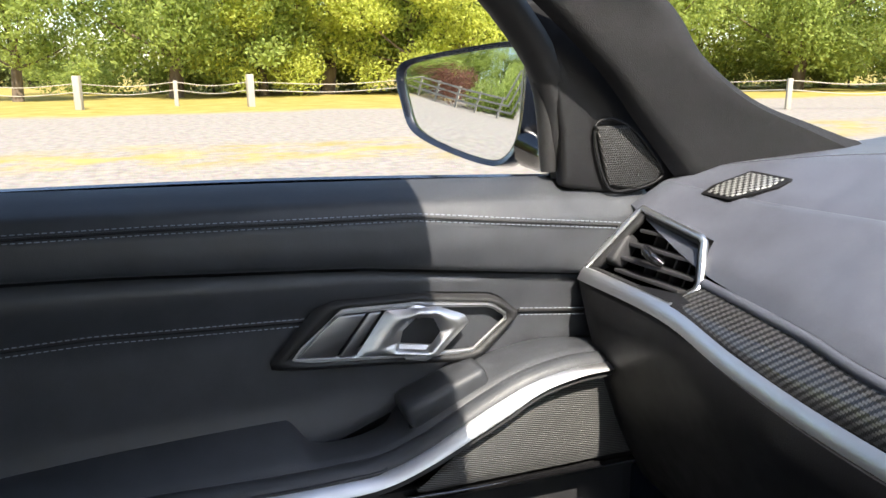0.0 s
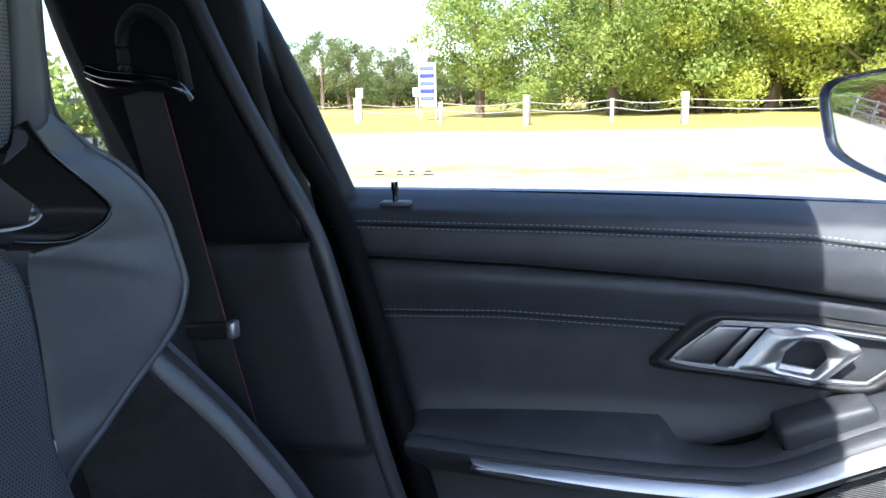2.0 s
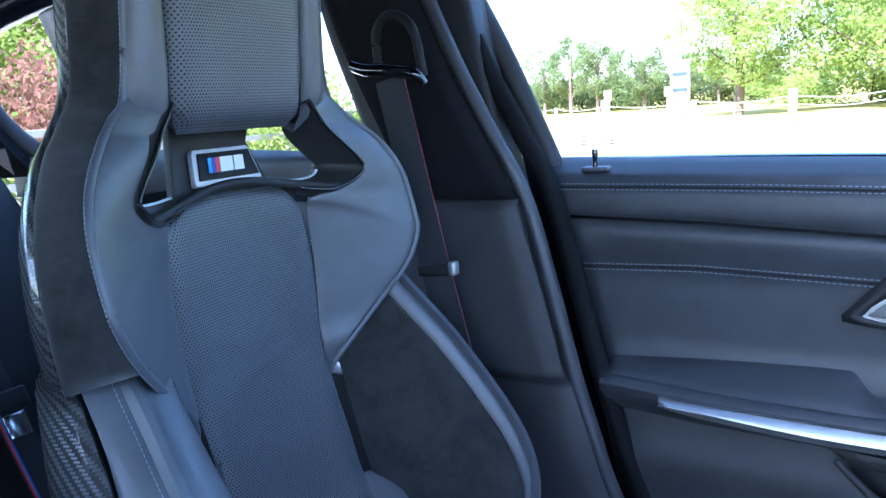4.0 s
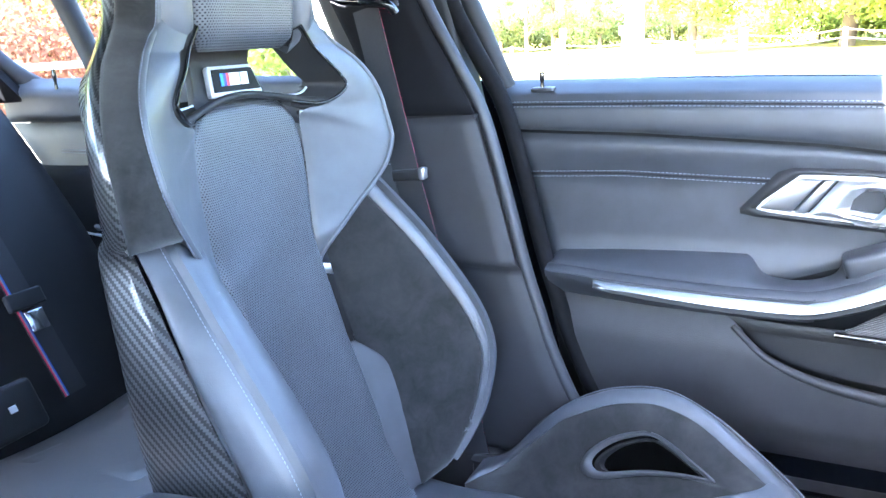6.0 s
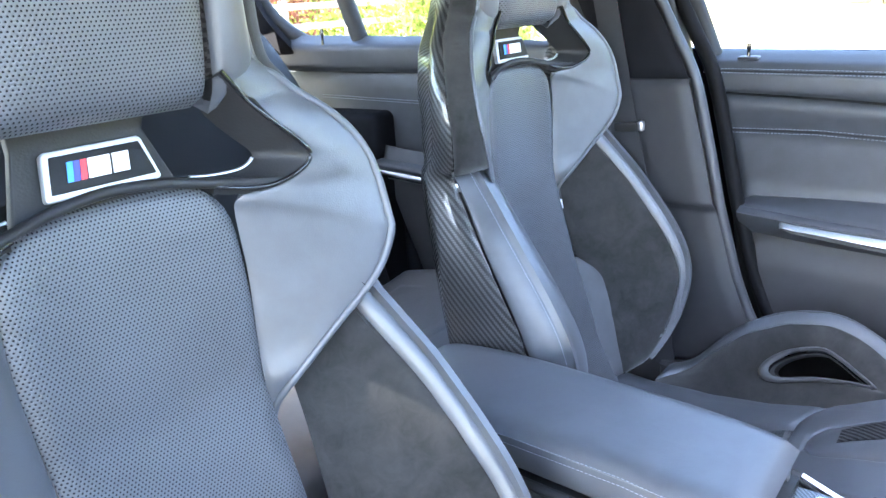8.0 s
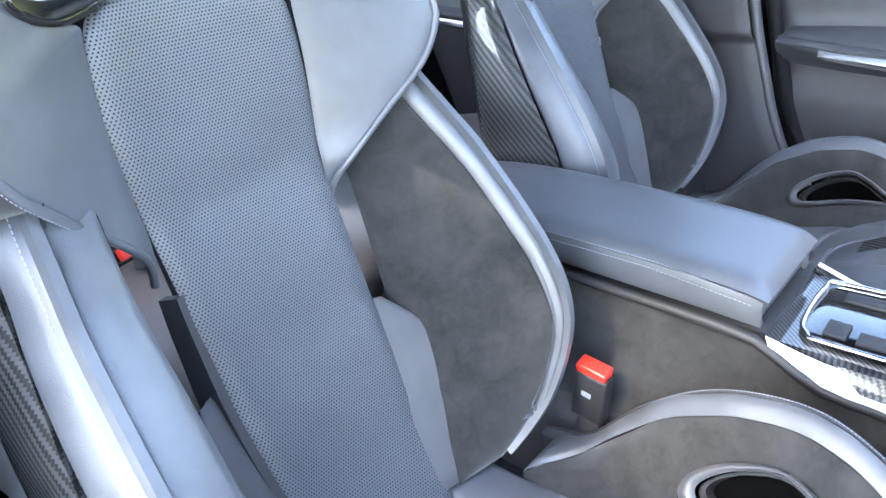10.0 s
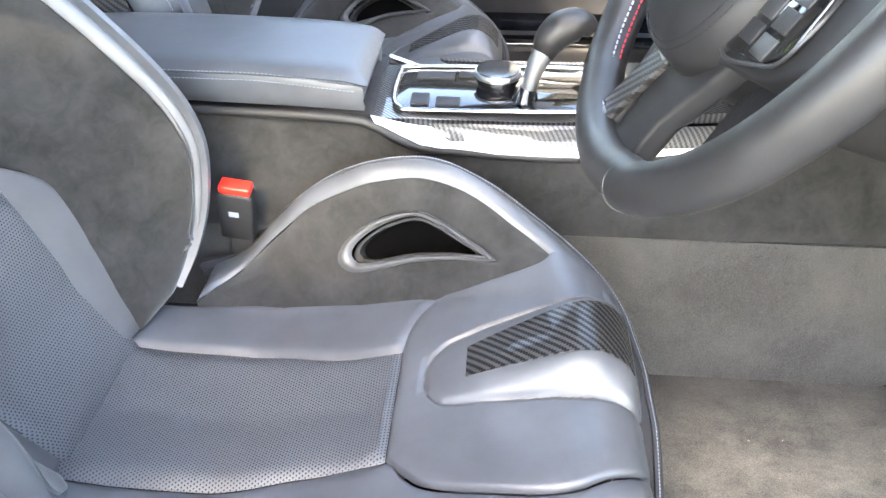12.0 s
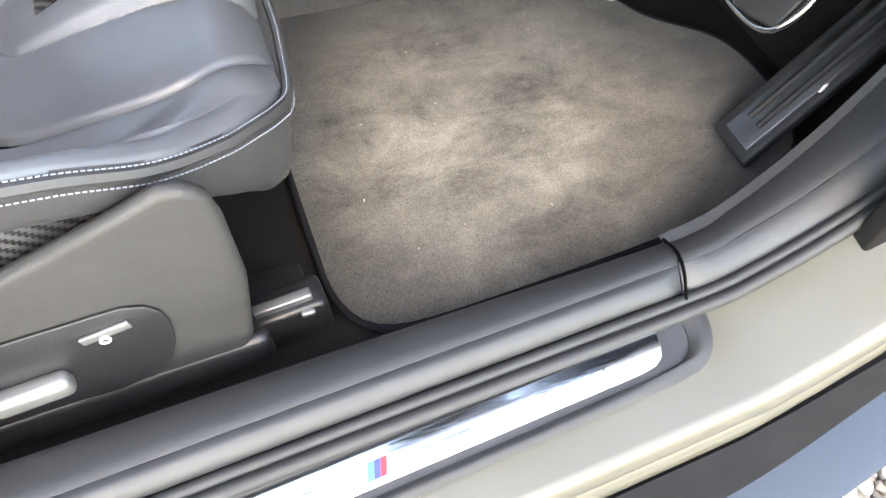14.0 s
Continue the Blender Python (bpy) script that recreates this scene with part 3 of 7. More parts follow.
        sh_c = mirrored([(0.105, 0.87, -0.075), (0.108, 0.76, -0.075), (0.124, 0.69, -0.07), (0.150, 0.65, -0.06), (0.182, 0.615, -0.045), (0.176, 0.575, -0.066), (0.178, 0.54, -0.07), (0.178, 0.51, -0.08), (0.175, 0.475, -0.09), (0.18, 0.455, -0.10), (0.196, 0.36, -0.10), (0.198, 0.28, -0.11), (0.19, 0.2, -0.12), (0.15, 0.10, -0.13), (0.1, 0.04, -0.13)], side)
        ruled("shell_back", sh_b, sh_c, 70, 6, lambda v, s, d, l: back_at(v, s, d - l), M_CARBON_FACE, back, 0.002, 0, 0.004, "glossy carbon fibre shell")
    # head part
    ruled("head_panel", [(-0.070, 0.634, 0.022), (-0.081, 0.652, 0.030), (-0.083, 0.76, 0.026), (-0.080, 0.88, 0.018)], [(0.070, 0.634, 0.022), (0.081, 0.652, 0.030), (0.083, 0.76, 0.026), (0.080, 0.88, 0.018)], 40, 20,
          place, M_PERF_BACK, back, 0.012, 0.004, 0.05, "perforated black leather")
    block("shell_bridge", (0.02, 0.25, 0.05), back_at(0, 0.525, -0.085), M_CARBON_FACE, back, 0.006, (0, -15, 0))
    # badge with its frame
    prism("badge_seat", [(-0.068, 0.578), (-0.052, 0.630), (-0.056, 0.672), (0.056, 0.672), (0.046, 0.630), (0.062, 0.578)], 0.012, lambda a, b, h: back_at(a, b, -0.026 + h), M_PLASTIC, back, 0.003)
    prism("badge_frame", [(-0.0440, 0.5915), (-0.0425, 0.5890), (0.0425, 0.5890), (0.0440, 0.5915), (0.0375, 0.6225), (0.0345, 0.6245), (-0.0345, 0.6245), (-0.0375, 0.6225)], 0.008, lambda a, b, h: back_at(a, b, -0.014 + h), M_SILVER, back, 0.002, "satin silver surround")
    prism("badge", [(-0.0395, 0.5935), (-0.0335, 0.6200), (0.0335, 0.6200), (0.0395, 0.5935)], 0.002, lambda a, b, h: back_at(a, b, -0.0055 + h), M_SHADEBLACK, back, 0.0006, "black badge plate")
    for k, m in enumerate((M_STRIPE_A, M_STRIPE_B, M_STRIPE_C)):
        x = -0.0270 + 0.0048 * k
        prism("badge_stripe", [(x, 0.600), (x + 0.0044, 0.600), (x + 0.0080, 0.6145), (x + 0.0036, 0.6145)], 0.0012, lambda a, b, h: back_at(a, b, -0.0035 + h), m, back, 0)
    for x, w in ((-0.0115, 0.0165), (0.0070, 0.0125)):
        prism("badge_mark", [(x, 0.600), (x + w, 0.600), (x + w + 0.0030, 0.6145), (x + 0.0030, 0.6145)], 0.0012, lambda a, b, h: back_at(a, b, -0.0035 + h), M_WHITE, back, 0)
    # lower cross strut below the badge
    tube("cross_rim", [back_at(*p) for p in [(-0.150, 0.559, 0.030), (-0.118, 0.563, 0.018), (-0.08, 0.573, 0.006), (-0.04, 0.583, 0.0), (0, 0.587, -0.002), (0.04, 0.583, 0.0), (0.08, 0.573, 0.006), (0.118, 0.563, 0.018), (0.150, 0.559, 0.030)]], 0.0045, M_PLASTIC, back, 8, 50)

    # ----- cushion
    cush = obj("cushion", [(u, v, z) for u in (-0.15, 0.31) for v, z in ((-0.19, 0.345), (0.19, 0.345), (0.19, 0.405), (-0.19, 0.405))],
               [(0, 1, 5, 4), (1, 2, 6, 5), (2, 3, 7, 6), (3, 0, 4, 7), (0, 3, 2, 1), (4, 5, 6, 7)], M_FABRIC, seat)
    ins_l = [(-0.16, -0.085), (0.0, -0.085), (0.08, -0.074), (0.1585, -0.068)]
    ins_r = [(-0.16, 0.085), (0.0, 0.085), (0.08, 0.074), (0.1585, 0.068)]
    ruled("seat_insert", ins_l, ins_r, 40, 18, cushion_at, M_PERF_SEAT, cush, 0.008, 0.0015, 0.02, "perforated black leather")
    for side in (-1, 1):
        flip = lambda line: [(p[0], p[1] * side) for p in line]
        reach = [(-0.16, 0.152), (-0.05, 0.163), (0.05, 0.161), (0.15, 0.150), (0.190, 0.1385)] if side > 0 else [(-0.16, 0.186), (-0.05, 0.19), (0.05, 0.192), (0.15, 0.190), (0.24, 0.184), (0.302, 0.176), (0.345, 0.152), (0.372, 0.126), (0.386, 0.104)]
        along = [(-0.16, 0.085), (0.0, 0.085), (0.08, 0.074), (0.157, 0.067)]
        if side < 0:
            along += [(0.176, 0.086), (0.198, 0.102), (0.25, 0.116), (0.308, 0.123), (0.345, 0.110), (0.375, 0.097), (0.387, 0.090)]
        ruled("cushion_side", flip(along), flip(reach), 40 if side > 0 else 90, 14, cushion_at, M_LEATHER, cush, 0.006, 0.003, 0.02)
        # suede bolster face with its slot
        slot = smooth_line([(0.087, 0.53), (0.097, 0.60), (0.122, 0.665), (0.160, 0.695), (0.186, 0.645), (0.214, 0.55), (0.237, 0.465), (0.230, 0.445), (0.17, 0.443), (0.108, 0.435), (0.092, 0.465)], 91, True)[:-1]
        fat = smooth_line([(0.070, 0.515), (0.082, 0.62), (0.114, 0.70), (0.160, 0.725), (0.192, 0.668), (0.221, 0.57), (0.249, 0.465), (0.241, 0.415), (0.17, 0.395), (0.102, 0.375), (0.078, 0.42)], 91, True)[:-1]
        rim = [(-0.098, 0.28), (-0.082, 0.55), (-0.045, 0.80), (0.03, 0.885), (0.10, 0.91), (0.165, 0.91), (0.23, 0.88), (0.283, 0.795), (0.312, 0.705), (0.298, 0.50), (0.262, 0.28), (0.215, 0.10), (0.16, 0.0), (0.03, 0.0), (-0.05, 0.02), (-0.090, 0.10)]
        place = lambda u, q, l: bolster_at(u, q, l, side)
        if side < 0:
            ruled("bolster_panel", [(-0.075, 0.55), (0.03, 0.86), (0.165, 0.88), (0.275, 0.80)], [(-0.06, 0.1), (0.03, 0.02), (0.15, 0.0), (0.23, 0.04)], 30, 8, place, M_SUEDE, cush, 0.003, 0.002, 0.008, "black suede")
        else:
            ring_plate("bolster_panel", rim, fat, place, M_SUEDE, cush, 200, "black suede", 0.006, 14, 0.004)
            ring_plate("slot_bezel", fat, slot, lambda u, q, l: bolster_at(u, q, l + 0.003, side), M_BEZEL, cush, 120, "satin black slot surround", 0.005, 8, 0.005)
            ring_plate("slot_wall", slot, [(0.155 + (p[0] - 0.155) * 0.9, 0.58 + (p[1] - 0.58) * 0.86) for p in slot], lambda u, q, l: bolster_at(u, q, -0.012, side), M_PLASTIC, cush, 64, "", 0.03, 3, 0)
            # The slot's inner shade is painted by this near-black floor.
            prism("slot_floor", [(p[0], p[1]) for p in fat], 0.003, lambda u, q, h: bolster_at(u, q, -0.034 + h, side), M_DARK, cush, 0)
        # leather ridge
        top = [bolster_at(p[0], p[1], 0.0, side) for p in smooth_line([(-0.100, 0.30), (-0.082, 0.57), (-0.042, 0.82), (0.03, 0.89), (0.10, 0.915), (0.165, 0.915), (0.23, 0.885), (0.283, 0.80), (0.312, 0.71), (0.345, 0.61), (0.368, 0.50), (0.386, 0.42)], 60)]
        over = []
        for u in np.linspace(-0.100, 0.386, 60):
            over.append((u, side * (ridge_side(u) + 0.010), ridge_height(u) - 0.003))
        ruled("ridge_leather", top, over, 60, 10, lambda x, y, z, l: (x, y, z + l), M_LEATHER, cush, 0.006, 0.001, 0.01, "smooth black leather")
    # front pad with its raised carbon hump
    ruled("cushion_front", [(0.159, -0.066), (0.177, -0.084), (0.199, -0.100), (0.25, -0.114), (0.308, -0.121), (0.345, -0.108), (0.375, -0.095), (0.387, -0.088)],
          [(0.159, 0.066), (0.164, 0.100), (0.176, 0.124), (0.195, 0.139), (0.225, 0.140), (0.262, 0.142), (0.298, 0.151), (0.318, 0.170), (0.345, 0.160), (0.370, 0.134), (0.387, 0.112)], 130, 170, cushion_at, M_LEATHER, cush, 0.005, 0.003, 0.03, "smooth black leather")
    carb = [(0.226, 0.0185, 0.0222), (0.27, 0.0245, 0.026), (0.318, 0.0305, 0.031), (0.338, 0.032, 0.0325), (0.36, 0.033, 0.034), (0.379, 0.033, 0.035)]
    ruled("carbon_inlay", [(u, m_ - w) for u, w, m_ in carb], [(u, m_ + w) for u, w, m_ in carb], 60, 16, lambda u, v, l: cushion_at(u, v, 0.0065 + l), M_CARBON_INLAY, cush, 0.001, 0, 0.006, "glossy carbon fibre inlay")
    # side skirt all round
    half = [(u, ridge_side(u) + 0.010, ridge_height(u) - 0.003, 0.045) for u in (-0.12, -0.06, 0.0, 0.06, 0.12, 0.18, 0.24, 0.29)] + [(0.33, 0.178, 0.524, 0.062), (0.352, 0.156, 0.512, 0.078), (0.370, 0.134, 0.500, 0.095), (0.383, 0.110, 0.489, 0.100), (0.389, 0.07, 0.487, 0.100), (0.392, 0.035, 0.490, 0.100), (0.392, 0.0, 0.490, 0.100)]
    ring_ = smooth_line([(u, -v, z, h) for u, v, z, h in half] + [(u, v, z, h) for u, v, z, h in half[-2::-1]], 150)
    ruled("cushion_skirt", [(u, v, z) for u, v, z, h in ring_], [(u - 0.010 * soft((u - 0.3) / 0.06), v * 0.985, z - h) for u, v, z, h in ring_], 150, 8, lambda x, y, z, l: (x + l * soft((x - 0.32) / 0.05), y + l * (1 if y > 0 else -1) * soft(abs(y) / 0.1), z), M_SKIRT_SHADED, cush, 0.006, 0.001, 0.010, "smooth black leather")
    for drop, out_ in ((0.0015, 0.0035), (-0.012, 0.0068)):
        stitches("skirt_stitch", [(u + out_ * soft((u - 0.32) / 0.05), v + out_ * (1 if v > 0 else -1) * soft(abs(v) / 0.1), z + drop) for u, v, z, h in ring_[12:-12]], cush, 0.0024, 0.0014, 0.00045, normal=(0, 0.7, 0.7))
    tube("skirt_seam", [(u + 0.003 * soft((u - 0.32) / 0.05), v + 0.004 * (1 if v > 0 else -1) * soft(abs(v) / 0.1), z - 0.004) for u, v, z, h in ring_], 0.0048, M_SKIRT_SHADED, cush, 6, 150, smooth_path=False)
    # seat base on rails
    block("seat_pan", (0.34, 0.36, 0.06), (0.05, 0, 0.345), M_FABRIC, seat, 0.01)
    for side in (-1, 1):
        block("seat_rail", (0.50, 0.032, 0.035), (0.12, side * 0.165, 0.3 + 0.0), M_RAIL, seat, 0.004)
        block("rail_foot", (0.05, 0.05, 0.03), (0.34, side * 0.165, 0.294), M_PLASTIC, seat, 0.006)
    return seat


M_STRIPE_A = mat("stripe_light_blue", (0.05, 0.30, 0.75), 0.4)
M_STRIPE_B = mat("stripe_violet_blue", (0.04, 0.05, 0.32), 0.4)
M_STRIPE_C = mat("stripe_red", (0.75, 0.03, 0.04), 0.4)
M_SILVER = mat("silver_paint", (0.62, 0.63, 0.65), 0.38, metal=0.35)
M_WHITE = mat("badge_white", (0.8, 0.8, 0.8), 0.4)
M_RAIL = mat("rail_steel", (0.05, 0.05, 0.05), 0.35, metal=0.8)

passenger_seat = bucket_seat("bucket_seat")
passenger_seat.location = (0, 0.345, 0)
tagged(passenger_seat, "black leather and suede bucket seat beside the closed door", "car seat", "front seats")
driver_seat = copy_thing(passenger_seat, pose(0.135, -0.395, 0))
tagged(driver_seat, "black leather and suede bucket seat behind the steering wheel", "car seat", "front seats")

# the driver's backrest leans back a little further
for ob in driver_seat.children:
    if ob.name.startswith("backrest"):
        hinge = Matrix.Translation((-0.124, 0, 0.433)) @ Matrix.Rotation(radians(-1.77), 4, "Y") @ Matrix.Diagonal((1, 1.03, 1, 1)) @ Matrix.Translation((0.12, 0, -0.45))
        ob.matrix_local = hinge @ ob.matrix_local


# ---------- car structure ----------
def tape(x, xs, zs):
    return float(np.interp(x, xs, zs))


def y_door(z):
    """How far the door skin stands from the middle of the car, by height."""
    return float(np.interp(z, [0.44, 0.55, 0.64, 0.70, 0.78, 0.90, 0.95, 0.972, 0.985, 0.992], [0.725, 0.728, 0.735, 0.745, 0.765, 0.757, 0.752, 0.762, 0.785, 0.80]))


def line_z(name, x):
    xs, zs = LINES[name]
    return tape(x, xs, zs)


LINES = {
    "belt": ([-0.14, 0.245, 0.585, 0.70], [0.996, 0.987, 0.976, 0.970]),
    "stitch": ([-0.13, 0.147, 0.397, 0.634, 0.70], [0.962, 0.958, 0.951, 0.924, 0.915]),
    "crease": ([-0.12, 0.1, 0.342, 0.601, 0.70], [0.919, 0.911, 0.895, 0.862, 0.850]),
    "seam": ([-0.10, 0.079, 0.284, 0.526, 0.625, 0.70], [0.850, 0.854, 0.846, 0.827, 0.816, 0.80]),
}
REAR_X = ([0.40, 0.579, 0.703, 0.875, 0.973, 1.0], [0.045, -0.012, -0.038, -0.097, -0.129, -0.137])


def rear_x(z):
    return tape(z, *REAR_X)


def door_line(z_of, count=40, start=None, end=0.70):
    pts = []
    x0 = rear_x(z_of(-0.05)) if start is None else start
    for x in np.linspace(x0, end, count):
        pts.append((x, z_of(x)))
    return pts


door = empty("door_1", "closed front passenger door in black leather with aluminium trim", "car door", kind="structure")
belt = door_line(lambda x: line_z("belt", x))
crease = door_line(lambda x: line_z("crease", x))
mid_low = door_line(lambda x: 0.70 if x < 0.3 else tape(x, [0.3, 0.42, 0.55, 0.7], [0.70, 0.74, 0.77, 0.77]))
ruled("door_pad", [(x, z) for x, z in belt], [(x, z + 0.004) for x, z in crease], 60, 24, lambda x, z, l: (x, y_door(z + 0.99 - line_z("belt", x)) - l - 0.006 * soft((0.96 - z) / 0.05), z), M_DOOR, door, 0.008, 0.002, 0.02, "stitched black leather pad")
ruled("door_panel", [(x, z - 0.002) for x, z in crease], [(x, z) for x, z in mid_low], 60, 26, lambda x, z, l: (x, 0.772 - 0.012 * soft((z - 0.83) / 0.07) - l - 0.012 * soft((0.76 - z) / 0.06), z), M_DOOR, door, 0.006, 0.003, 0.02, "black leather panel")
for off in (0.0035, -0.0035):
    stitches("door_stitch", [(x, y_door(line_z("stitch", x) + off + 0.99 - line_z("belt", x)) - 0.0155, line_z("stitch", x) + off) for x in np.linspace(-0.12, 0.69, 60)], door, 0.0040, 0.0022, 0.0005, normal=(0, 1, 0))
tube("pad_seam", [(x, y_door(line_z("stitch", x) + 0.99 - line_z("belt", x)) - 0.0150, line_z("stitch", x)) for x in np.linspace(-0.12, 0.69, 40)], 0.0016, M_PLASTIC, door, 6, 60)
for a, b in ((-0.085, 0.282), (0.528, 0.69)):
    for off in (0.004, -0.004):
        stitches("door_stitch", [(x, 0.7575, line_z("seam", x) + off) for x in np.linspace(a, b, 40)], door, 0.0040, 0.0022, 0.0005, normal=(0, 1, 0))
    tube("door_seam", [(x, 0.7625, line_z("seam", x)) for x in np.linspace(a, b, 20)], 0.0020, M_PLASTIC, door, 6, 30)

# armrest
top_in = [(-0.03, 0.729), (0.10, 0.738), (0.24, 0.742), (0.262, 0.738), (0.280, 0.712), (0.32, 0.704), (0.365, 0.716), (0.385, 0.744), (0.442, 0.770), (0.50, 0.783), (0.555, 0.789), (0.63, 0.780), (0.70, 0.772)]
top_out = [(-0.03, 0.716), (0.10, 0.706), (0.24, 0.700), (0.30, 0.700), (0.345, 0.702), (0.39, 0.717), (0.43, 0.737), (0.47, 0.756), (0.511, 0.772), (0.56, 0.780), (0.60, 0.780), (0.65, 0.778), (0.70, 0.772)]
ai = smooth_line(top_in, 90)
ao = smooth_line(top_out, 90)
far = [(p[0], 0.768, p[1] - 0.004) for p in ai]
near = [(p[0], 0.712, p[1] + 0.004) for p in ao]
ruled("armrest_top", far, near, 90, 14, lambda x, y, z, l: (x, y, z + l), M_DOOR, door, 0.006, 0, 0.012, "padded black armrest")
lip = [(p[0], 0.694, p[1] - 0.006) for p in ao]
ruled("armrest_edge", near, lip, 90, 8, lambda x, y, z, l: (x, y - 0.3 * l, z + l), M_DOOR, door, 0.006, 0, 0.012)
# aluminium trim
st = smooth_line([(0.045, 0.702), (0.08, 0.6985), (0.20, 0.694), (0.30, 0.692), (0.345, 0.694), (0.39, 0.710), (0.43, 0.730), (0.47, 0.749), (0.511, 0.766), (0.56, 0.775), (0.60, 0.776), (0.66, 0.776)], 90)
sb = smooth_line([(0.050, 0.6965), (0.08, 0.690), (0.20, 0.679), (0.30, 0.676), (0.345, 0.679), (0.39, 0.693), (0.437, 0.714), (0.48, 0.734), (0.52, 0.754), (0.565, 0.764), (0.60, 0.766), (0.66, 0.766)], 90)
ruled("aluminium_strip", [(p[0], 0.697, p[1] + 0.001) for p in st], [(p[0], 0.684, p[1] + 0.0045) for p in sb], 90, 8, lambda x, y, z, l: (x, y - l, z + 0.5 * l), M_ALU, door, 0.003, 0, 0.008, "brushed aluminium strip")
ruled("strip_foot", [(p[0], 0.693, p[1]) for p in sb], [(p[0] + 0.006, 0.725, p[1] - 0.012) for p in sb], 90, 5, lambda x, y, z, l: (x, y, z), M_PLASTIC, door, 0, 0, 0.006)
ruled("arm_face", [(p[0], 0.693, p[1] - 0.004) for p in ao if p[0] < 0.35], [(p[0], 0.724, p[1] - 0.045) for p in ao if p[0] < 0.35], 40, 8, lambda x, y, z, l: (x, y - l, z), M_DOOR, door, 0.004, 0, 0.008)


def grille_material():
    m = mat("speaker_mesh", (0.03, 0.03, 0.032), 0.45, metal=0.4)
    n = Nodes(m)
    ax = n.axes()
    w = n.math("SINE", n.math("MULTIPLY", n.math("ADD", ax[2], n.math("MULTIPLY", ax[0], 0.12)), 6.283 / 0.0024))
    w2 = n.math("SINE", n.math("MULTIPLY", ax[0], 6.283 / 0.0024))
    p = n.math("MULTIPLY", n.ramp(w, -0.4, 0.7), n.ramp(w2, -1.2, 0.5, 0.6, 1.0))
    n.color(n.mix(p, (0.05, 0.05, 0.05), (0.20, 0.20, 0.195)))
    n.bump(w, 0.6, 0.001)
    return m


M_GRILLE = grille_material()
ruled("speaker_grille", [(0.385, 0.652), (0.44, 0.690), (0.50, 0.724), (0.545, 0.744), (0.60, 0.752), (0.69, 0.752)], [(0.388, 0.648), (0.45, 0.647), (0.52, 0.646), (0.58, 0.645), (0.63, 0.645), (0.69, 0.642)], 40, 10, lambda x, z, l: (x, 0.716 - l, z), M_GRILLE, door, 0.004, 0, 0.006, "fine ribbed speaker grille")
tube("grille_rim", [(0.372, 0.713, 0.646), (0.46, 0.711, 0.642), (0.56, 0.711, 0.640), (0.69, 0.711, 0.637)], 0.004, M_GLOSS, door, 8, 30)
# lower panel with map pocket
ruled("lower_panel", [(-0.03, 0.702), (0.06, 0.684), (0.14, 0.670), (0.20, 0.660), (0.240, 0.648), (0.262, 0.626), (0.29, 0.600), (0.345, 0.576), (0.42, 0.561), (0.52, 0.550), (0.69, 0.538)],
      [(0.035, 0.44), (0.09, 0.435), (0.15, 0.43), (0.20, 0.43), (0.235, 0.43), (0.262, 0.43), (0.29, 0.43), (0.345, 0.43), (0.42, 0.43), (0.52, 0.43), (0.69, 0.43)], 70, 24, lambda x, z, l: (x, 0.734 - l - 0.014 * soft((0.66 - z) / 0.06) + 0.034 * soft((0.5 - z) / 0.08), z), M_TRIM, door, 0.004, 0, 0.012, "grained black plastic", paired=True)
ruled("pocket_brow", [(0.232, 0.655), (0.30, 0.650), (0.45, 0.646), (0.69, 0.641)], [(0.262, 0.634), (0.31, 0.632), (0.45, 0.626), (0.69, 0.618)], 30, 5, lambda x, z, l: (x, 0.726 - l, z), M_PLASTIC, door, 0.002, 0, 0.012)
pk_top = [(0.238, 0.612), (0.26, 0.63), (0.33, 0.628), (0.45, 0.622), (0.69, 0.615)]
pk_low = [(0.250, 0.600), (0.29, 0.585), (0.345, 0.566), (0.48, 0.548), (0.69, 0.535)]
ruled("pocket_back", pk_top, pk_low, 30, 6, lambda x, z, l: (x, 0.775, z), M_TRIM, door, 0, 0, 0.006, "dark map pocket")
ruled("pocket_roof", [(p[0], 0.738, p[1] + 0.006) for p in pk_top], [(p[0], 0.775, p[1]) for p in pk_top], 30, 3, lambda x, y, z, l: (x, y, z), M_TRIM, door, 0, 0, 0.004)
tube("pocket_lip", [(0.243, 0.724, 0.640), (0.262, 0.721, 0.622), (0.29, 0.720, 0.597), (0.345, 0.719, 0.573), (0.42, 0.719, 0.558), (0.52, 0.719, 0.547), (0.69, 0.719, 0.535)], [0.004, 0.008, 0.009, 0.009], M_TRIM, door, 10, 40)
prism("door_core", [(-0.11, 0.93), (-0.02, 0.42), (0.72, 0.42), (0.72, 0.93)], 0.008, lambda a, b, h: (a, 0.792 + h, b), M_PLASTIC, door, 0.001)
# window switch
block("switch_block", (0.036, 0.034, 0.010), (0.398, 0.738, 0.728), M_GLOSS, door, 0.003, (0, -22, 0))
block("switch_key", (0.022, 0.016, 0.008), (0.399, 0.736, 0.735), M_SATIN, door, 0.003, (0, -22, 0), "chromed window switch")
block("armrest_box", (0.10, 0.05, 0.03), (0.425, 0.742, 0.752), M_DOOR, door, 0.008, (0, -20, 0))
# lock pin
tube("lock_pin", [(-0.047, 0.757, 0.985), (-0.047, 0.757, 0.997), (-0.047, 0.757, 1.008)], [0.0032, 0.0028, 0.0042, 0.0038], M_GLOSS, door, 10, 10, label="black lock pin")
block("pin_base", (0.036, 0.022, 0.006), (-0.047, 0.762, 0.982), M_LEATHER, door, 0.003)

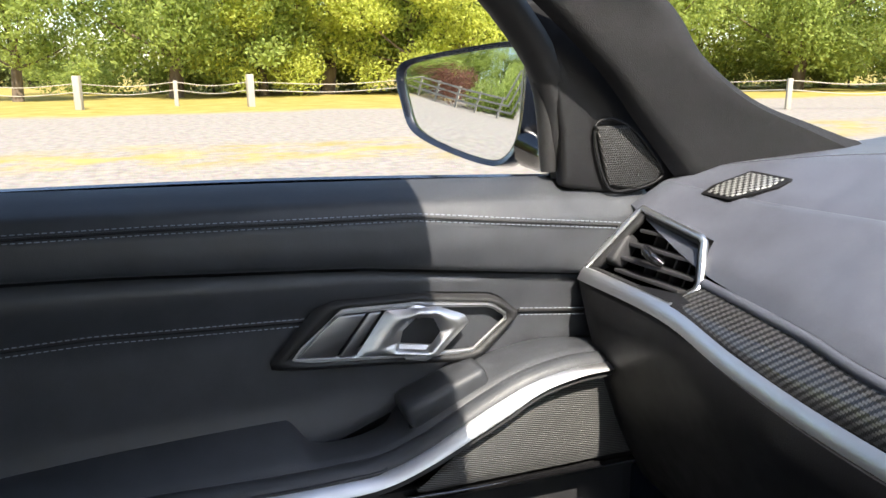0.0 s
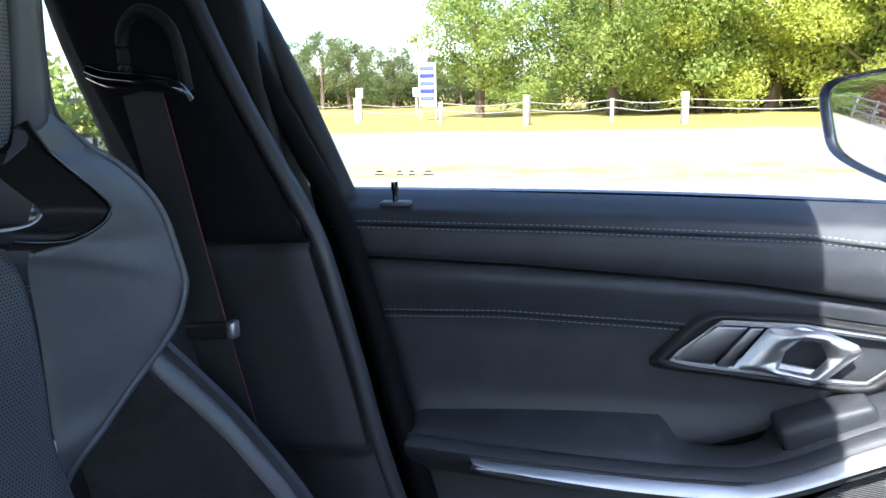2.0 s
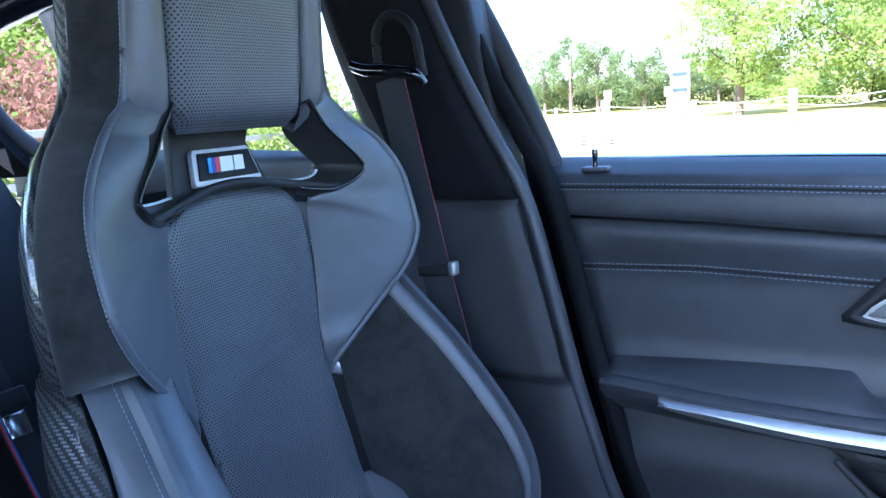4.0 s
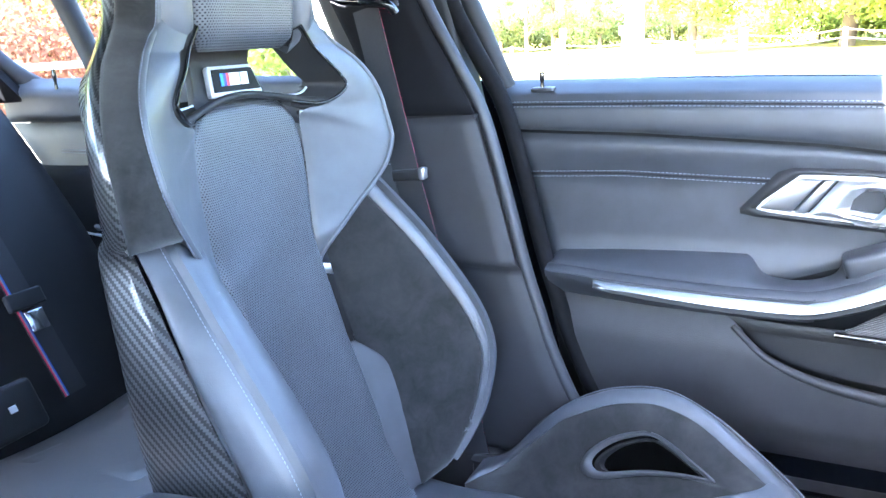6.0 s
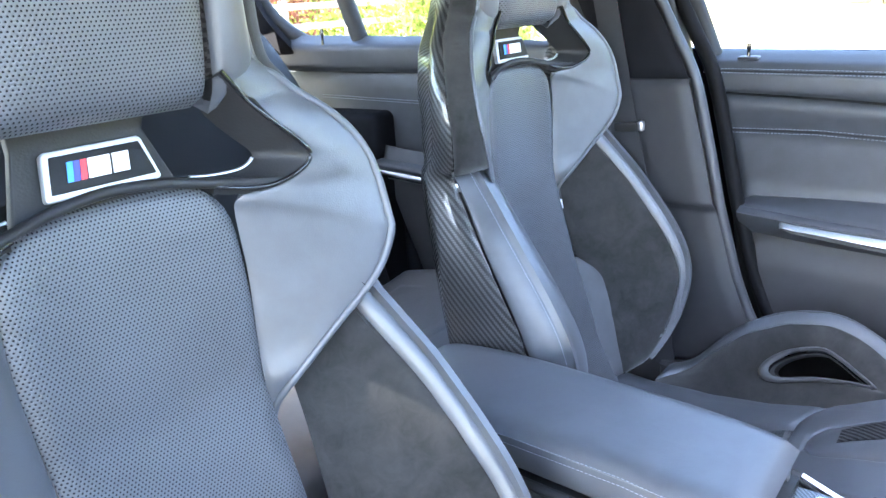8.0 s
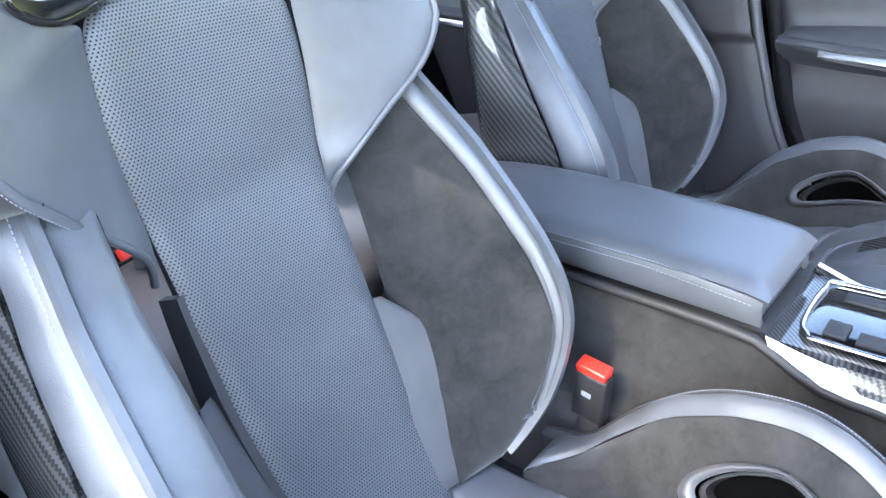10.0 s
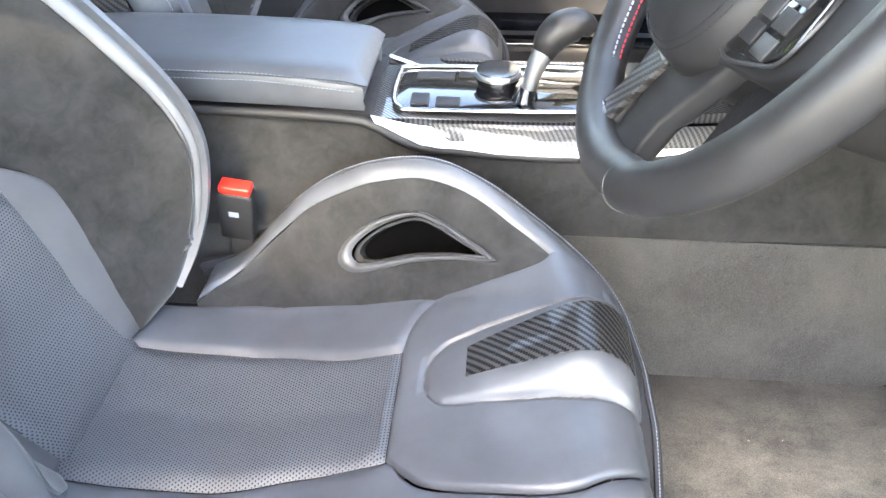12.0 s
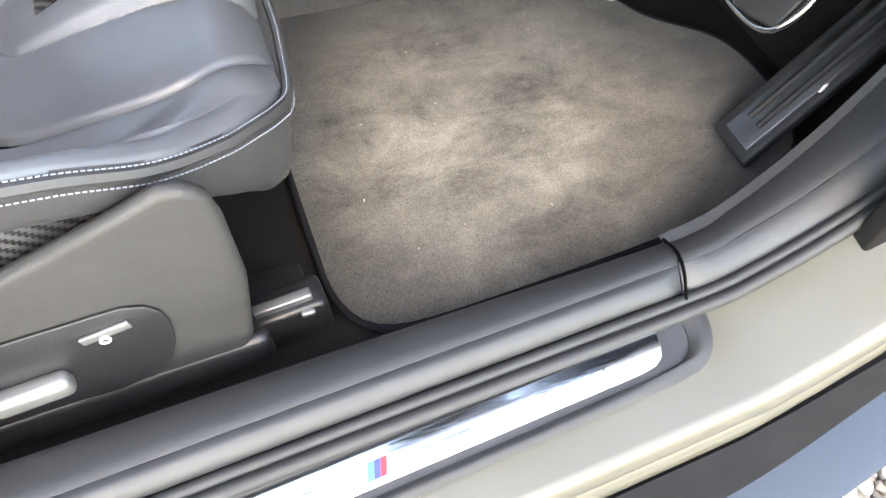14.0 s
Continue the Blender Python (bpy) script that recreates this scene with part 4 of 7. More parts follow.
# door handle in its bezel
hd = empty("door_handle_unit", "satin chrome door handle in a dark angular bezel", "door handle")
hp = lambda y: (lambda a, b, h: (a, y - h, b))
outer = [(0.238, 0.802), (0.247, 0.797), (0.434, 0.779), (0.470, 0.775), (0.485, 0.784), (0.528, 0.826), (0.498, 0.850), (0.40, 0.864), (0.31, 0.866), (0.290, 0.860)]
inner = [(0.262, 0.807), (0.325, 0.801), (0.43, 0.791), (0.468, 0.789), (0.512, 0.825), (0.490, 0.842), (0.40, 0.853), (0.318, 0.855)]
ring_plate("bezel", outer, inner, lambda a, b, l: (a, 0.757 - l, b), M_PLASTIC, hd, 120, "grey satin bezel", 0.012, 10, 0.006)
prism("bezel_floor", inner, 0.004, hp(0.776), M_TRIM, hd, 0)
ring_plate("bezel_rim", inner, [(0.39 + (p[0] - 0.39) * 0.975, 0.823 + (p[1] - 0.823) * 0.94) for p in inner], lambda a, b, l: (a, 0.753 - l, b), M_SATIN, hd, 120, "satin chrome line", 0.004, 4, 0.002)
keys = [(0.268, 0.8085), (0.309, 0.804), (0.345, 0.8495), (0.311, 0.850)]
prism("lock_key", keys, 0.022, hp(0.774), M_KEY, hd, 0.002, "dark satin metal lock key")
prism("lock_key_lower", [(0.312, 0.8035), (0.327, 0.802), (0.362, 0.849), (0.347, 0.8495)], 0.022, hp(0.774), M_KEY, hd, 0.002)
pull = []
po = [(0.330, 0.8015), (0.420, 0.7935), (0.4575, 0.829), (0.452, 0.838), (0.420, 0.8515), (0.365, 0.850)]
pi = [(0.378, 0.8055), (0.408, 0.8025), (0.4235, 0.822), (0.416, 0.838), (0.398, 0.841), (0.383, 0.826)]
ring_plate("handle_pull", po, pi, lambda a, b, l: (a, 0.752 - l - 0.010 * soft((a - 0.36) / 0.06), b), M_SATIN, hd, 120, "satin chrome pull", 0.014, 10, 0.006)
# Near-black plate paints the shade inside the finger cup.
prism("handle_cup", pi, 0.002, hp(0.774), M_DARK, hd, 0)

# tweeter triangle
prism("mirror_triangle", [(0.578, 0.968), (0.576, 1.03), (0.566, 1.075), (0.548, 1.12), (0.50, 1.17), (0.56, 1.17), (0.72, 1.03), (0.755, 0.965), (0.66, 0.955)], 0.02, lambda a, b, h: (a, 0.775 - h, b), M_SHADEBLACK, door, 0.006, "black triangle over the mirror mount")
tp = [(0.613, 1.036), (0.655, 1.036), (0.705, 0.985), (0.700, 0.970), (0.668, 0.962), (0.632, 0.968)]


def mesh_material():
    """Black sheet with a fine regular pattern of holes."""
    m = mat("tweeter_mesh", (0.02, 0.02, 0.02), 0.4, metal=0.5)
    n = Nodes(m)
    ax = n.axes()
    a, b = n.math("MULTIPLY", ax[0], 330.0), n.math("MULTIPLY", ax[2], 190.0)

    def spot(k):
        fa = n.math("SUBTRACT", n.math("FRACT", n.math("ADD", a, k)), 0.5)
        fb = n.math("MULTIPLY", n.math("SUBTRACT", n.math("FRACT", n.math("ADD", b, k)), 0.5), 1.732)
        return n.math("SQRT", n.math("ADD", n.math("MULTIPLY", fa, fa), n.math("MULTIPLY", fb, fb)))

    d = n.math("MINIMUM", spot(0.0), spot(0.5))
    n.color(n.mix(n.ramp(d, 0.26, 0.36), (0.002, 0.002, 0.002), (0.05, 0.05, 0.05)))
    n.bump(n.ramp(d, 0.2, 0.45), 0.6, 0.001)
    return m


prism("tweeter_grille", tp, 0.006, lambda a, b, h: (a, 0.752 - h, b), mesh_material(), door, 0.003, "black mesh tweeter grille")
tube("tweeter_rim", [(a, 0.749, b) for a, b in tp], 0.0018, M_SHADEBLACK, door, 8, 60, closed=True)

# front door outer side: window frame, glass and skin
M_PAINT = mat("car_paint", (0.012, 0.016, 0.026), 0.25, metal=0.3, coat=1.0)


def jamb_material():
    m = mat("jamb_paint", (0.26, 0.24, 0.19), 0.40, metal=0.2, coat=0.4, coat_rough=0.12)
    n = Nodes(m)
    n.color(n.mix(n.noise(5, 4), (0.078, 0.072, 0.055), (0.112, 0.103, 0.078)))
    return m


M_JAMB = jamb_material()
M_GLASS = mat("clear_glass", (1, 1, 1), 0.0, trans=1.0)
M_GLASS.node_tree.nodes["Principled BSDF"].inputs["IOR"].default_value = 1.02


def pane(name, corners, parent, thick=0.004):
    c = np.array(corners, float)
    mid = c.mean(0)
    n = np.linalg.svd(c - mid)[2][2]
    flat = [tuple(p - n * np.dot(p - mid, n)) for p in c]
    ob = obj(name, flat, [tuple(range(len(corners)))], M_GLASS, parent, False, "", thick)
    ob.visible_shadow = False
    return ob


frame_line = [(-0.11, 0.783, 0.97), (-0.18, 0.77, 1.142), (-0.234, 0.757, 1.253), (-0.26, 0.73, 1.315), (-0.20, 0.715, 1.345), (0.10, 0.70, 1.345), (0.30, 0.72, 1.30), (0.45, 0.745, 1.21), (0.56, 0.772, 1.10), (0.60, 0.785, 0.98)]
tube("window_frame", frame_line, [0.016, 0.018, 0.02, 0.02], M_RUBBER, door, 10, 60, label="black rubber window frame")
pane("window_pane", [(-0.13, 0.80, 0.96), (-0.25, 0.765, 1.25), (-0.22, 0.735, 1.33), (0.12, 0.73, 1.34), (0.36, 0.745, 1.30), (0.52, 0.775, 1.20), (0.62, 0.79, 1.06), (0.64, 0.80, 0.96)], door)
ruled("door_skin", [(-0.14, 0.995), (0.3, 0.988), (0.8, 0.965)], [(0.05, 0.33), (0.3, 0.33), (0.85, 0.33)], 20, 12, lambda x, z, l: (x, 0.815 + 0.06 * math.sin(math.pi * min(1, max(0, (0.98 - z) / 0.75))) + 0.002, z), M_PAINT, door, 0, 0, 0.008)
M_MARK = mat("etched_grey", (0.10, 0.10, 0.10), 0.8)
# etched marks in the corner of the window
for k, (x, w) in enumerate(((-0.075, 0.012), (-0.05, 0.008), (-0.035, 0.008), (-0.015, 0.012))):
    block("glass_mark", (w, 0.0006, 0.0012), (x, 0.7945, 1.012), M_MARK, door, 0)
    block("glass_mark", (w * 0.6, 0.0006, 0.0014), (x, 0.794, 1.016), M_MARK, door, 0)

# ---------- B pillar ----------
pil = empty("pillar_trim_1", "dark B pillar trim with fabric upper and plastic lower part", "pillar", kind="structure")
welt_pts = [(-0.262, 1.285), (-0.248, 1.242), (-0.196, 1.12), (-0.150, 1.03), (-0.113, 0.956), (-0.082, 0.84), (-0.056, 0.728), (-0.033, 0.648), (-0.012, 0.58), (0.03, 0.49), (0.09, 0.43), (0.16, 0.40)]
welt = [(x, 0.676, z) for x, z in welt_pts]
tube("pillar_welt", welt, 0.010, M_WELT, pil, 10, 70, label="padded grey pillar edge")
tube("door_seal", [(x + 0.016, 0.722, z + 0.004) for x, z in welt_pts], 0.013, M_SEAL, pil, 10, 70, label="black door seal")
ruled("pillar_upper", [(x - 0.004, z) for x, z in welt_pts[1:5]], [(-0.40, 1.257), (-0.36, 1.15), (-0.318, 1.06), (-0.27, 0.955)], 30, 14, lambda x, z, l: (x, 0.655 - l + 0.10 * (x + 0.25) ** 2, z), M_FABRIC, pil, 0.010, 0.0, 0.02, "dark fabric pillar cover")
ruled("pillar_lower", [(x - 0.004, z) for x, z in welt_pts[4:]], [(-0.275, 0.95), (-0.26, 0.85), (-0.24, 0.75), (-0.23, 0.65), (-0.22, 0.58), (-0.20, 0.5), (-0.18, 0.43), (-0.15, 0.40)], 90, 14, lambda x, z, l: (x, 0.652 - l + 0.016 * soft((0.732 - z) / 0.018), z), M_TRIM, pil, 0.010, 0.0, 0.02, "grained plastic pillar cover")
block("pillar_core", (0.16, 0.06, 0.9), (-0.20, 0.735, 0.85), M_PLASTIC, pil, 0.01, (0, -12, 0))
pil_r = copy_thing(pil, pose(0, -0.06, 0))
pil_r.scale = (1, -1, 1)
# seat belt on the pillar
bl = empty("seat_belt", "dark seat belt with red and blue edge threads on the pillar", "seat belt")


def webbing_material():
    m = mat("belt_webbing", (0.013, 0.013, 0.015), 0.8)
    n = Nodes(m)
    w = n.noise(1.0, 2, vec=n.stretch(900, 900, 500))
    n.color(n.mix(w, (0.016, 0.016, 0.018), (0.038, 0.038, 0.042)))
    n.bump(w, 0.4, 0.0008)
    return m


M_WEB = webbing_material()
M_RED = mat("red_thread", (0.55, 0.03, 0.08), 0.8)
M_BLUE = mat("blue_thread", (0.04, 0.12, 0.50), 0.8)


def belt_strip(parent, path, width, along, thread=True):
    """A flat belt along path; along gives the direction across its width."""
    p = smooth_line(path, 40)
    a = np.array(along, float)
    a /= np.linalg.norm(a)
    verts = []
    for q in p:
        verts += [q - a * width / 2, q + a * width / 2]
    faces = [(2 * i, 2 * i + 1, 2 * i + 3, 2 * i + 2) for i in range(len(p) - 1)]
    obj("webbing", verts, faces, M_WEB, parent, True, "", 0.0015)
    if thread:
        for k, m in ((0.34, M_BLUE), (0.395, M_THREAD), (0.45, M_RED)):
            nrm = np.cross(p[-1] - p[0], a)
            nrm /= np.linalg.norm(nrm)
            if nrm[0] < 0:
                nrm = -nrm
            tube("edge_thread", [q + a * width * k + nrm * 0.0015 for q in p], 0.0013, m, parent, 5, 40, smooth_path=False)


belt_strip(bl, [(-0.262, 0.612, 1.115), (-0.235, 0.605, 1.0), (-0.208, 0.600, 0.88), (-0.185, 0.598, 0.78), (-0.150, 0.600, 0.60), (-0.12, 0.605, 0.42)], 0.046, (1, -0.1, 0.2))
block("belt_clip", (0.055, 0.012, 0.016), (-0.200, 0.594, 0.876), M_PLASTIC, bl, 0.003, (0, -4, 0), "black belt clip")
block("clip_end", (0.010, 0.014, 0.018), (-0.176, 0.592, 0.879), M_SATIN, bl, 0.003)
tube("belt_loop", [(-0.315, 0.610, 1.135), (-0.29, 0.602, 1.128), (-0.255, 0.600, 1.124), (-0.22, 0.602, 1.118), (-0.212, 0.61, 1.105)], [0.008, 0.009, 0.007], M_GLOSS, bl, 10, 30, label="black belt guide")
tube("belt_guide_arch", [(-0.285, 0.622, 1.135), (-0.280, 0.618, 1.175), (-0.254, 0.614, 1.192), (-0.226, 0.616, 1.172), (-0.218, 0.622, 1.115)], 0.006, M_SHADEBLACK, bl, 10, 40, label="black height adjuster cover")

# ---------- dashboard ----------
dash = empty("dashboard", "dark leather dashboard with carbon and aluminium trim strips", "dashboard")
edge = [(0.62, 0.700, 0.885), (0.646, 0.599, 0.886), (0.625, 0.456, 0.885), (0.612, 0.37, 0.878), (0.60, 0.15, 0.870), (0.60, -0.13, 0.865)]
back = [(0.76, 0.745, 0.985), (0.84, 0.60, 1.01), (0.90, 0.45, 1.02), (0.95, 0.33, 1.025), (0.99, 0.1, 1.03), (1.0, -0.13, 1.03)]
front_top = [(0.665, 0.748, 0.945), (0.652, 0.60, 0.900), (0.632, 0.456, 0.893), (0.62, 0.37, 0.886), (0.61, 0.15, 0.878), (0.61, -0.13, 0.873)]


def dash_place(x, y, z, l):
    return (x, y, z + l)


ft, bk = smooth_line(front_top, 50), smooth_line(back, 50)
mid1 = [(a[0] * 0.55 + b[0] * 0.45, a[1] * 0.55 + b[1] * 0.45, a[2] * 0.42 + b[2] * 0.58 + 0.002) for a, b in zip(ft, bk)]
ruled("dash_top", ft, mid1, 50, 16, lambda x, y, z, l: (x, y, z + l), M_DASH, dash, 0.006, 0.001, 0.02, "black leather dash top")
ruled("dash_rear", mid1, bk, 50, 10, lambda x, y, z, l: (x, y, z + l * 0.5), M_DASH, dash, 0.004, 0.002, 0.02)
cowl = [(1.25, p[1] * 1.02, 1.02) for p in bk]
ruled("dash_cowl", bk, cowl, 50, 4, dash_place, M_DASH, dash, 0, 0, 0.02)
# carbon strip, silver strip and lower dash
silver = [(0.600, 0.748, 0.868), (0.603, 0.60, 0.866), (0.598, 0.50, 0.850), (0.596, 0.40, 0.838), (0.594, 0.25, 0.832), (0.592, 0.0, 0.828), (0.592, -0.13, 0.826)]
sl = smooth_line(silver, 60)
cb_top = smooth_line([(0.648, 0.597, 0.888), (0.630, 0.456, 0.884), (0.618, 0.37, 0.877), (0.606, 0.15, 0.868), (0.604, -0.13, 0.864)], 40)
cb_low = smooth_line([(0.618, 0.602, 0.874), (0.606, 0.50, 0.858), (0.602, 0.40, 0.846), (0.599, 0.15, 0.838), (0.597, -0.13, 0.834)], 40)
ruled("carbon_strip", cb_top, cb_low, 40, 8, lambda x, y, z, l: (x - l, y, z), M_CARBON_FACE, dash, 0.006, 0, 0.01, "glossy carbon fibre strip")
ruled("strip_joint", [(p[0] + 0.010, p[1], p[2] + 0.004) for p in cb_low], [(p[0] + 0.008, p[1], p[2] - 0.004) for p in sl], 40, 4, lambda x, y, z, l: (x, y, z), M_SHADEBLACK, dash, 0, 0, 0.004)
tube("dash_piping", [(p[0] + 0.002, p[1], p[2] + 0.002) for p in cb_top], 0.0055, M_DASH, dash, 8, 40, smooth_path=False)
ruled("silver_strip", [(p[0] + 0.004, p[1], p[2] + 0.008) for p in sl], [(p[0] - 0.004, p[1], p[2] - 0.007) for p in sl], 60, 6, lambda x, y, z, l: (x - l, y, z + 0.3 * l), M_ALU, dash, 0.003, 0, 0.008, "satin aluminium strip")
# The panel's shade is painted by its near-black colour.
ruled("glovebox_face", [(p[0] - 0.0, p[1], p[2] - 0.007) for p in sl], [(0.70, 0.72, 0.60), (0.72, 0.6, 0.56), (0.72, 0.45, 0.55), (0.72, 0.3, 0.55), (0.72, 0.2, 0.55), (0.72, 0.1, 0.55), (0.72, 0.09, 0.55)], 40, 14, lambda x, y, z, l: (x - l - 0.02 * math.sin(math.pi * (0.87 - z) / 0.32), y, z), M_SHADEBLACK, dash, 0.01, 0, 0.02, "glovebox panel with its shade in the dark colour")
block("dash_under", (0.45, 0.62, 0.02), (0.96, 0.40, 0.56), M_TRIM, dash, 0.005)
block("dash_under", (0.33, 0.50, 0.02), (1.04, -0.35, 0.615), M_TRIM, dash, 0.005)
# passenger side vent
vent = empty("side_vent", "angular air vent with dark fins and satin rim", "air vent")
vo = [(0.606, 0.748, 0.872), (0.662, 0.722, 0.944), (0.664, 0.618, 0.930), (0.646, 0.598, 0.884), (0.616, 0.602, 0.868)]
tube("vent_rim", [np.array(a) * (1 - t) + np.array(b) * t for a, b in zip(vo, vo[1:] + vo[:1]) for t in np.linspace(0, 1, 10, endpoint=False)], 0.0040, M_SATIN, vent, 8, 50, closed=True, smooth_path=True, label="satin aluminium rim")
inn = [tuple(np.array(p) + (0.05, 0.0, -0.012)) for p in vo]
# Shade inside the vent is put into the box's near-black colour.
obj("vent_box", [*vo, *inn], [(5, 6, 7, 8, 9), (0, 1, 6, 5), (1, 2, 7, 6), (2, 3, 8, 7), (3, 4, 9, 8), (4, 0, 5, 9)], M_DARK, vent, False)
mid_v = np.mean(vo, axis=0)
tube("vent_bezel", [(np.array(a) * (1 - t) + np.array(b) * t) * 0.93 + mid_v * 0.07 + (0.004, 0, -0.002) for a, b in zip(vo, vo[1:] + vo[:1]) for t in np.linspace(0, 1, 10, endpoint=False)], 0.0055, M_PLASTIC, vent, 8, 50, closed=True, label="black plastic bezel")
for a, b in (((0.656, 0.716, 0.9180), (0.667, 0.636, 0.9190)), ((0.645, 0.722, 0.9025), (0.657, 0.624, 0.9030)), ((0.634, 0.722, 0.8875), (0.648, 0.612, 0.8875)), ((0.626, 0.719, 0.8745), (0.638, 0.622, 0.8740))):
    a, b = np.array(a), np.array(b)
    obj("vent_fin", [a, b, b + (0.024, 0, -0.004), a + (0.024, 0, -0.004)], [(0, 1, 2, 3)], M_TRIM, vent, False, "", 0.0040, 0.001)
for k in range(4):
    y = 0.635 + 0.022 * k
    obj("vent_vane", [(0.652, y, 0.866), (0.676, y, 0.866), (0.694, y, 0.925), (0.674, y, 0.925)], [(0, 1, 2, 3)], M_PLASTIC, vent, False, "", 0.003, 0.0006)
block("vent_wheel_box", (0.024, 0.034, 0.040), (0.642, 0.737, 0.896), M_TRIM, vent, 0.005, (0, 36, 6))
for k in range(8):
    block("wheel_ridge", (0.003, 0.010, 0.0018), (0.6235 + 0.0028 * k, 0.739 - 0.0006 * k, 0.890 + 0.0037 * k), M_SATIN, vent, 0.0005, (0, 36, 6))
tube("vent_tab", [(0.644, 0.688, 0.906), (0.638, 0.676, 0.906), (0.638, 0.664, 0.901), (0.644, 0.655, 0.896)], [0.004, 0.006, 0.006, 0.004], M_GLOSS, vent, 10, 16, label="gloss black vent tab")
# defroster vent in the dash top
dv = empty("defrost_vent", "woven pattern defroster vent in the dash top", "air vent")


def weave_material():
    m = mat("vent_weave", (0.3, 0.3, 0.3), 0.4, metal=0.6)
    n = Nodes(m)
    ax = n.axes()
    a = n.math("FLOOR", n.math("MULTIPLY", ax[0], 240))
    b = n.math("FLOOR", n.math("MULTIPLY", ax[1], 240))
    c = n.math("FRACT", n.math("MULTIPLY", n.math("ADD", a, b), 0.5))
    n.color(n.mix(n.math("LESS_THAN", c, 0.25), (0.015, 0.015, 0.015), (0.45, 0.45, 0.43)))
    return m


DEF_O = [(0.7076, 0.6803), (0.7277, 0.685), (0.7687, 0.6729), (0.7713, 0.6151), (0.7521, 0.6154), (0.7113, 0.6405)]
DEF_I = [(0.738 + (a - 0.738) * 0.84, 0.655 + (b - 0.655) * 0.80) for a, b in DEF_O]
dq = lambda a, b, h: (a, b, 0.9645 + 0.38 * (a - 0.7076) + 0.05 * (b - 0.6803) + h)
ring_plate("vent_frame", DEF_O, DEF_I, lambda a, b, l: dq(a, b, l), M_KNEE, dv, 80, "black plastic surround", 0.004, 6, 0.0008)
prism("vent_mesh", DEF_I, 0.002, lambda a, b, h: dq(a, b, h - 0.001), weave_material(), dv, 0.0004, "woven metal pattern")

# ---------- A pillar, roof and glass ----------
ap = empty("pillar_trim_2", "dark woven A pillar trim beside the windscreen", "pillar", kind="structure")
pa = [(0.35, 0.60, 1.345), (0.50, 0.665, 1.25), (0.662, 0.70, 1.168), (0.718, 0.705, 1.111), (0.80, 0.71, 1.062), (0.90, 0.715, 1.03), (1.0, 0.72, 1.0)]
pb = [(0.20, 0.69, 1.33), (0.36, 0.70, 1.27), (0.50, 0.715, 1.175), (0.595, 0.725, 1.10), (0.66, 0.735, 1.035), (0.73, 0.745, 0.965), (0.77, 0.75, 0.93)]
ruled("pillar_cover", pa, pb, 50, 12, lambda x, y, z, l: (x - 0.5 * l, y - l, z), M_UPHOLSTERED, ap, 0.018, 0, 0.02, "dark woven pillar cover")
tube("window_seal", [(0.30, 0.745, 1.29), (0.42, 0.757, 1.225), (0.515, 0.768, 1.15), (0.560, 0.778, 1.08), (0.578, 0.785, 0.985)], 0.012, M_RUBBER, ap, 10, 40, label="black rubber seal")
pr = copy_thing(ap, pose(0, -0.06, 0))
pr.scale = (1, -1, 1)
roof = empty("roof", "car roof with dark headliner", "roof", kind="structure")
ruled("headliner", [(0.36, 0.62), (0.2, 0.66), (-0.4, 0.66), (-1.0, 0.58), (-1.25, 0.52)], [(0.36, -0.68), (0.2, -0.72), (-0.4, -0.72), (-1.0, -0.64), (-1.25, -0.58)], 30, 14, lambda x, y, l: (x, y, 1.345 + 0.06 * (1 - (y / 0.72) ** 2) * soft((0.6 - x) / 0.5) - 0.10 * soft((-0.7 - x) / 0.6)), M_FABRIC, roof, 0, 0, 0.03)
for s in (-1, 1):
    y0 = -0.03
    tube("roof_rail", [(0.34, y0 + s * 0.64, 1.35), (0.1, y0 + s * 0.68, 1.365), (-0.4, y0 + s * 0.69, 1.365), (-1.0, y0 + s * 0.62, 1.30), (-1.3, y0 + s * 0.58, 1.2)], 0.035, M_PAINT, roof, 10, 30)
ws = empty("windscreen", "clear windscreen", "windscreen", kind="structure")
pane("windscreen_pane", [(0.36, 0.60, 1.36), (0.36, -0.66, 1.36), (1.22, -0.76, 0.98), (1.22, 0.70, 0.98)], ws, 0.005)

# ---------- door mirror ----------
mir = empty("door_mirror", "gloss black door mirror reflecting trees and the yard", "mirror")
nrm = np.array([-0.930, -0.367, 0.0])
acr = np.array([0.367, -0.930, 0.0])
MC = np.array([0.551, 1.008, 1.055])
half = [(-0.098, 0.034), (-0.088, 0.052), (-0.05, 0.062), (0.04, 0.074), (0.085, 0.076), (0.098, 0.066), (0.098, 0.02), (0.090, -0.045), (0.072, -0.076), (0.045, -0.082), (-0.02, -0.068), (-0.072, -0.045), (-0.090, -0.005)]


def mirror_at(a, b, h):
    return tuple(MC + acr * a * 1.24 + np.array([0, 0, 1.0]) * b * 0.97 + nrm * h)


hl = smooth_line([(a * 1.08, b * 1.06) for a, b in half], 61, True)[:-1]
secs = [(0.0, 1.0), (-0.02, 1.03), (-0.05, 0.97), (-0.085, 0.80), (-0.105, 0.5), (-0.112, 0.15)]
verts, faces = [], []
for h, k in [(-0.006, 0.90), (0.002, 0.94), (0.004, 0.99)] + secs:
    verts += [mirror_at(a * k, b * k, h) for a, b in hl]
n0 = len(hl)
for i in range(len(secs) + 2):
    for j in range(n0):
        faces.append((i * n0 + j, i * n0 + (j + 1) % n0, (i + 1) * n0 + (j + 1) % n0, (i + 1) * n0 + j))
faces.append(tuple((len(secs) + 2) * n0 + j for j in range(n0)))
obj("mirror_housing", verts, faces, M_PAINT, mir)
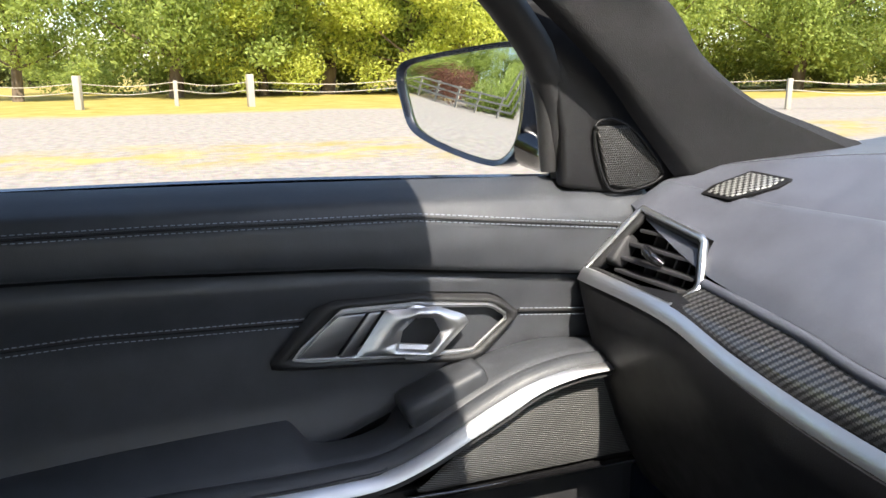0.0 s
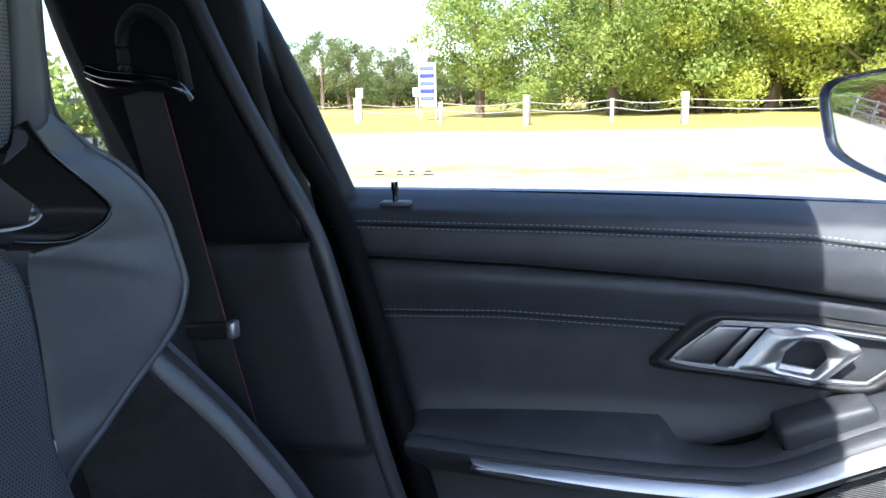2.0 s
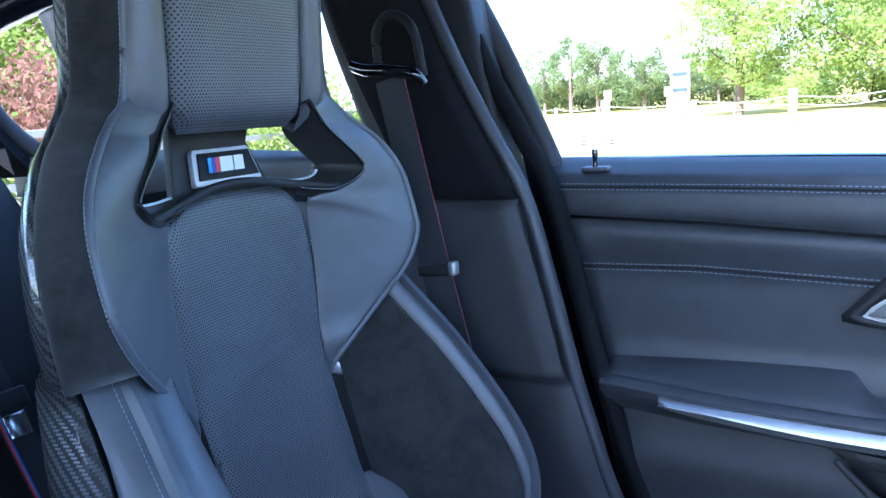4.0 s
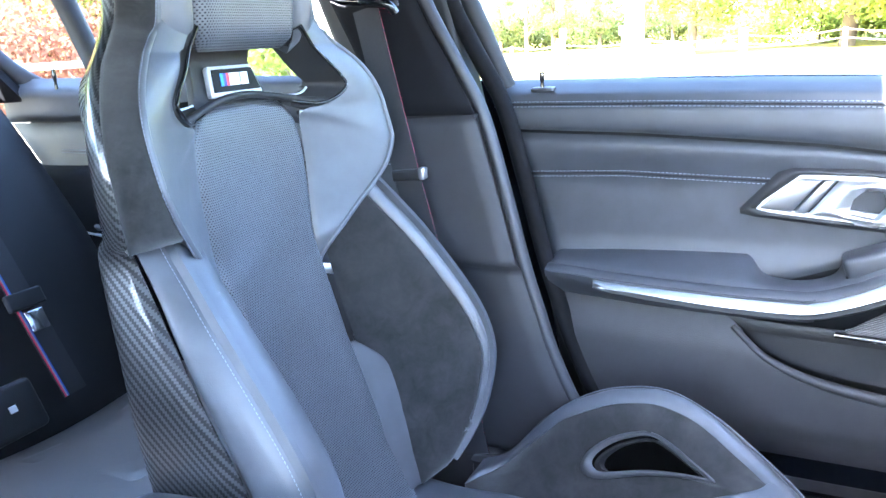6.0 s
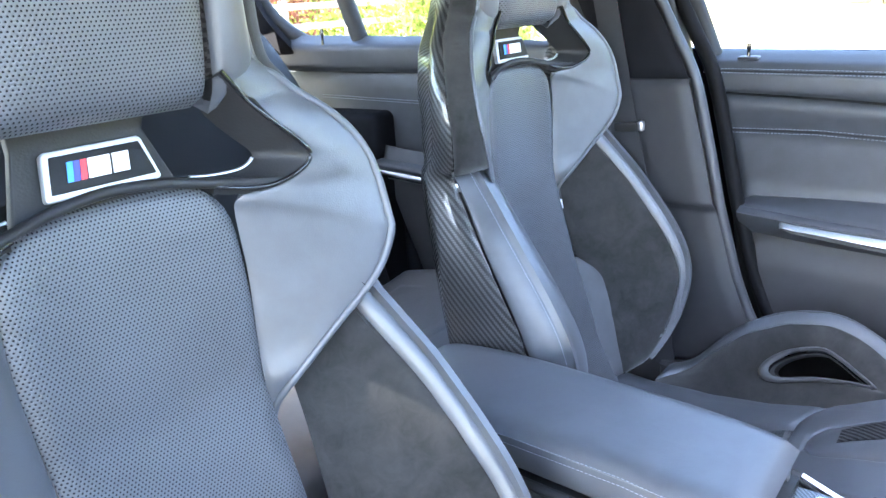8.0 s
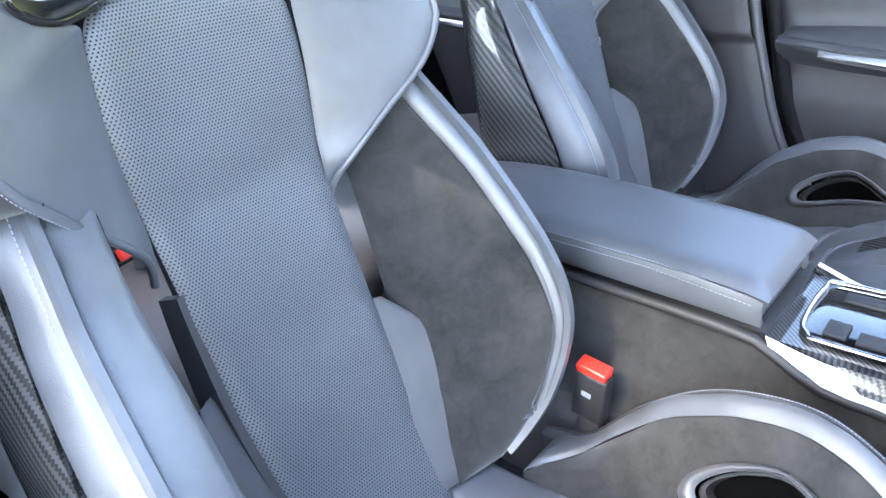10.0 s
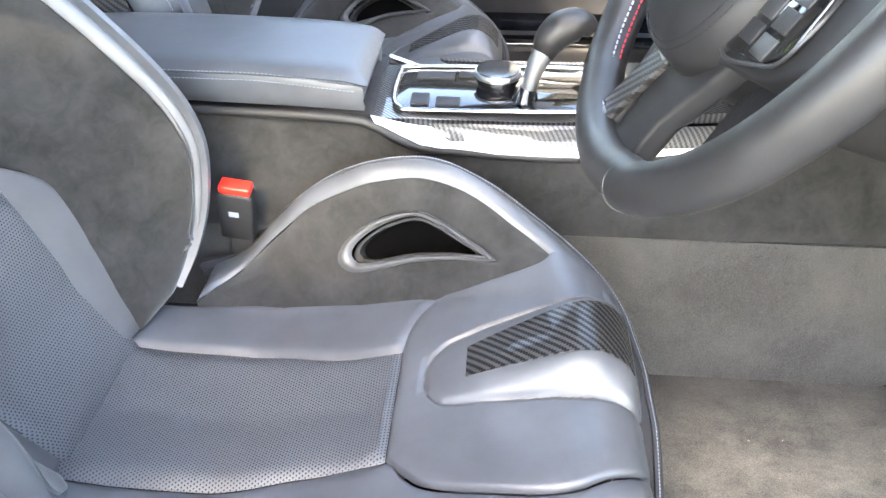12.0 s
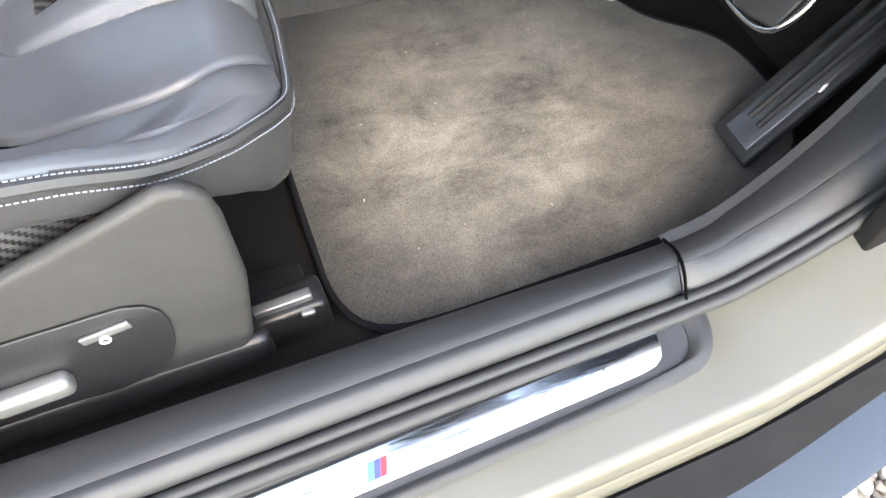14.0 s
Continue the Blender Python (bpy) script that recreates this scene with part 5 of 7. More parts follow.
M_MIRROR = mat("mirror_glass", (0.86, 0.90, 0.92), 0.015, metal=1.0)
prism("mirror_pane", [(a * 0.91, b * 0.91) for a, b in hl], 0.003, lambda a, b, h: mirror_at(a, b, -0.006 + h), M_MIRROR, mir, 0.0008, "silvered mirror glass")
tube("mirror_neck", [(0.640, 0.865, 0.985), (0.648, 0.872, 1.03), (0.640, 0.885, 1.09), (0.63, 0.90, 1.12)], [0.030, 0.034, 0.03, 0.02], M_GLOSS, mir, 14, 16, label="gloss black mirror foot")
tube("mirror_arm", [(0.615, 0.80, 0.985), (0.62, 0.85, 0.99), (0.615, 0.90, 1.0)], [0.03, 0.024, 0.03], M_GLOSS, mir, 12, 12, label="black mirror arm")


# ---------- outdoors ----------
def ground_material():
    m = mat("yard_ground", (0.4, 0.37, 0.32), 0.95, spec=0.1)
    n = Nodes(m)
    ax = n.axes()
    wob = n.math("MULTIPLY", n.math("SUBTRACT", n.noise(0.35, 5), 0.5), 3.2)
    y = n.math("ADD", ax[1], wob)
    peb = n.voronoi(28, out="Color")
    stone = n.mix(n.ramp(n.noise(6, 5), 0.3, 0.7), (0.195, 0.173, 0.152), (0.315, 0.284, 0.248))
    # open paving blocks with worn grass joints
    bx = n.math("ABSOLUTE", n.math("SUBTRACT", n.math("FRACT", n.math("MULTIPLY", n.math("ADD", ax[0], n.math("MULTIPLY", n.noise(0.5, 3), 0.12)), 4.2)), 0.5))
    by = n.math("ABSOLUTE", n.math("SUBTRACT", n.math("FRACT", n.math("MULTIPLY", ax[1], 4.2)), 0.5))
    joint = n.ramp(n.math("MAXIMUM", bx, by), 0.40, 0.47)
    paved = n.math("MULTIPLY", n.ramp(y, 3.5, 5.0), n.ramp(y, 20.5, 19.0))
    stone = n.mix(n.math("MULTIPLY", n.math("MULTIPLY", joint, paved), n.ramp(n.noise(0.7, 5), 0.35, 0.65, 0.03, 0.16)), stone, (0.11, 0.10, 0.06))
    grass = n.mix(n.ramp(n.noise(1.3, 6), 0.3, 0.7), (0.25, 0.205, 0.05), (0.40, 0.31, 0.105))
    strip = n.math("MULTIPLY", n.ramp(y, 8.8, 9.6), n.ramp(y, 12.2, 11.0))
    strip = n.math("MULTIPLY", strip, n.ramp(n.noise(0.9, 6, 0.7), 0.42, 0.6))
    field = n.ramp(y, 20.0, 21.2)
    n.color(n.mix(n.math("MAXIMUM", n.math("MULTIPLY", strip, 0.9), field), n.mix(0.05, stone, peb), grass))
    n.bump(n.voronoi(40), 0.4, 0.02)
    return m


obj("ground", [(-400, -400, 0), (400, -400, 0), (400, 400, 0), (-400, 400, 0)], [(0, 1, 2, 3)], ground_material(), None, False)
tagged(bpy.data.objects["ground"], "pale gravel yard with dry yellow grass beyond", "ground", kind="structure")


def bark_material():
    m = mat("bark", (0.12, 0.09, 0.06), 0.95)
    n = Nodes(m)
    n.color(n.mix(n.noise(9, 5, vec=n.stretch(1, 1, 0.2)), (0.07, 0.05, 0.035), (0.20, 0.15, 0.10)))
    n.bump(n.noise(20, 5, vec=n.stretch(1, 1, 0.15)), 0.6, 0.02)
    return m


def leaf_material(name, a, b):
    m = mat(name, a, 0.7, spec=0.25)
    n = Nodes(m)
    g = n.t.nodes.new("ShaderNodeNewGeometry")
    n.color(n.mix(g.outputs["Random Per Island"], a, b))
    n.b.inputs["Transmission Weight"].default_value = 0.0
    n.b.inputs["Subsurface Weight"].default_value = 0.0
    tr = n.t.nodes.new("ShaderNodeBsdfTranslucent")
    mixn = n.t.nodes.new("ShaderNodeMixShader")
    mixn.inputs[0].default_value = 0.5
    n.t.links.new(n.mix(g.outputs["Random Per Island"], tuple(min(1, c * 1.5) for c in a), tuple(min(1, c * 1.5) for c in b)), tr.inputs[0])
    n.t.links.new(n.b.outputs[0], mixn.inputs[1])
    n.t.links.new(tr.outputs[0], mixn.inputs[2])
    n.t.links.new(mixn.outputs[0], n.t.nodes["Material Output"].inputs[0])
    return m


M_BARK = bark_material()
M_LEAF = leaf_material("oak_leaves", (0.18, 0.235, 0.06), (0.34, 0.40, 0.11))
M_LEAF_Y = leaf_material("sunny_leaves", (0.33, 0.375, 0.07), (0.50, 0.52, 0.125))
M_LEAF_D = leaf_material("pine_needles", (0.10, 0.13, 0.05), (0.20, 0.235, 0.09))
M_LEAF_P = leaf_material("pink_flowers", (0.12, 0.06, 0.035), (0.22, 0.10, 0.075))


def leaf_cloud(name, clumps, leaves, size, material, parent, seed):
    """A crown of many small leaf blades gathered in clumps (centre, radius)."""
    rng = np.random.default_rng(seed)
    vol = np.array([r ** 2 for _, r in clumps])
    pick = rng.choice(len(clumps), leaves, p=vol / vol.sum())
    centre = np.array([c for c, _ in clumps])[pick]
    rad = np.array([r for _, r in clumps])[pick]
    d = rng.normal(size=(leaves, 3))
    d /= np.linalg.norm(d, axis=1)[:, None]
    at = centre + d * (rad * rng.uniform(0.45, 1.08, leaves))[:, None] * np.array([1, 1, 0.8])
    a = rng.normal(size=(leaves, 3))
    a /= np.linalg.norm(a, axis=1)[:, None]
    b = np.cross(a, rng.normal(size=(leaves, 3)))
    b /= np.linalg.norm(b, axis=1)[:, None]
    s = size * rng.uniform(0.6, 1.3, leaves)[:, None]
    verts = np.stack([at - a * s, at + b * s * 0.5, at + a * s, at - b * s * 0.5], 1).reshape(-1, 3)
    faces = np.arange(leaves * 4).reshape(-1, 4)
    me = bpy.data.meshes.new(name)
    me.from_pydata(verts.tolist(), [], faces.tolist())
    me.materials.append(material)
    ob = new(name, me)
    ob.parent = parent
    return ob


def tree(height, spread, seed, material, leaves=5000, leaf=0.16, low=0.25, label="broad green oak tree at the field's edge", category="tree"):
    rng = np.random.default_rng(seed)
    root = empty("tree", label, category, "trees round the yard")
    trunk = [(0, 0, -0.1), (rng.normal(0, 0.1), rng.normal(0, 0.1), height * 0.3), (rng.normal(0, 0.25), rng.normal(0, 0.25), height * 0.75)]
    tr = tube("trunk", trunk, [height * 0.032, height * 0.022, height * 0.008], M_BARK, root, 10, 12)
    clumps = []
    for k in range(13):
        ang = k * 2.4 + rng.uniform(-0.4, 0.4)
        up = low + (0.92 - low) * (k + 0.5) / 13
        reach = spread * (0.35 + 0.65 * math.sin(math.pi * min(0.97, (up - low * 0.7) / (1.02 - low * 0.7))) ** 0.7) * rng.uniform(0.65, 1.05)
        tip = np.array([math.cos(ang) * reach, math.sin(ang) * reach, height * up])
        base = np.array([0, 0, height * max(0.18, up - 0.25)])
        tube("limb", [base, base * 0.5 + tip * 0.5 + (0, 0, -0.02 * height), tip], [height * 0.010, height * 0.006, height * 0.002], M_BARK, tr, 6, 8)
        clumps.append((tip, spread * rng.uniform(0.28, 0.42)))
        clumps.append((base * 0.45 + tip * 0.55 + rng.normal(0, 0.1 * spread, 3), spread * rng.uniform(0.22, 0.36)))
        clumps.append((tip + rng.normal(0, 0.22 * spread, 3), spread * rng.uniform(0.12, 0.24)))
    clumps.append((np.array([0, 0, height * 0.9]), spread * 0.3))
    leaf_cloud("crown", clumps, leaves, leaf, material, root, seed + 100)
    return root


def shrub(width, height, seed, material, leaves=2500, leaf=0.09, label="dense green bush beside the fence"):
    rng = np.random.default_rng(seed)
    root = empty("bush", label, "bush", "bushes round the yard")
    st = tube("stem", [(0, 0, -0.05), (0.1, 0.05, height * 0.4), (0.2, 0, height * 0.8)], [0.06, 0.04, 0.02], M_BARK, root, 6, 6)
    clumps = [(np.array([rng.uniform(-0.4, 0.4) * width, rng.uniform(-0.3, 0.3) * width, height * rng.uniform(0.25, 0.8)]), width * rng.uniform(0.14, 0.26)) for _ in range(14)]
    leaf_cloud("foliage", clumps, leaves, leaf, material, root, seed + 50)
    return root


oak = tree(9.5, 4.6, 3, M_LEAF, 40000, 0.095, 0.16)
oak.location = (1.0, 33, 0)
for k, (x, y, s, r) in enumerate([(7.5, 34, 1.15, 50), (14.5, 33, 1.05, 130), (21, 30, 1.1, 220), (28, 27, 1.0, 310), (34, 22, 1.1, 20), (40, 16, 1.0, 80)]):
    t2 = copy_thing(oak, pose(x, y, 0, 0, 0, r))
    t2.scale = (s, s, s)
sunny = tree(8.6, 4.4, 8, M_LEAF_Y, 40000, 0.095, 0.12, "sunlit yellow-green maple tree at the field's edge")
sunny.location = (13, 38, 0)
for x, y, s, r in [(4.2, 40, 1.2, 90), (18, 37, 1.2, 200), (26, 34, 1.2, 15), (33, 30, 1.2, 140), (10.8, 31.5, 0.85, 250), (17.5, 30.5, 0.9, 40), (4.6, 33, 0.8, 300)]:
    t2 = copy_thing(sunny, pose(x, y, 0, 0, 0, r))
    t2.scale = (s, s, s)
lone = tree(6.6, 2.7, 21, M_LEAF, 16000, 0.085, 0.3, "small green oak standing alone beside the sign")
lone.location = (-4.6, 32, 0)
pine = tree(8.5, 2.6, 31, M_LEAF_D, 7000, 0.12, 0.28, "tall dark green pine in the distance")
pine.location = (-17, 52, 0)
pine.scale = (0.62, 0.62, 0.62)
for x, y, s, r in [(-20.5, 56, 0.72, 60), (-14.5, 55, 0.55, 140), (-12.2, 58, 0.48, 200), (-23.5, 58, 0.66, 290), (-10.2, 60, 0.46, 20), (-8.2, 62, 0.5, 100), (-18.6, 60, 0.62, 170), (-15.6, 61, 0.5, 240)]:
    t2 = copy_thing(pine, pose(x, y, 0, 0, 0, r))
    t2.scale = (s, s, s)
bush = shrub(4.0, 2.2, 6, M_LEAF, 4500, 0.08)
bush.location = (-11.2, 11.4, 0)
scrub = shrub(6.5, 2.6, 15, M_LEAF_D, 6000, 0.11, "dark green scrub below the distant pines")
scrub.location = (-22, 60, 0)
for k, (x, y) in enumerate(((-18.5, 61), (-15.5, 59), (-12.5, 62), (-9.5, 63), (-6.5, 64), (-26, 62))):
    copy_thing(scrub, pose(x, y, 0, 0, 0, 70 * k))
rng_hedge = random.Random(9)
for k in range(16):
    t2 = copy_thing(bush, pose(-3.5 + 2.9 * k + rng_hedge.uniform(-0.8, 0.8), 41.0 - 0.55 * k + rng_hedge.uniform(-1, 1) - 0.02 * k * k, 0, 0, 0, 40 * k))
    t2.scale = (1.25, 1.0, 1.0 + 0.3 * rng_hedge.random())
    tagged(t2, "dense green undergrowth behind the field trees", "bush", "bushes round the yard")
copy_thing(oak, pose(-16, 11, 0, 0, 0, 70))
copy_thing(sunny, pose(-21, 14.5, 0, 0, 0, 10))
copy_thing(oak, pose(-24, 6, 0, 0, 0, 170))
pinks = shrub(5.0, 2.8, 5, M_LEAF_P, 6000, 0.07, "pink flowering shrub behind the rear fence")
pinks.location = (-12.0, 8.0, 0)
copy_thing(pinks, pose(-16.5, 9.8, 0, 0, 0, 80))
copy_thing(bush, pose(-9.8, 13.5, 0, 0, 0, 60))
for k, (x, y) in enumerate(((-12.5, 5.2), (-12.8, 2.6), (-12.6, 0.2), (-14.0, 4.0))):
    copy_thing(bush, pose(x, y, 0, 0, 0, 50 * k))


def added_shade_tree(at, radius, seed):
    """An added, unseen round-headed tree whose dense crown keeps the sun off the driver side."""
    rng = np.random.default_rng(seed)
    root = empty("tree", "added unseen oak that shades the driver side of the car", "tree", "trees round the yard")
    trunk = tube("trunk", [(at[0], at[1], -0.1), (at[0] + 0.15, at[1], at[2] * 0.4), (at[0], at[1], at[2])], [0.38, 0.28, 0.12], M_BARK, root, 12, 14)
    clumps = []
    for k in range(90):
        z = 1 - 2 * (k + 0.5) / 90
        ang = k * 2.39996
        r = math.sqrt(1 - z * z)
        d = np.array([r * math.cos(ang), r * math.sin(ang), z])
        c = np.array(at) + d * (radius - 1.15 + rng.uniform(-0.12, 0.12))
        clumps.append((c, 1.15 + rng.uniform(-0.15, 0.1)))
        if k % 6 == 0:
            tube("limb", [(at[0], at[1], at[2] * 0.5), (np.array(at) * 0.5 + c * 0.5), c], [0.12, 0.07, 0.02], M_BARK, trunk, 6, 8)
    leaf_cloud("crown", clumps, 42000, 0.17, M_LEAF, root, seed + 9)


# Added out of view, only to block the sun on this side.
added_shade_tree((-1.55, -19.42, 15.5), 4.5, 77)


def wood_material():
    m = mat("weathered_wood", (0.42, 0.38, 0.32), 0.9)
    n = Nodes(m)
    n.color(n.mix(n.noise(7, 6, vec=n.stretch(4, 4, 0.5)), (0.24, 0.215, 0.175), (0.42, 0.385, 0.32)))
    n.bump(n.noise(30, 5, vec=n.stretch(3, 3, 0.3)), 0.4, 0.01)
    return m


M_WOOD = wood_material()
M_ROPE = plastic("pale_rope", (0.36, 0.32, 0.25), 0.95, 60, 0.5)
fence = empty("rope_fence", "weathered wooden posts linked by sagging pale ropes", "fence")
posts = [(-14, 30), (-11, 28.5), (-8.5, 27.0), (-5.0, 25.6), (-1.9, 24.2), (0.8, 25.2), (2.9, 23.6), (8.3, 24.5), (12.5, 21.5), (15.6, 15.2), (18.6, 13.6), (20.6, 11.6), (23, 9.5)]
for i, (x, y) in enumerate(posts):
    big = i % 2 == 0
    block("post", (0.2 if big else 0.13, 0.2 if big else 0.13, 0.98 if big else 0.80), (x, y, 0.48 if big else 0.39), M_WOOD, fence, 0.025, (0, 0, i * 17))
    if i:
        x0, y0 = posts[i - 1]
        for z in (0.74, 0.50):
            tube("rope", [(x0, y0, z), ((x + x0) / 2, (y + y0) / 2, z - 0.11), (x, y, z)], 0.015, M_ROPE, fence, 6, 14)
rail_fence = empty("rail_fence", "pale wooden post and rail fence behind the car", "fence")
for i in range(13):
    x, y = -9.6 - 0.05 * i, -3.0 + 1.6 * i
    block("post", (0.13, 0.13, 1.25), (x, y, 0.6), M_WOOD, rail_fence, 0.02)
    if i:
        for z in (0.42, 0.78, 1.12):
            block("rail", (0.05, 1.62, 0.11), (x + 0.06, y - 0.8, z), M_WOOD, rail_fence, 0.012, (0, 0, 2))
sign = empty("notice_sign", "tall white notice board with dark panels on two posts", "sign")
M_SIGN = plastic("sign_board", (0.66, 0.67, 0.66), 0.6, 30, 0.05)
M_SIGND = mat("sign_panel", (0.09, 0.12, 0.17), 0.6)
block("board", (0.72, 0.05, 1.75), (-6.42, 30, 1.42), M_SIGN, sign, 0.01)
for x in (-6.74, -6.1):
    block("post", (0.09, 0.09, 2.3), (x, 30.08, 1.1), M_WOOD, sign, 0.01)
for k in range(5):
    block("panel", (0.6, 0.02, 0.17), (-6.42, 29.965, 2.08 - 0.3 * k), M_SIGND if k % 2 == 0 else M_STRIPE_B, sign, 0.004)
for x, y in ((-9.6, 31), (-8.3, 36)):
    s2 = empty("small_sign", "small white notice on a post", "sign", "small signs")
    block("post", (0.12, 0.12, 1.3), (x, y, 0.62), M_WOOD, s2, 0.01)
    block("plate", (0.3, 0.04, 0.42), (x, y - 0.09, 1.15), M_SIGN, s2, 0.008)


# ---------- floor, sills and tunnel ----------
def carpet_material(name, lit_dust=True):
    m = mat(name, (0.035, 0.033, 0.031), 0.98, spec=0.1)
    n = Nodes(m)
    fine = n.noise(700, 3)
    blot = n.noise(7, 6, 0.65, distort=0.4)
    col = n.mix(n.ramp(fine, 0.3, 0.7), (0.022, 0.0205, 0.019), (0.074, 0.069, 0.063)) if lit_dust else n.mix(n.ramp(fine, 0.3, 0.7), (0.022, 0.021, 0.020), (0.074, 0.071, 0.068))
    if lit_dust:
        # Pale oval patch: dust together with a painted soft pool of light.
        ax = n.axes()
        dx = n.math("MULTIPLY", n.math("SUBTRACT", ax[0], 0.79), 3.6)
        dy = n.math("MULTIPLY", n.math("SUBTRACT", ax[1], -0.40), 4.6)
        r = n.math("SQRT", n.math("ADD", n.math("MULTIPLY", dx, dx), n.math("MULTIPLY", dy, dy)))
        dust_light = n.math("MULTIPLY", n.ramp(n.math("ADD", r, n.math("MULTIPLY", n.math("SUBTRACT", n.noise(3.2, 4), 0.5), 0.9)), 1.30, 0.25), n.ramp(n.math("ADD", n.math("MULTIPLY", blot, 0.5), n.math("MULTIPLY", n.noise(14, 7, 0.75, vec=n.stretch(0.7, 1.3, 1), distort=0.4), 0.5)), 0.34, 0.60))
        col = n.mix(n.math("MULTIPLY", dust_light, 0.9), col, n.mix(n.ramp(fine, 0.25, 0.75), (0.22, 0.20, 0.168), (0.50, 0.455, 0.375)))
    else:
        col = n.mix(n.math("MULTIPLY", n.ramp(blot, 0.38, 0.7), 0.5), col, (0.115, 0.110, 0.103))
    n.color(col)
    n.bump(fine, 0.6, 0.003)
    n.b.inputs["Sheen Weight"].default_value = 0.2
    return m


M_CARPET = carpet_material("dark_carpet", False)
M_MAT = carpet_material("dusty_lit_mat", True)
# Darker than the tunnel carpet: the footwell's shade is put into this colour.
M_FLOOR_SHADED = plastic("shaded_floor_carpet", (0.014, 0.0135, 0.013), 0.95, 700, 0.5, spec=0.05)
fl = obj("floor", [(-1.35, 0.74, 0.24), (-1.35, -0.70, 0.24), (1.30, -0.70, 0.24), (1.30, 0.74, 0.24), (-1.35, 0.74, 0.27), (-1.35, -0.70, 0.27), (1.30, -0.70, 0.27), (1.30, 0.74, 0.27)], [(0, 1, 2, 3), (7, 6, 5, 4), (0, 4, 5, 1), (1, 5, 6, 2), (2, 6, 7, 3), (3, 7, 4, 0)], M_FLOOR_SHADED, None, False)
tagged(fl, "carpeted car floor with the footwell shade in its colour", "floor", kind="structure")
mo_ = [(0.525, -0.36), (0.524, -0.50), (0.526, -0.56), (0.54, -0.595), (0.565, -0.613), (0.62, -0.618), (0.80, -0.610), (0.90, -0.60), (0.985, -0.580), (1.07, -0.54), (1.10, -0.46), (1.09, -0.36), (1.02, -0.290), (0.99, -0.235), (0.95, -0.185), (0.85, -0.155), (0.70, -0.148), (0.60, -0.150), (0.535, -0.175)]
floor_mat = empty("floor_mat", "dusty dark carpet mat in the driver footwell, pool of light painted in", "floor mat")
mo_s = smooth_line(mo_, 81, True)[:-1]
prism("mat_carpet", [tuple(p) for p in mo_s], 0.010, lambda a, b, h: (a, b, 0.271 + h), M_MAT, floor_mat, 0.003)
tube("mat_piping", [(p[0], p[1], 0.279) for p in mo_s], 0.004, M_FABRIC, floor_mat, 8, 120, closed=True)
pm = empty("floor_mat", "dark carpet mat in the passenger footwell", "floor mat")
prism("mat_carpet", [(0.40, 0.20), (0.40, 0.60), (0.46, 0.64), (0.95, 0.64), (0.98, 0.25), (0.90, 0.18)], 0.010, lambda a, b, h: (a, b, 0.271 + h), M_CARPET, pm, 0.003)
# crumbs on the mat
rng = random.Random(4)
for k in range(18):
    x, y = rng.uniform(0.58, 0.98), rng.uniform(-0.56, -0.24)
    c = block("crumb", (rng.uniform(0.0012, 0.0042), rng.uniform(0.0008, 0.0016), 0.001), (x, y, 0.2822), M_ROPE, None, 0.0004, (0, 0, rng.uniform(0, 180)))
    tagged(c, "pale straw crumb on the floor mat", "crumb", "crumbs on the mat")
# tunnel
tun = empty("tunnel", "carpeted centre tunnel", "tunnel", kind="structure")
for s, y0 in ((-1, 0.0), (1, 0.01)):
    top = [(x, y0 + s * 0.105, 0.462) for x in np.linspace(-0.4, 1.25, 12)]
    low = [(x, y0 + s * 0.165, 0.268) for x in np.linspace(-0.4, 1.25, 12)]
    ruled("tunnel_side", top, low, 12, 8, lambda x, y, z, l: (x, y - s * 0.012 * math.sin(math.pi * (z - 0.268) / 0.194), z), M_CARPET, tun, 0, 0, 0.008)
block("firewall", (0.03, 1.40, 0.5), (1.24, 0.0, 0.45), M_FLOOR_SHADED, tun, 0.01, (0, 25, 0))
# Sheets added out of sight to keep stray light from the footwells.
block("bulkhead", (0.40, 1.40, 0.03), (1.13, 0.0, 0.885), M_FLOOR_SHADED, tun, 0.004)
block("bulkhead", (0.03, 1.44, 0.32), (1.315, 0.0, 0.75), M_FLOOR_SHADED, tun, 0.004)
block("kick_panel", (0.52, 0.016, 0.62), (1.07, 0.745, 0.575), M_FLOOR_SHADED, tun, 0.004)

# ---------- centre console ----------
con = empty("centre_console", "black centre console with carbon trim and leather armrest", "console")
ruled("armrest_lid", [(-0.26, -0.070, 0.627), (-0.22, -0.0735, 0.644), (-0.10, -0.0745, 0.653), (0.10, -0.0745, 0.650), (0.195, -0.073, 0.644), (0.228, -0.069, 0.636)], [(-0.26, 0.093, 0.627), (-0.22, 0.0965, 0.644), (-0.10, 0.0975, 0.653), (0.10, 0.0975, 0.650), (0.195, 0.096, 0.644), (0.228, 0.092, 0.636)], 50, 24, lambda x, y, z, l: (x, y, z + l), M_LEATHER, con, 0.010, 0, 0.008, "smooth black leather lid")
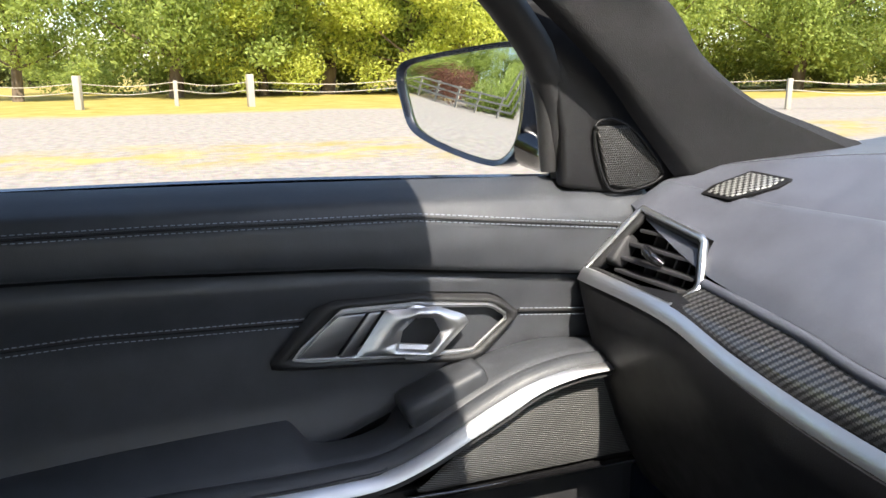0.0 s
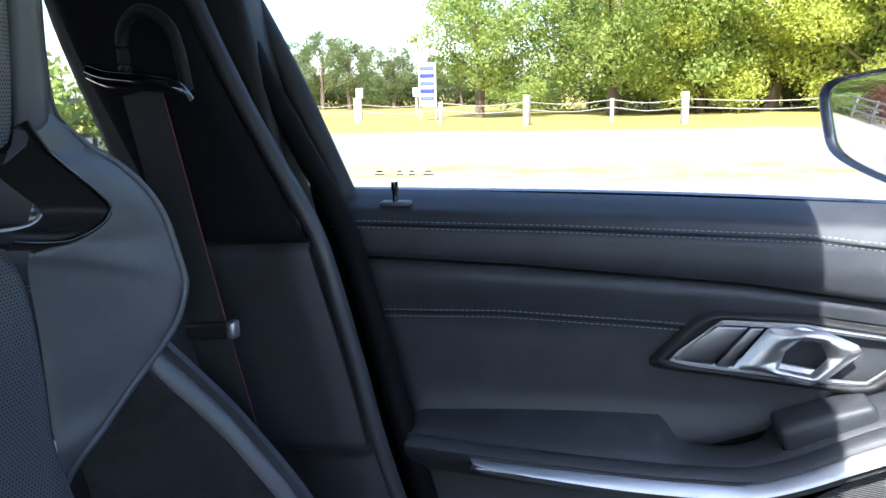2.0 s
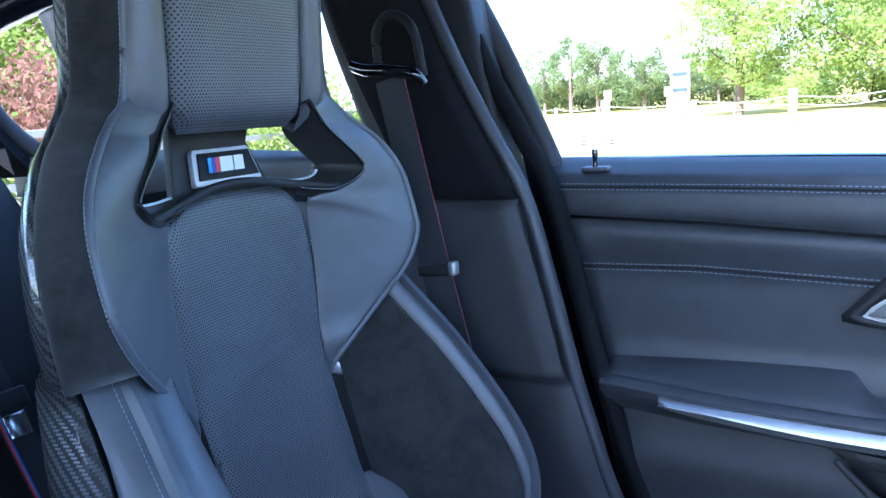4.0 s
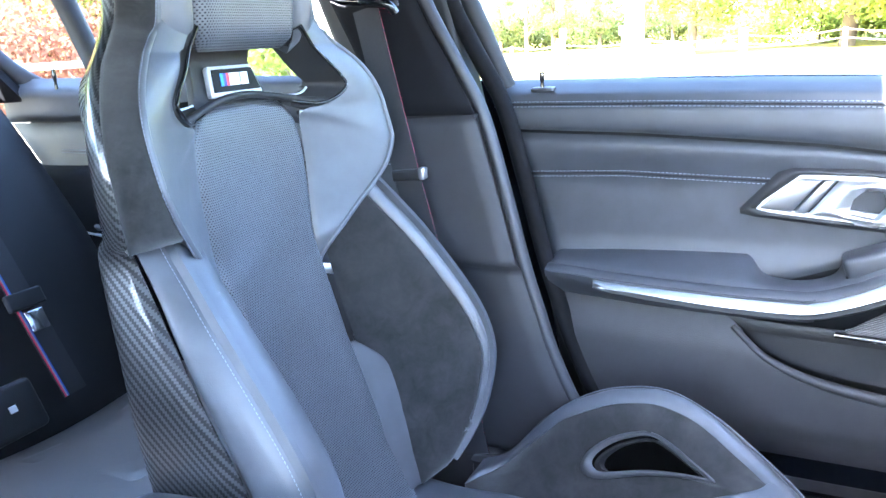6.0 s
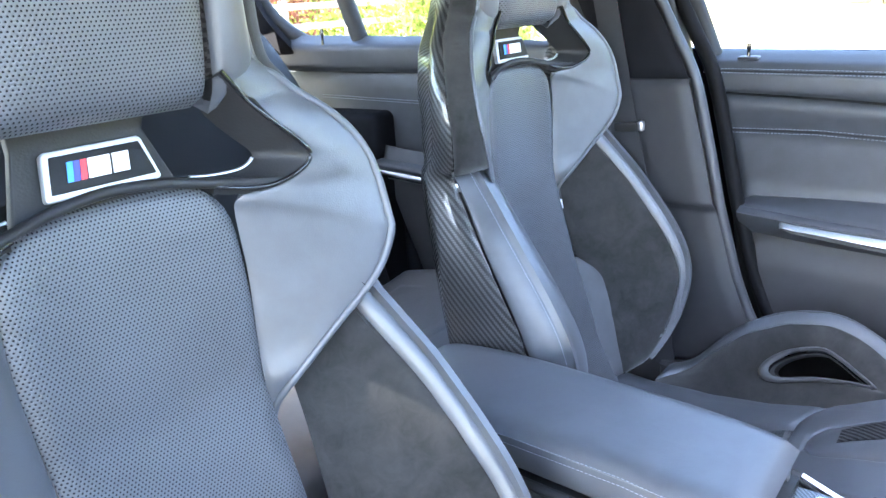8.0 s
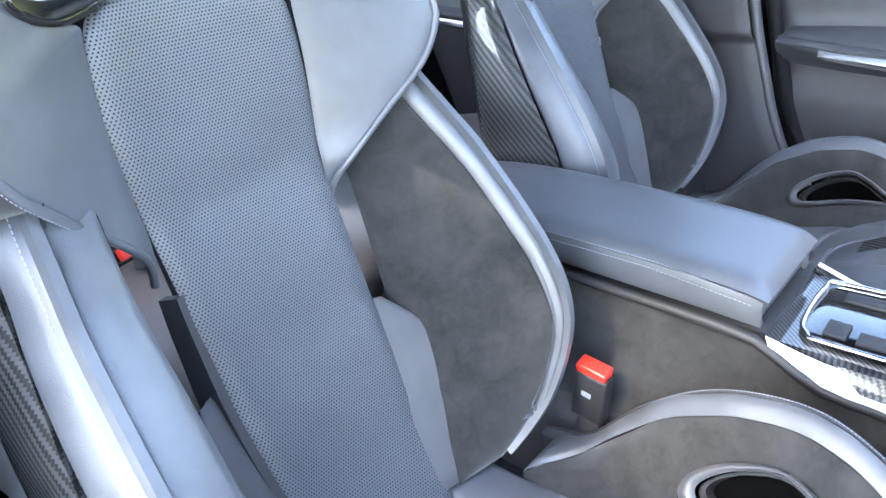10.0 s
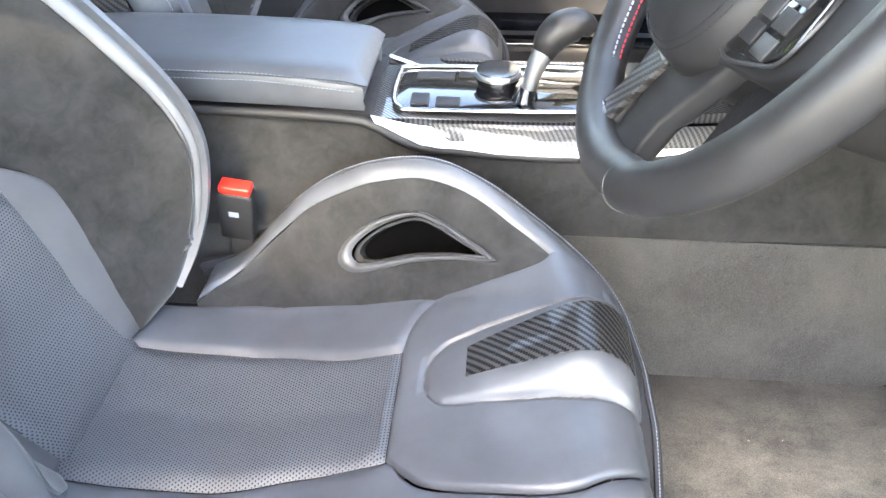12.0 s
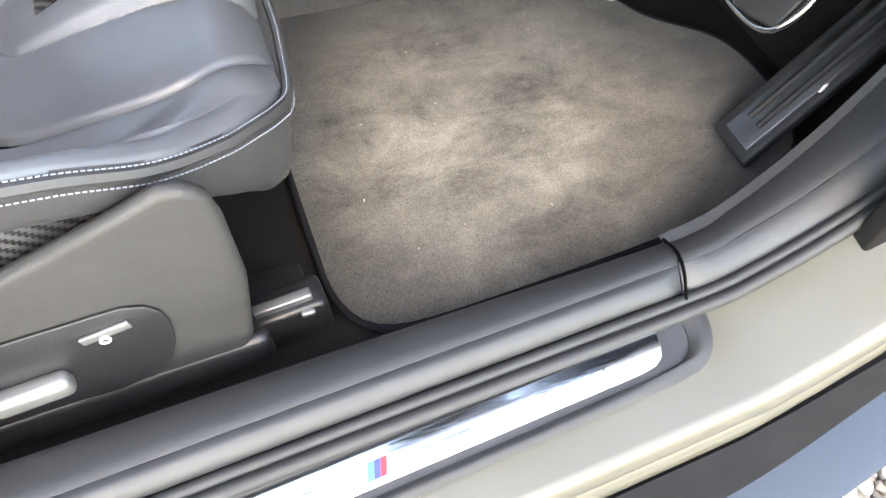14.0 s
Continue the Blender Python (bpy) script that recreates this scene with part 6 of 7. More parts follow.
for s, y in ((-1, -0.062), (1, 0.085)):
    ruled("armrest_side", [(-0.26, y + s * 0.004, 0.630), (-0.1, y + s * 0.006, 0.650), (0.1, y + s * 0.006, 0.648), (0.222, y + s * 0.003, 0.634)], [(-0.26, y, 0.600), (-0.1, y + s * 0.002, 0.612), (0.1, y + s * 0.002, 0.608), (0.222, y, 0.602)], 40, 8, lambda x, yy, z, l: (x, yy + s * (l + 0.003), z), M_LEATHER, con, 0.004, 0, 0.01, "smooth black leather")
    for k, out_ in ((0.6535, 0.0122), (0.6445, 0.0128)):
        stitches("arm_stitch", [(x, y + s * out_, k + tape(x, [-0.26, -0.1, 0.1, 0.22], [-0.02, 0, -0.002, -0.014])) for x in np.linspace(-0.25, 0.215, 30)], con, 0.0030, 0.002, 0.0005, normal=(0, s, 0))
obj("armrest_front", [(0.226, -0.062, 0.636), (0.226, 0.085, 0.636), (0.217, 0.083, 0.602), (0.217, -0.060, 0.602), (0.16, -0.062, 0.636), (0.16, 0.085, 0.636), (0.16, 0.083, 0.602), (0.16, -0.06, 0.602)], [(0, 1, 2, 3), (4, 7, 6, 5), (0, 4, 5, 1), (3, 2, 6, 7), (0, 3, 7, 4), (1, 5, 6, 2)], M_LEATHER, con, bevel=0.006)
for s, y in ((-1, -0.075), (1, 0.098)):
    up = [(-0.30, 0.596), (-0.1, 0.604), (0.1, 0.601), (0.205, 0.596), (0.235, 0.588), (0.288, 0.560), (0.34, 0.556), (0.45, 0.552), (0.60, 0.560), (0.78, 0.60), (1.15, 0.66)]
    dn = [(-0.30, 0.45), (-0.1, 0.45), (0.1, 0.45), (0.2, 0.452), (0.235, 0.455), (0.288, 0.455), (0.34, 0.456), (0.45, 0.457), (0.60, 0.46), (0.78, 0.465), (1.15, 0.465)]
    ruled("console_side", up, dn, 50, 10, lambda x, z, l: (x, y + s * l + s * 0.036 * soft((0.56 - z) / 0.1), z), M_SUEDE, con, 0.004, 0, 0.012, "dark suede console side")
    tube("console_edge", [(x, y + s * 0.006, z + 0.003) for x, z in up], 0.006, M_PLASTIC, con, 8, 60)
    ruled("aluminium_side", [(0.232, y + s * 0.004, 0.604), (0.30, y - s * 0.002, 0.588), (0.45, y, 0.585), (0.62, y, 0.59), (0.80, y, 0.615)], [(0.240, y + s * 0.010, 0.590), (0.292, y + s * 0.008, 0.566), (0.45, y + s * 0.012, 0.560), (0.62, y + s * 0.01, 0.566), (0.80, y + s * 0.008, 0.600)], 30, 6, lambda x, yy, z, l: (x, yy, z + l), M_ALU, con, 0.003, 0, 0.005, "pale aluminium side strip")
    ruled("carbon_side", [(0.30, y - s * 0.0, 0.592), (0.45, y - s * 0.004, 0.592), (0.62, y - s * 0.004, 0.597), (0.80, y - s * 0.004, 0.622)], [(0.325, y + s * 0.007, 0.573), (0.45, y + s * 0.010, 0.571), (0.62, y + s * 0.009, 0.576), (0.80, y + s * 0.009, 0.606)], 20, 6, lambda x, yy, z, l: (x, yy + s * 0.009, z + l + 0.006), M_CARBON_TOP, con, 0.003, 0, 0.004, "carbon fibre strip")
obj("console_body", [(x, y, z) for x in (-0.30, 0.23) for y, z in ((-0.072, 0.45), (0.095, 0.45), (0.095, 0.602), (-0.072, 0.602))] , [(0, 1, 5, 4), (1, 2, 6, 5), (2, 3, 7, 6), (3, 0, 4, 7), (0, 3, 2, 1), (4, 5, 6, 7)], M_PLASTIC, con)
CT = lambda a, b, h: (a, b, 0.594 + 0.10 * max(0.0, a - 0.45) + h)
for a0, a1 in ((0.225, 0.45), (0.45, 0.80)):
    prism("console_top", [(a0, -0.066), (a0, 0.089), (a1, 0.089), (a1, -0.066)], 0.012, lambda a, b, h: (a, b, CT(a, b, h)[2] - 0.012), M_CARBON_TOP, con, 0, "carbon fibre console top")
panel_o = [(0.262, -0.045), (0.252, -0.02), (0.252, 0.055), (0.272, 0.074), (0.48, 0.074), (0.505, 0.05), (0.505, -0.03), (0.485, -0.052), (0.285, -0.052)]
prism("gloss_panel", panel_o, 0.003, lambda a, b, h: CT(a, b, h + 0.001), M_GLOSS, con, 0.001, "gloss black control panel")
tube("panel_rim", [CT(a, b, 0.005) for a, b in panel_o], 0.0028, M_CHROME, con, 8, 80, closed=True, label="chrome rim")
for x, y, w, d in ((0.285, -0.025, 0.022, 0.03), (0.32, -0.03, 0.03, 0.022), (0.30, 0.045, 0.05, 0.02), (0.45, -0.035, 0.05, 0.018), (0.345, 0.05, 0.03, 0.016)):
    block("control_key", (w, d, 0.004), CT(x, y, 0.006), M_PLASTIC, con, 0.0012, (0, 0, 0), "dark control key")
KC = lambda h: CT(0.380, 0.022, h)
tube("controller_base", [KC(0.003), KC(0.008), KC(0.013)], [0.025, 0.024, 0.023], M_GLOSS, con, 28, 6, up=(1, 0, 0))
tube("controller_knob", [KC(0.011), KC(0.014), KC(0.018), KC(0.021)], [0.0265, 0.0275, 0.0275, 0.027], M_GLOSS, con, 36, 10, up=(1, 0, 0), label="gloss black rotary controller")
tube("controller_ring", [KC(0.0195), KC(0.023), KC(0.0265)], [0.0295, 0.0295, 0.0285], M_SATIN, con, 36, 6, up=(1, 0, 0), label="satin ring")
tube("controller_cap", [KC(0.0265), KC(0.0280)], [0.0275, 0.0268], M_GLOSS, con, 32, 4, up=(1, 0, 0))
# gear selector
gs = empty("gear_selector", "satin and leather gear selector leaning forward", "gear lever")
tube("selector_boot", [(0.415, -0.018, 0.598), (0.416, -0.018, 0.606), (0.418, -0.018, 0.616)], [0.018, 0.014, 0.010], M_GLOSS, gs, 16, 8, up=(1, 0, 0))
tube("selector_stem", [(0.416, -0.018, 0.605), (0.424, -0.018, 0.640), (0.436, -0.016, 0.668)], [0.009, 0.011, 0.014], M_SATIN, gs, 16, 16, up=(0, 1, 0), label="satin silver stem")
tube("selector_head", [(0.432, -0.016, 0.655), (0.440, -0.014, 0.676), (0.455, -0.012, 0.690), (0.476, -0.012, 0.694), (0.488, -0.012, 0.688)], [0.012, 0.019, 0.021, 0.019, 0.010], M_WHEEL, gs, 16, 24, up=(0, 1, 0), label="leather topped grip")
# seat belt buckle
for (x, y) in ((0.065, -0.135), (-0.07, 0.155)):
    bk_ = empty("belt_buckle", "black seat belt buckle with red release button", "buckle", "belt buckles")
    s = 1 if y < 0 else -1
    block("buckle_body", (0.042, 0.022, 0.075), (x + 0.004, y, 0.495), M_PLASTIC, bk_, 0.004, (8 * s, 8, 0))
    block("release_button", (0.038, 0.020, 0.012), (x + 0.010, y + 0.006 * -s, 0.536), M_RELEASE, bk_, 0.003, (8 * s, 8, 0), "red release button")
    block("buckle_mark", (0.012, 0.0008, 0.008), (x + 0.003, y - 0.0118 * 1, 0.500), M_THREAD, bk_, 0, (8 * s, 8, 0))
    block("buckle_strap", (0.030, 0.010, 0.14), (x - 0.005, y, 0.40), M_PLASTIC, bk_, 0.003, (0, 8, 0))

rbk2 = empty("belt_buckle", "black rear belt buckle with red release button on the bench", "buckle", "belt buckles")
block("buckle_body", (0.055, 0.032, 0.022), (-0.705, -0.287, 0.528), M_PLASTIC, rbk2, 0.004, (0, -25, 10))
block("release_button", (0.016, 0.030, 0.020), (-0.670, -0.292, 0.545), M_RELEASE, rbk2, 0.003, (0, -25, 10), "red release button")

# ---------- steering wheel ----------
sw_ = empty("steering_wheel", "black leather steering wheel with silver and carbon spokes", "steering wheel")
WC = np.array([0.536, -0.399, 0.903])
TILT = radians(30)
WU = np.array([math.sin(TILT), 0, math.cos(TILT)])
WR = np.array([0.0, -1.0, 0.0])
WN = np.array([-math.cos(TILT), 0, math.sin(TILT)])


def wheel_at(a, b, h=0.0):
    """a to the driver's right, b up the wheel, h towards the driver."""
    return WC + WR * a + WU * b + WN * h


circ = [wheel_at(0.172 * math.cos(t), 0.172 * math.sin(t) * (1.0 if math.sin(t) > -0.9 else 0.98)) for t in np.linspace(0, 2 * math.pi, 72, endpoint=False)]
tube("rim", circ, 0.0160, M_WHEEL, sw_, 18, 144, closed=True, up=tuple(WN), label="thick leather rim")
for t0, t1 in ((-2.55, -1.95), (-1.2, -0.6), (0.6, 1.2), (1.95, 2.55), (2.7, 3.6), (-0.45, 0.45)):
    arc = [wheel_at(0.1563 * math.cos(t), 0.1563 * math.sin(t), 0.003) for t in np.linspace(t0, t1, 40)]
    stitches("rim_stitch", arc, sw_, 0.003, 0.0022, 0.0008, normal=tuple(WN))
    arc = [wheel_at(0.1567 * math.cos(t), 0.1567 * math.sin(t), -0.003) for t in np.linspace(t0, t1, 40)]
    stitches("rim_stitch", arc, sw_, 0.003, 0.0022, 0.0009, M_REDSTITCH, normal=tuple(WN))
for t in (-2.05, -1.09, 2.64, 3.5):
    ring = [wheel_at((0.172 + 0.0163 * math.cos(k)) * math.cos(t), (0.172 + 0.0163 * math.cos(k)) * math.sin(t), 0.0163 * math.sin(k)) for k in np.linspace(0, 2 * math.pi, 20, endpoint=False)]
    tube("rim_seam", ring, 0.0004, M_WHEELTRIM, sw_, 6, 40, closed=True)
hub = [(-0.078, 0.045), (-0.06, 0.062), (0.0, 0.068), (0.06, 0.062), (0.078, 0.045), (0.076, -0.02), (0.050, -0.056), (0.018, -0.066), (-0.018, -0.066), (-0.050, -0.056), (-0.076, -0.02)]
hs = smooth_line(hub, 49, True)[:-1]


def hub_at(a, b, h=0.0):
    """The hub sits a little below the middle of the rim and behind its plane."""
    return wheel_at(a, b - 0.030, h - 0.018)


vv, ff = [], []
for k, h in ((0.98, -0.03), (1.0, 0.008), (0.985, 0.022), (0.93, 0.034), (0.8, 0.042), (0.4, 0.047)):
    vv += [hub_at(a * k, b * k, h) for a, b in hs]
for i in range(5):
    for j in range(48):
        ff.append((i * 48 + j, i * 48 + (j + 1) % 48, (i + 1) * 48 + (j + 1) % 48, (i + 1) * 48 + j))
ff.append(tuple(5 * 48 + j for j in range(48)))
obj("airbag_cover", vv, ff, M_HUB, sw_, True, "padded leather airbag cover")
tube("emblem_ring", [hub_at(0.022 * math.cos(t), 0.022 * math.sin(t), 0.048) for t in np.linspace(0, 2 * math.pi, 24, endpoint=False)], 0.0022, M_CHROME, sw_, 8, 48, closed=True, label="round chrome emblem ring")
for k, h in ((0.90, 0.0375), (0.85, 0.0402)):
    stitches("hub_stitch", [hub_at(a * k, b * k, h) for a, b in np.vstack([hs, hs[:1]])], sw_, 0.0022, 0.0014, 0.0004, M_PLASTIC, normal=tuple(WN))
tube("hub_joint", [hub_at(a * 0.997, b * 0.997, 0.012) for a, b in hs], 0.0014, M_DARK, sw_, 6, 96, closed=True)
for s in (-1, 1):
    spoke = [(s * 0.06, 0.045), (s * 0.115, 0.046), (s * 0.160, 0.044), (s * 0.162, 0.004), (s * 0.115, -0.026), (s * 0.06, -0.040)]
    prism("spoke", spoke, 0.018, lambda a, b, h: tuple(hub_at(a, b, h + 0.004)), M_HUB, sw_, 0.004, "dark spoke")
    keysp = [(s * 0.070, 0.030), (s * 0.122, 0.032), (s * 0.128, -0.006), (s * 0.112, -0.020), (s * 0.066, -0.030)]
    prism("spoke_keys", keysp, 0.004, lambda a, b, h: tuple(hub_at(a, b, 0.022 + h)), M_GLOSS, sw_, 0.002, "gloss black key pad")
    tube("key_rim", [hub_at(a, b, 0.025) for a, b in keysp], 0.0012, M_WHEELTRIM, sw_, 6, 40, closed=True)
    for i in range(2):
        for j in range(3):
            prism("spoke_key", [(s * (0.076 + 0.021 * i), -0.020 + 0.015 * j), (s * (0.093 + 0.021 * i), -0.018 + 0.015 * j), (s * (0.093 + 0.021 * i), -0.006 + 0.015 * j), (s * (0.076 + 0.021 * i), -0.008 + 0.015 * j)], 0.0015, lambda a, b, h: tuple(hub_at(a, b, 0.0255 + h)), M_WHEELTRIM if (i + j) % 2 else M_PLASTIC, sw_, 0.0006)
    inner = 0.052 if s > 0 else 0.034
    low_sp = [(s * 0.004, -0.045), (s * 0.080, -0.050), (s * inner * 1.3, -0.085), (s * inner, -0.120), (s * inner * 1.05, -0.156), (s * 0.004, -0.164)]
    prism("lower_spoke", low_sp, 0.016, lambda a, b, h: tuple(wheel_at(a, b, h - 0.016)), M_HUB, sw_, 0.004, "dark leather lower spoke")
    prism("spoke_web", [(s * inner, -0.06), (s * 0.125, -0.055), (s * 0.105, -0.095), (s * (inner + 0.012), -0.150)], 0.006, lambda a, b, h: tuple(wheel_at(a, b, h - 0.034)), M_PLASTIC, sw_, 0.002, "recessed black plastic web")
cf = [(-0.033, -0.160), (-0.008, -0.160), (0.016, -0.088), (-0.012, -0.088)]
prism("carbon_bar", cf, 0.006, lambda a, b, h: tuple(wheel_at(a, b, h - 0.001)), M_CARBON_FACE, sw_, 0.002, "carbon fibre bar")
for a0 in (-0.031, -0.019):
    prism("spoke_mark", [(a0, -0.152), (a0 + 0.010, -0.152), (a0 + 0.007, -0.160), (a0 - 0.002, -0.160)], 0.0012, lambda a, b, h: tuple(wheel_at(a, b, h + 0.0055)), M_SATIN, sw_, 0)
prism("spoke_mark", [(-0.006, -0.091), (0.014, -0.091), (0.012, -0.097), (-0.008, -0.097)], 0.0012, lambda a, b, h: tuple(wheel_at(a, b, h + 0.0055)), M_SATIN, sw_, 0)
column = empty("steering_column", "dark steering column shroud with stalk", "steering column")
ff, vv = [], []
stations = [(0.572, 0.9), (0.580, 0.97), (0.60, 1.0), (0.64, 1.0), (0.69, 1.0), (0.74, 1.02), (0.80, 1.05)]
for x, k in stations:
    zb, zp = 0.784 - 0.30 * (x - 0.58), 0.856 - 0.38 * (x - 0.584)
    mid_z = 0.5 * (zb + zp)
    half_ = [(0.0, zb - 0.006), (0.030, zb - 0.003), (0.050, zb + 0.006), (0.062, zb + 0.022), (0.072, zp - 0.004), (0.069, zp), (0.073, zp + 0.004), (0.068, zp + 0.022), (0.045, zp + 0.048), (0.0, zp + 0.058)]
    loop = [(-w, z) for w, z in half_] + [(w, z) for w, z in half_[-2:0:-1]]
    vv += [(x, -0.403 + w * k, mid_z + (z - mid_z) * k) for w, z in loop]
m_ = len(loop)
ff = [(i * m_ + j, i * m_ + (j + 1) % m_, (i + 1) * m_ + (j + 1) % m_, (i + 1) * m_ + j) for i in range(len(stations) - 1) for j in range(m_)]
obj("column_shroud", vv, ff + [tuple(range(m_))], M_COLUMN, column, True, "grained plastic shroud")
block("shroud_slot", (0.058, 0.004, 0.020), (0.655, -0.4695, 0.787), M_DARK, column, 0.0015, (14, 18, 0), "dark slot panel")
block("slot_bar", (0.022, 0.004, 0.005), (0.672, -0.4715, 0.777), M_SWITCH, column, 0.001, (14, 18, 0))
tube("stalk_boot", [(0.655, -0.466, 0.822), (0.645, -0.482, 0.832), (0.632, -0.502, 0.846)], [0.019, 0.016, 0.011], M_PLASTIC, column, 14, 10)
tube("stalk", [(0.640, -0.490, 0.838), (0.618, -0.528, 0.864), (0.604, -0.552, 0.880)], [0.010, 0.012, 0.015], M_PLASTIC, column, 14, 14, label="black stalk")
# Sunlight on the stalk's end is painted by this paler satin cap.
tube("stalk_end", [(0.605, -0.550, 0.879), (0.598, -0.562, 0.887), (0.590, -0.575, 0.896)], [0.0155, 0.017, 0.013], M_SWITCH, column, 14, 8, label="satin stalk end, pale for the sun on it")

# ---------- driver side lower dash ----------
ld = empty("lower_dash", "dark plastic lower dash panel with light switches and cubby", "dash panel")
ruled("knee_panel", [(0.650, -0.10, 0.83), (0.648, -0.25, 0.83), (0.642, -0.40, 0.83), (0.638, -0.55, 0.842), (0.632, -0.63, 0.853), (0.630, -0.68, 0.862), (0.650, -0.705, 0.866), (0.70, -0.715, 0.868)], [(0.762, -0.10, 0.645), (0.764, -0.25, 0.645), (0.785, -0.40, 0.637), (0.779, -0.50, 0.654), (0.781, -0.60, 0.661), (0.780, -0.665, 0.668), (0.800, -0.690, 0.676), (0.84, -0.700, 0.684)], 40, 16, lambda x, y, z, l: (x - l, y, z), M_KNEE, ld, 0.012, 0, 0.02, "grained dark plastic panel")
ruled("upper_dash", [(0.98, -0.12, 1.02), (0.96, -0.3, 1.02), (0.94, -0.5, 1.01), (0.90, -0.68, 0.99)], [(0.66, -0.10, 0.83), (0.65, -0.3, 0.83), (0.648, -0.5, 0.835), (0.70, -0.71, 0.85)], 30, 14, lambda x, y, z, l: (x - l, y, z + l), M_WHEEL, ld, 0.03, 0, 0.02, "black leather dash")
knee_x = lambda y, z: 0.7265 + (0.72 - z) * 0.78 - 0.08 * (y + 0.40)
panel_y = [(-0.605, 0.814), (-0.599, 0.802), (-0.602, 0.792), (-0.63, 0.785), (-0.652, 0.778), (-0.664, 0.780), (-0.680, 0.803), (-0.684, 0.818), (-0.680, 0.830), (-0.662, 0.839)]
KN = lambda off: (lambda a, b, h: (knee_x(a, b) - off - h, a, b))
prism("light_switch_panel", panel_y, 0.006, KN(0.020), M_SHADEBLACK, ld, 0.002, "black light switch panel")
tube("panel_rim", [KN(0.022)(a, b, 0) for a, b in panel_y], 0.003, M_KNEE, ld, 8, 50, closed=True)
prism("light_display", [(-0.637, 0.827), (-0.630, 0.811), (-0.643, 0.811), (-0.657, 0.829)], 0.001, KN(0.0262), M_SWITCH, ld, 0, "grey display with yellow mark")
prism("display_mark", [(-0.642, 0.820), (-0.641, 0.817), (-0.646, 0.816), (-0.648, 0.820)], 0.0006, KN(0.0274), M_YELLOW, ld, 0)
for y, z in ((-0.625, 0.820), (-0.609, 0.805), (-0.618, 0.803), (-0.628, 0.801), (-0.638, 0.799), (-0.652, 0.815), (-0.650, 0.795), (-0.679, 0.815), (-0.664, 0.811), (-0.669, 0.807)):
    block("light_key", (0.0018, 0.0022, 0.003), KN(0.0265)(y, z, 0), M_SWITCH, ld, 0.001, (0, -38, 0))
# Flat near-black plate on the panel paints the shaded cubby opening.
prism("cubby", [(-0.440, 0.729), (-0.452, 0.745), (-0.560, 0.80), (-0.540, 0.765), (-0.525, 0.742), (-0.509, 0.733)], 0.004, KN(0.022), M_DARK, ld, 0.001, "near-black plate for the shaded cubby opening")
tube("cubby_lip", [KN(0.024)(y, z, 0) for y, z in ((-0.425, 0.722), (-0.47, 0.726), (-0.509, 0.731), (-0.527, 0.742), (-0.543, 0.766), (-0.562, 0.80))], 0.004, M_KNEE, ld, 8, 30)
block("dash_end", (0.22, 0.02, 0.24), (0.87, -0.69, 0.88), M_TRIM, ld, 0.008)

# ---------- pedals ----------
pd = empty("footrest", "ribbed black footrest beside the tunnel", "footrest")
RAMP = lambda x, y, h=0.0: (x - 0.7 * h, y + 0.50 * (x - 0.99), 0.277 + 0.95 * (x - 0.99) + 0.7 * h)
for k in range(4):
    tube("footrest_rib", [RAMP(0.985, -0.180 - 0.016 * k), RAMP(1.06, -0.180 - 0.016 * k), RAMP(1.15, -0.180 - 0.016 * k)], 0.0055, M_RUBBER, pd, 8, 12)
obj("footrest_plate", [RAMP(0.98, -0.170, -0.006), RAMP(1.16, -0.170, -0.006), RAMP(1.16, -0.242, -0.006), RAMP(0.98, -0.242, -0.006), (1.17, -0.085, 0.272), (1.17, -0.157, 0.272)], [(0, 1, 2, 3), (0, 4, 1), (3, 2, 5), (1, 4, 5, 2), (0, 3, 5, 4)], M_PLASTIC, pd, False)
tube("footrest_edge", [RAMP(0.978, -0.246), RAMP(1.03, -0.243), RAMP(1.15, -0.240)], [0.008, 0.006, 0.003], M_SATIN, pd, 8, 16, label="bright satin silver edge")
br = empty("brake_pedal", "black rubber brake pedal with steel rim", "pedal")
PB = lambda a, b, h: (1.02 + 0.5 * b - 0.85 * h, -0.445 - a, 0.445 + 0.85 * b + 0.5 * h)
bo_ = [(-0.045, 0.032), (-0.05, 0.0), (-0.042, -0.03), (0.0, -0.042), (0.05, -0.03), (0.05, 0.03)]
prism("pedal_plate", bo_, 0.010, PB, M_RUBBER, br, 0.003)
tube("pedal_rim", [PB(a, b, 0.010) for a, b in bo_], 0.0035, M_CHROME, br, 8, 60, closed=True, label="steel rim")
tube("pedal_arm", [(1.03, -0.445, 0.45), (1.10, -0.445, 0.50), (1.13, -0.445, 0.62)], 0.010, M_PLASTIC, br, 8, 12)
block("pedal_mark", (0.003, 0.004, 0.016), PB(-0.01, -0.026, 0.011), M_SATIN, br, 0.001, (0, 30, 0))
ac = empty("accelerator_pedal", "tall floor hinged accelerator with aluminium inlay", "pedal")
AC = lambda a, b, h: (0.985 + 0.80 * b - 0.6 * h, -0.53 + 0.16 * b - a, 0.290 + 0.62 * b + 0.78 * h)
prism("pedal_body", [(-0.030, 0.0), (0.030, 0.0), (0.034, 0.24), (-0.024, 0.24)], 0.016, AC, M_RUBBER, ac, 0.005)
prism("pedal_inlay", [(-0.018, 0.012), (0.020, 0.012), (0.026, 0.225), (-0.014, 0.225)], 0.003, lambda a, b, h: AC(a, b, h + 0.0155), M_KEY, ac, 0.001, "brushed aluminium inlay")
for o in (-0.006, 0.009):
    tube("inlay_rib", [AC(o, 0.035, 0.020), AC(o + 0.002, 0.12, 0.020), AC(o + 0.004, 0.21, 0.020)], 0.004, M_RUBBER, ac, 8, 14)

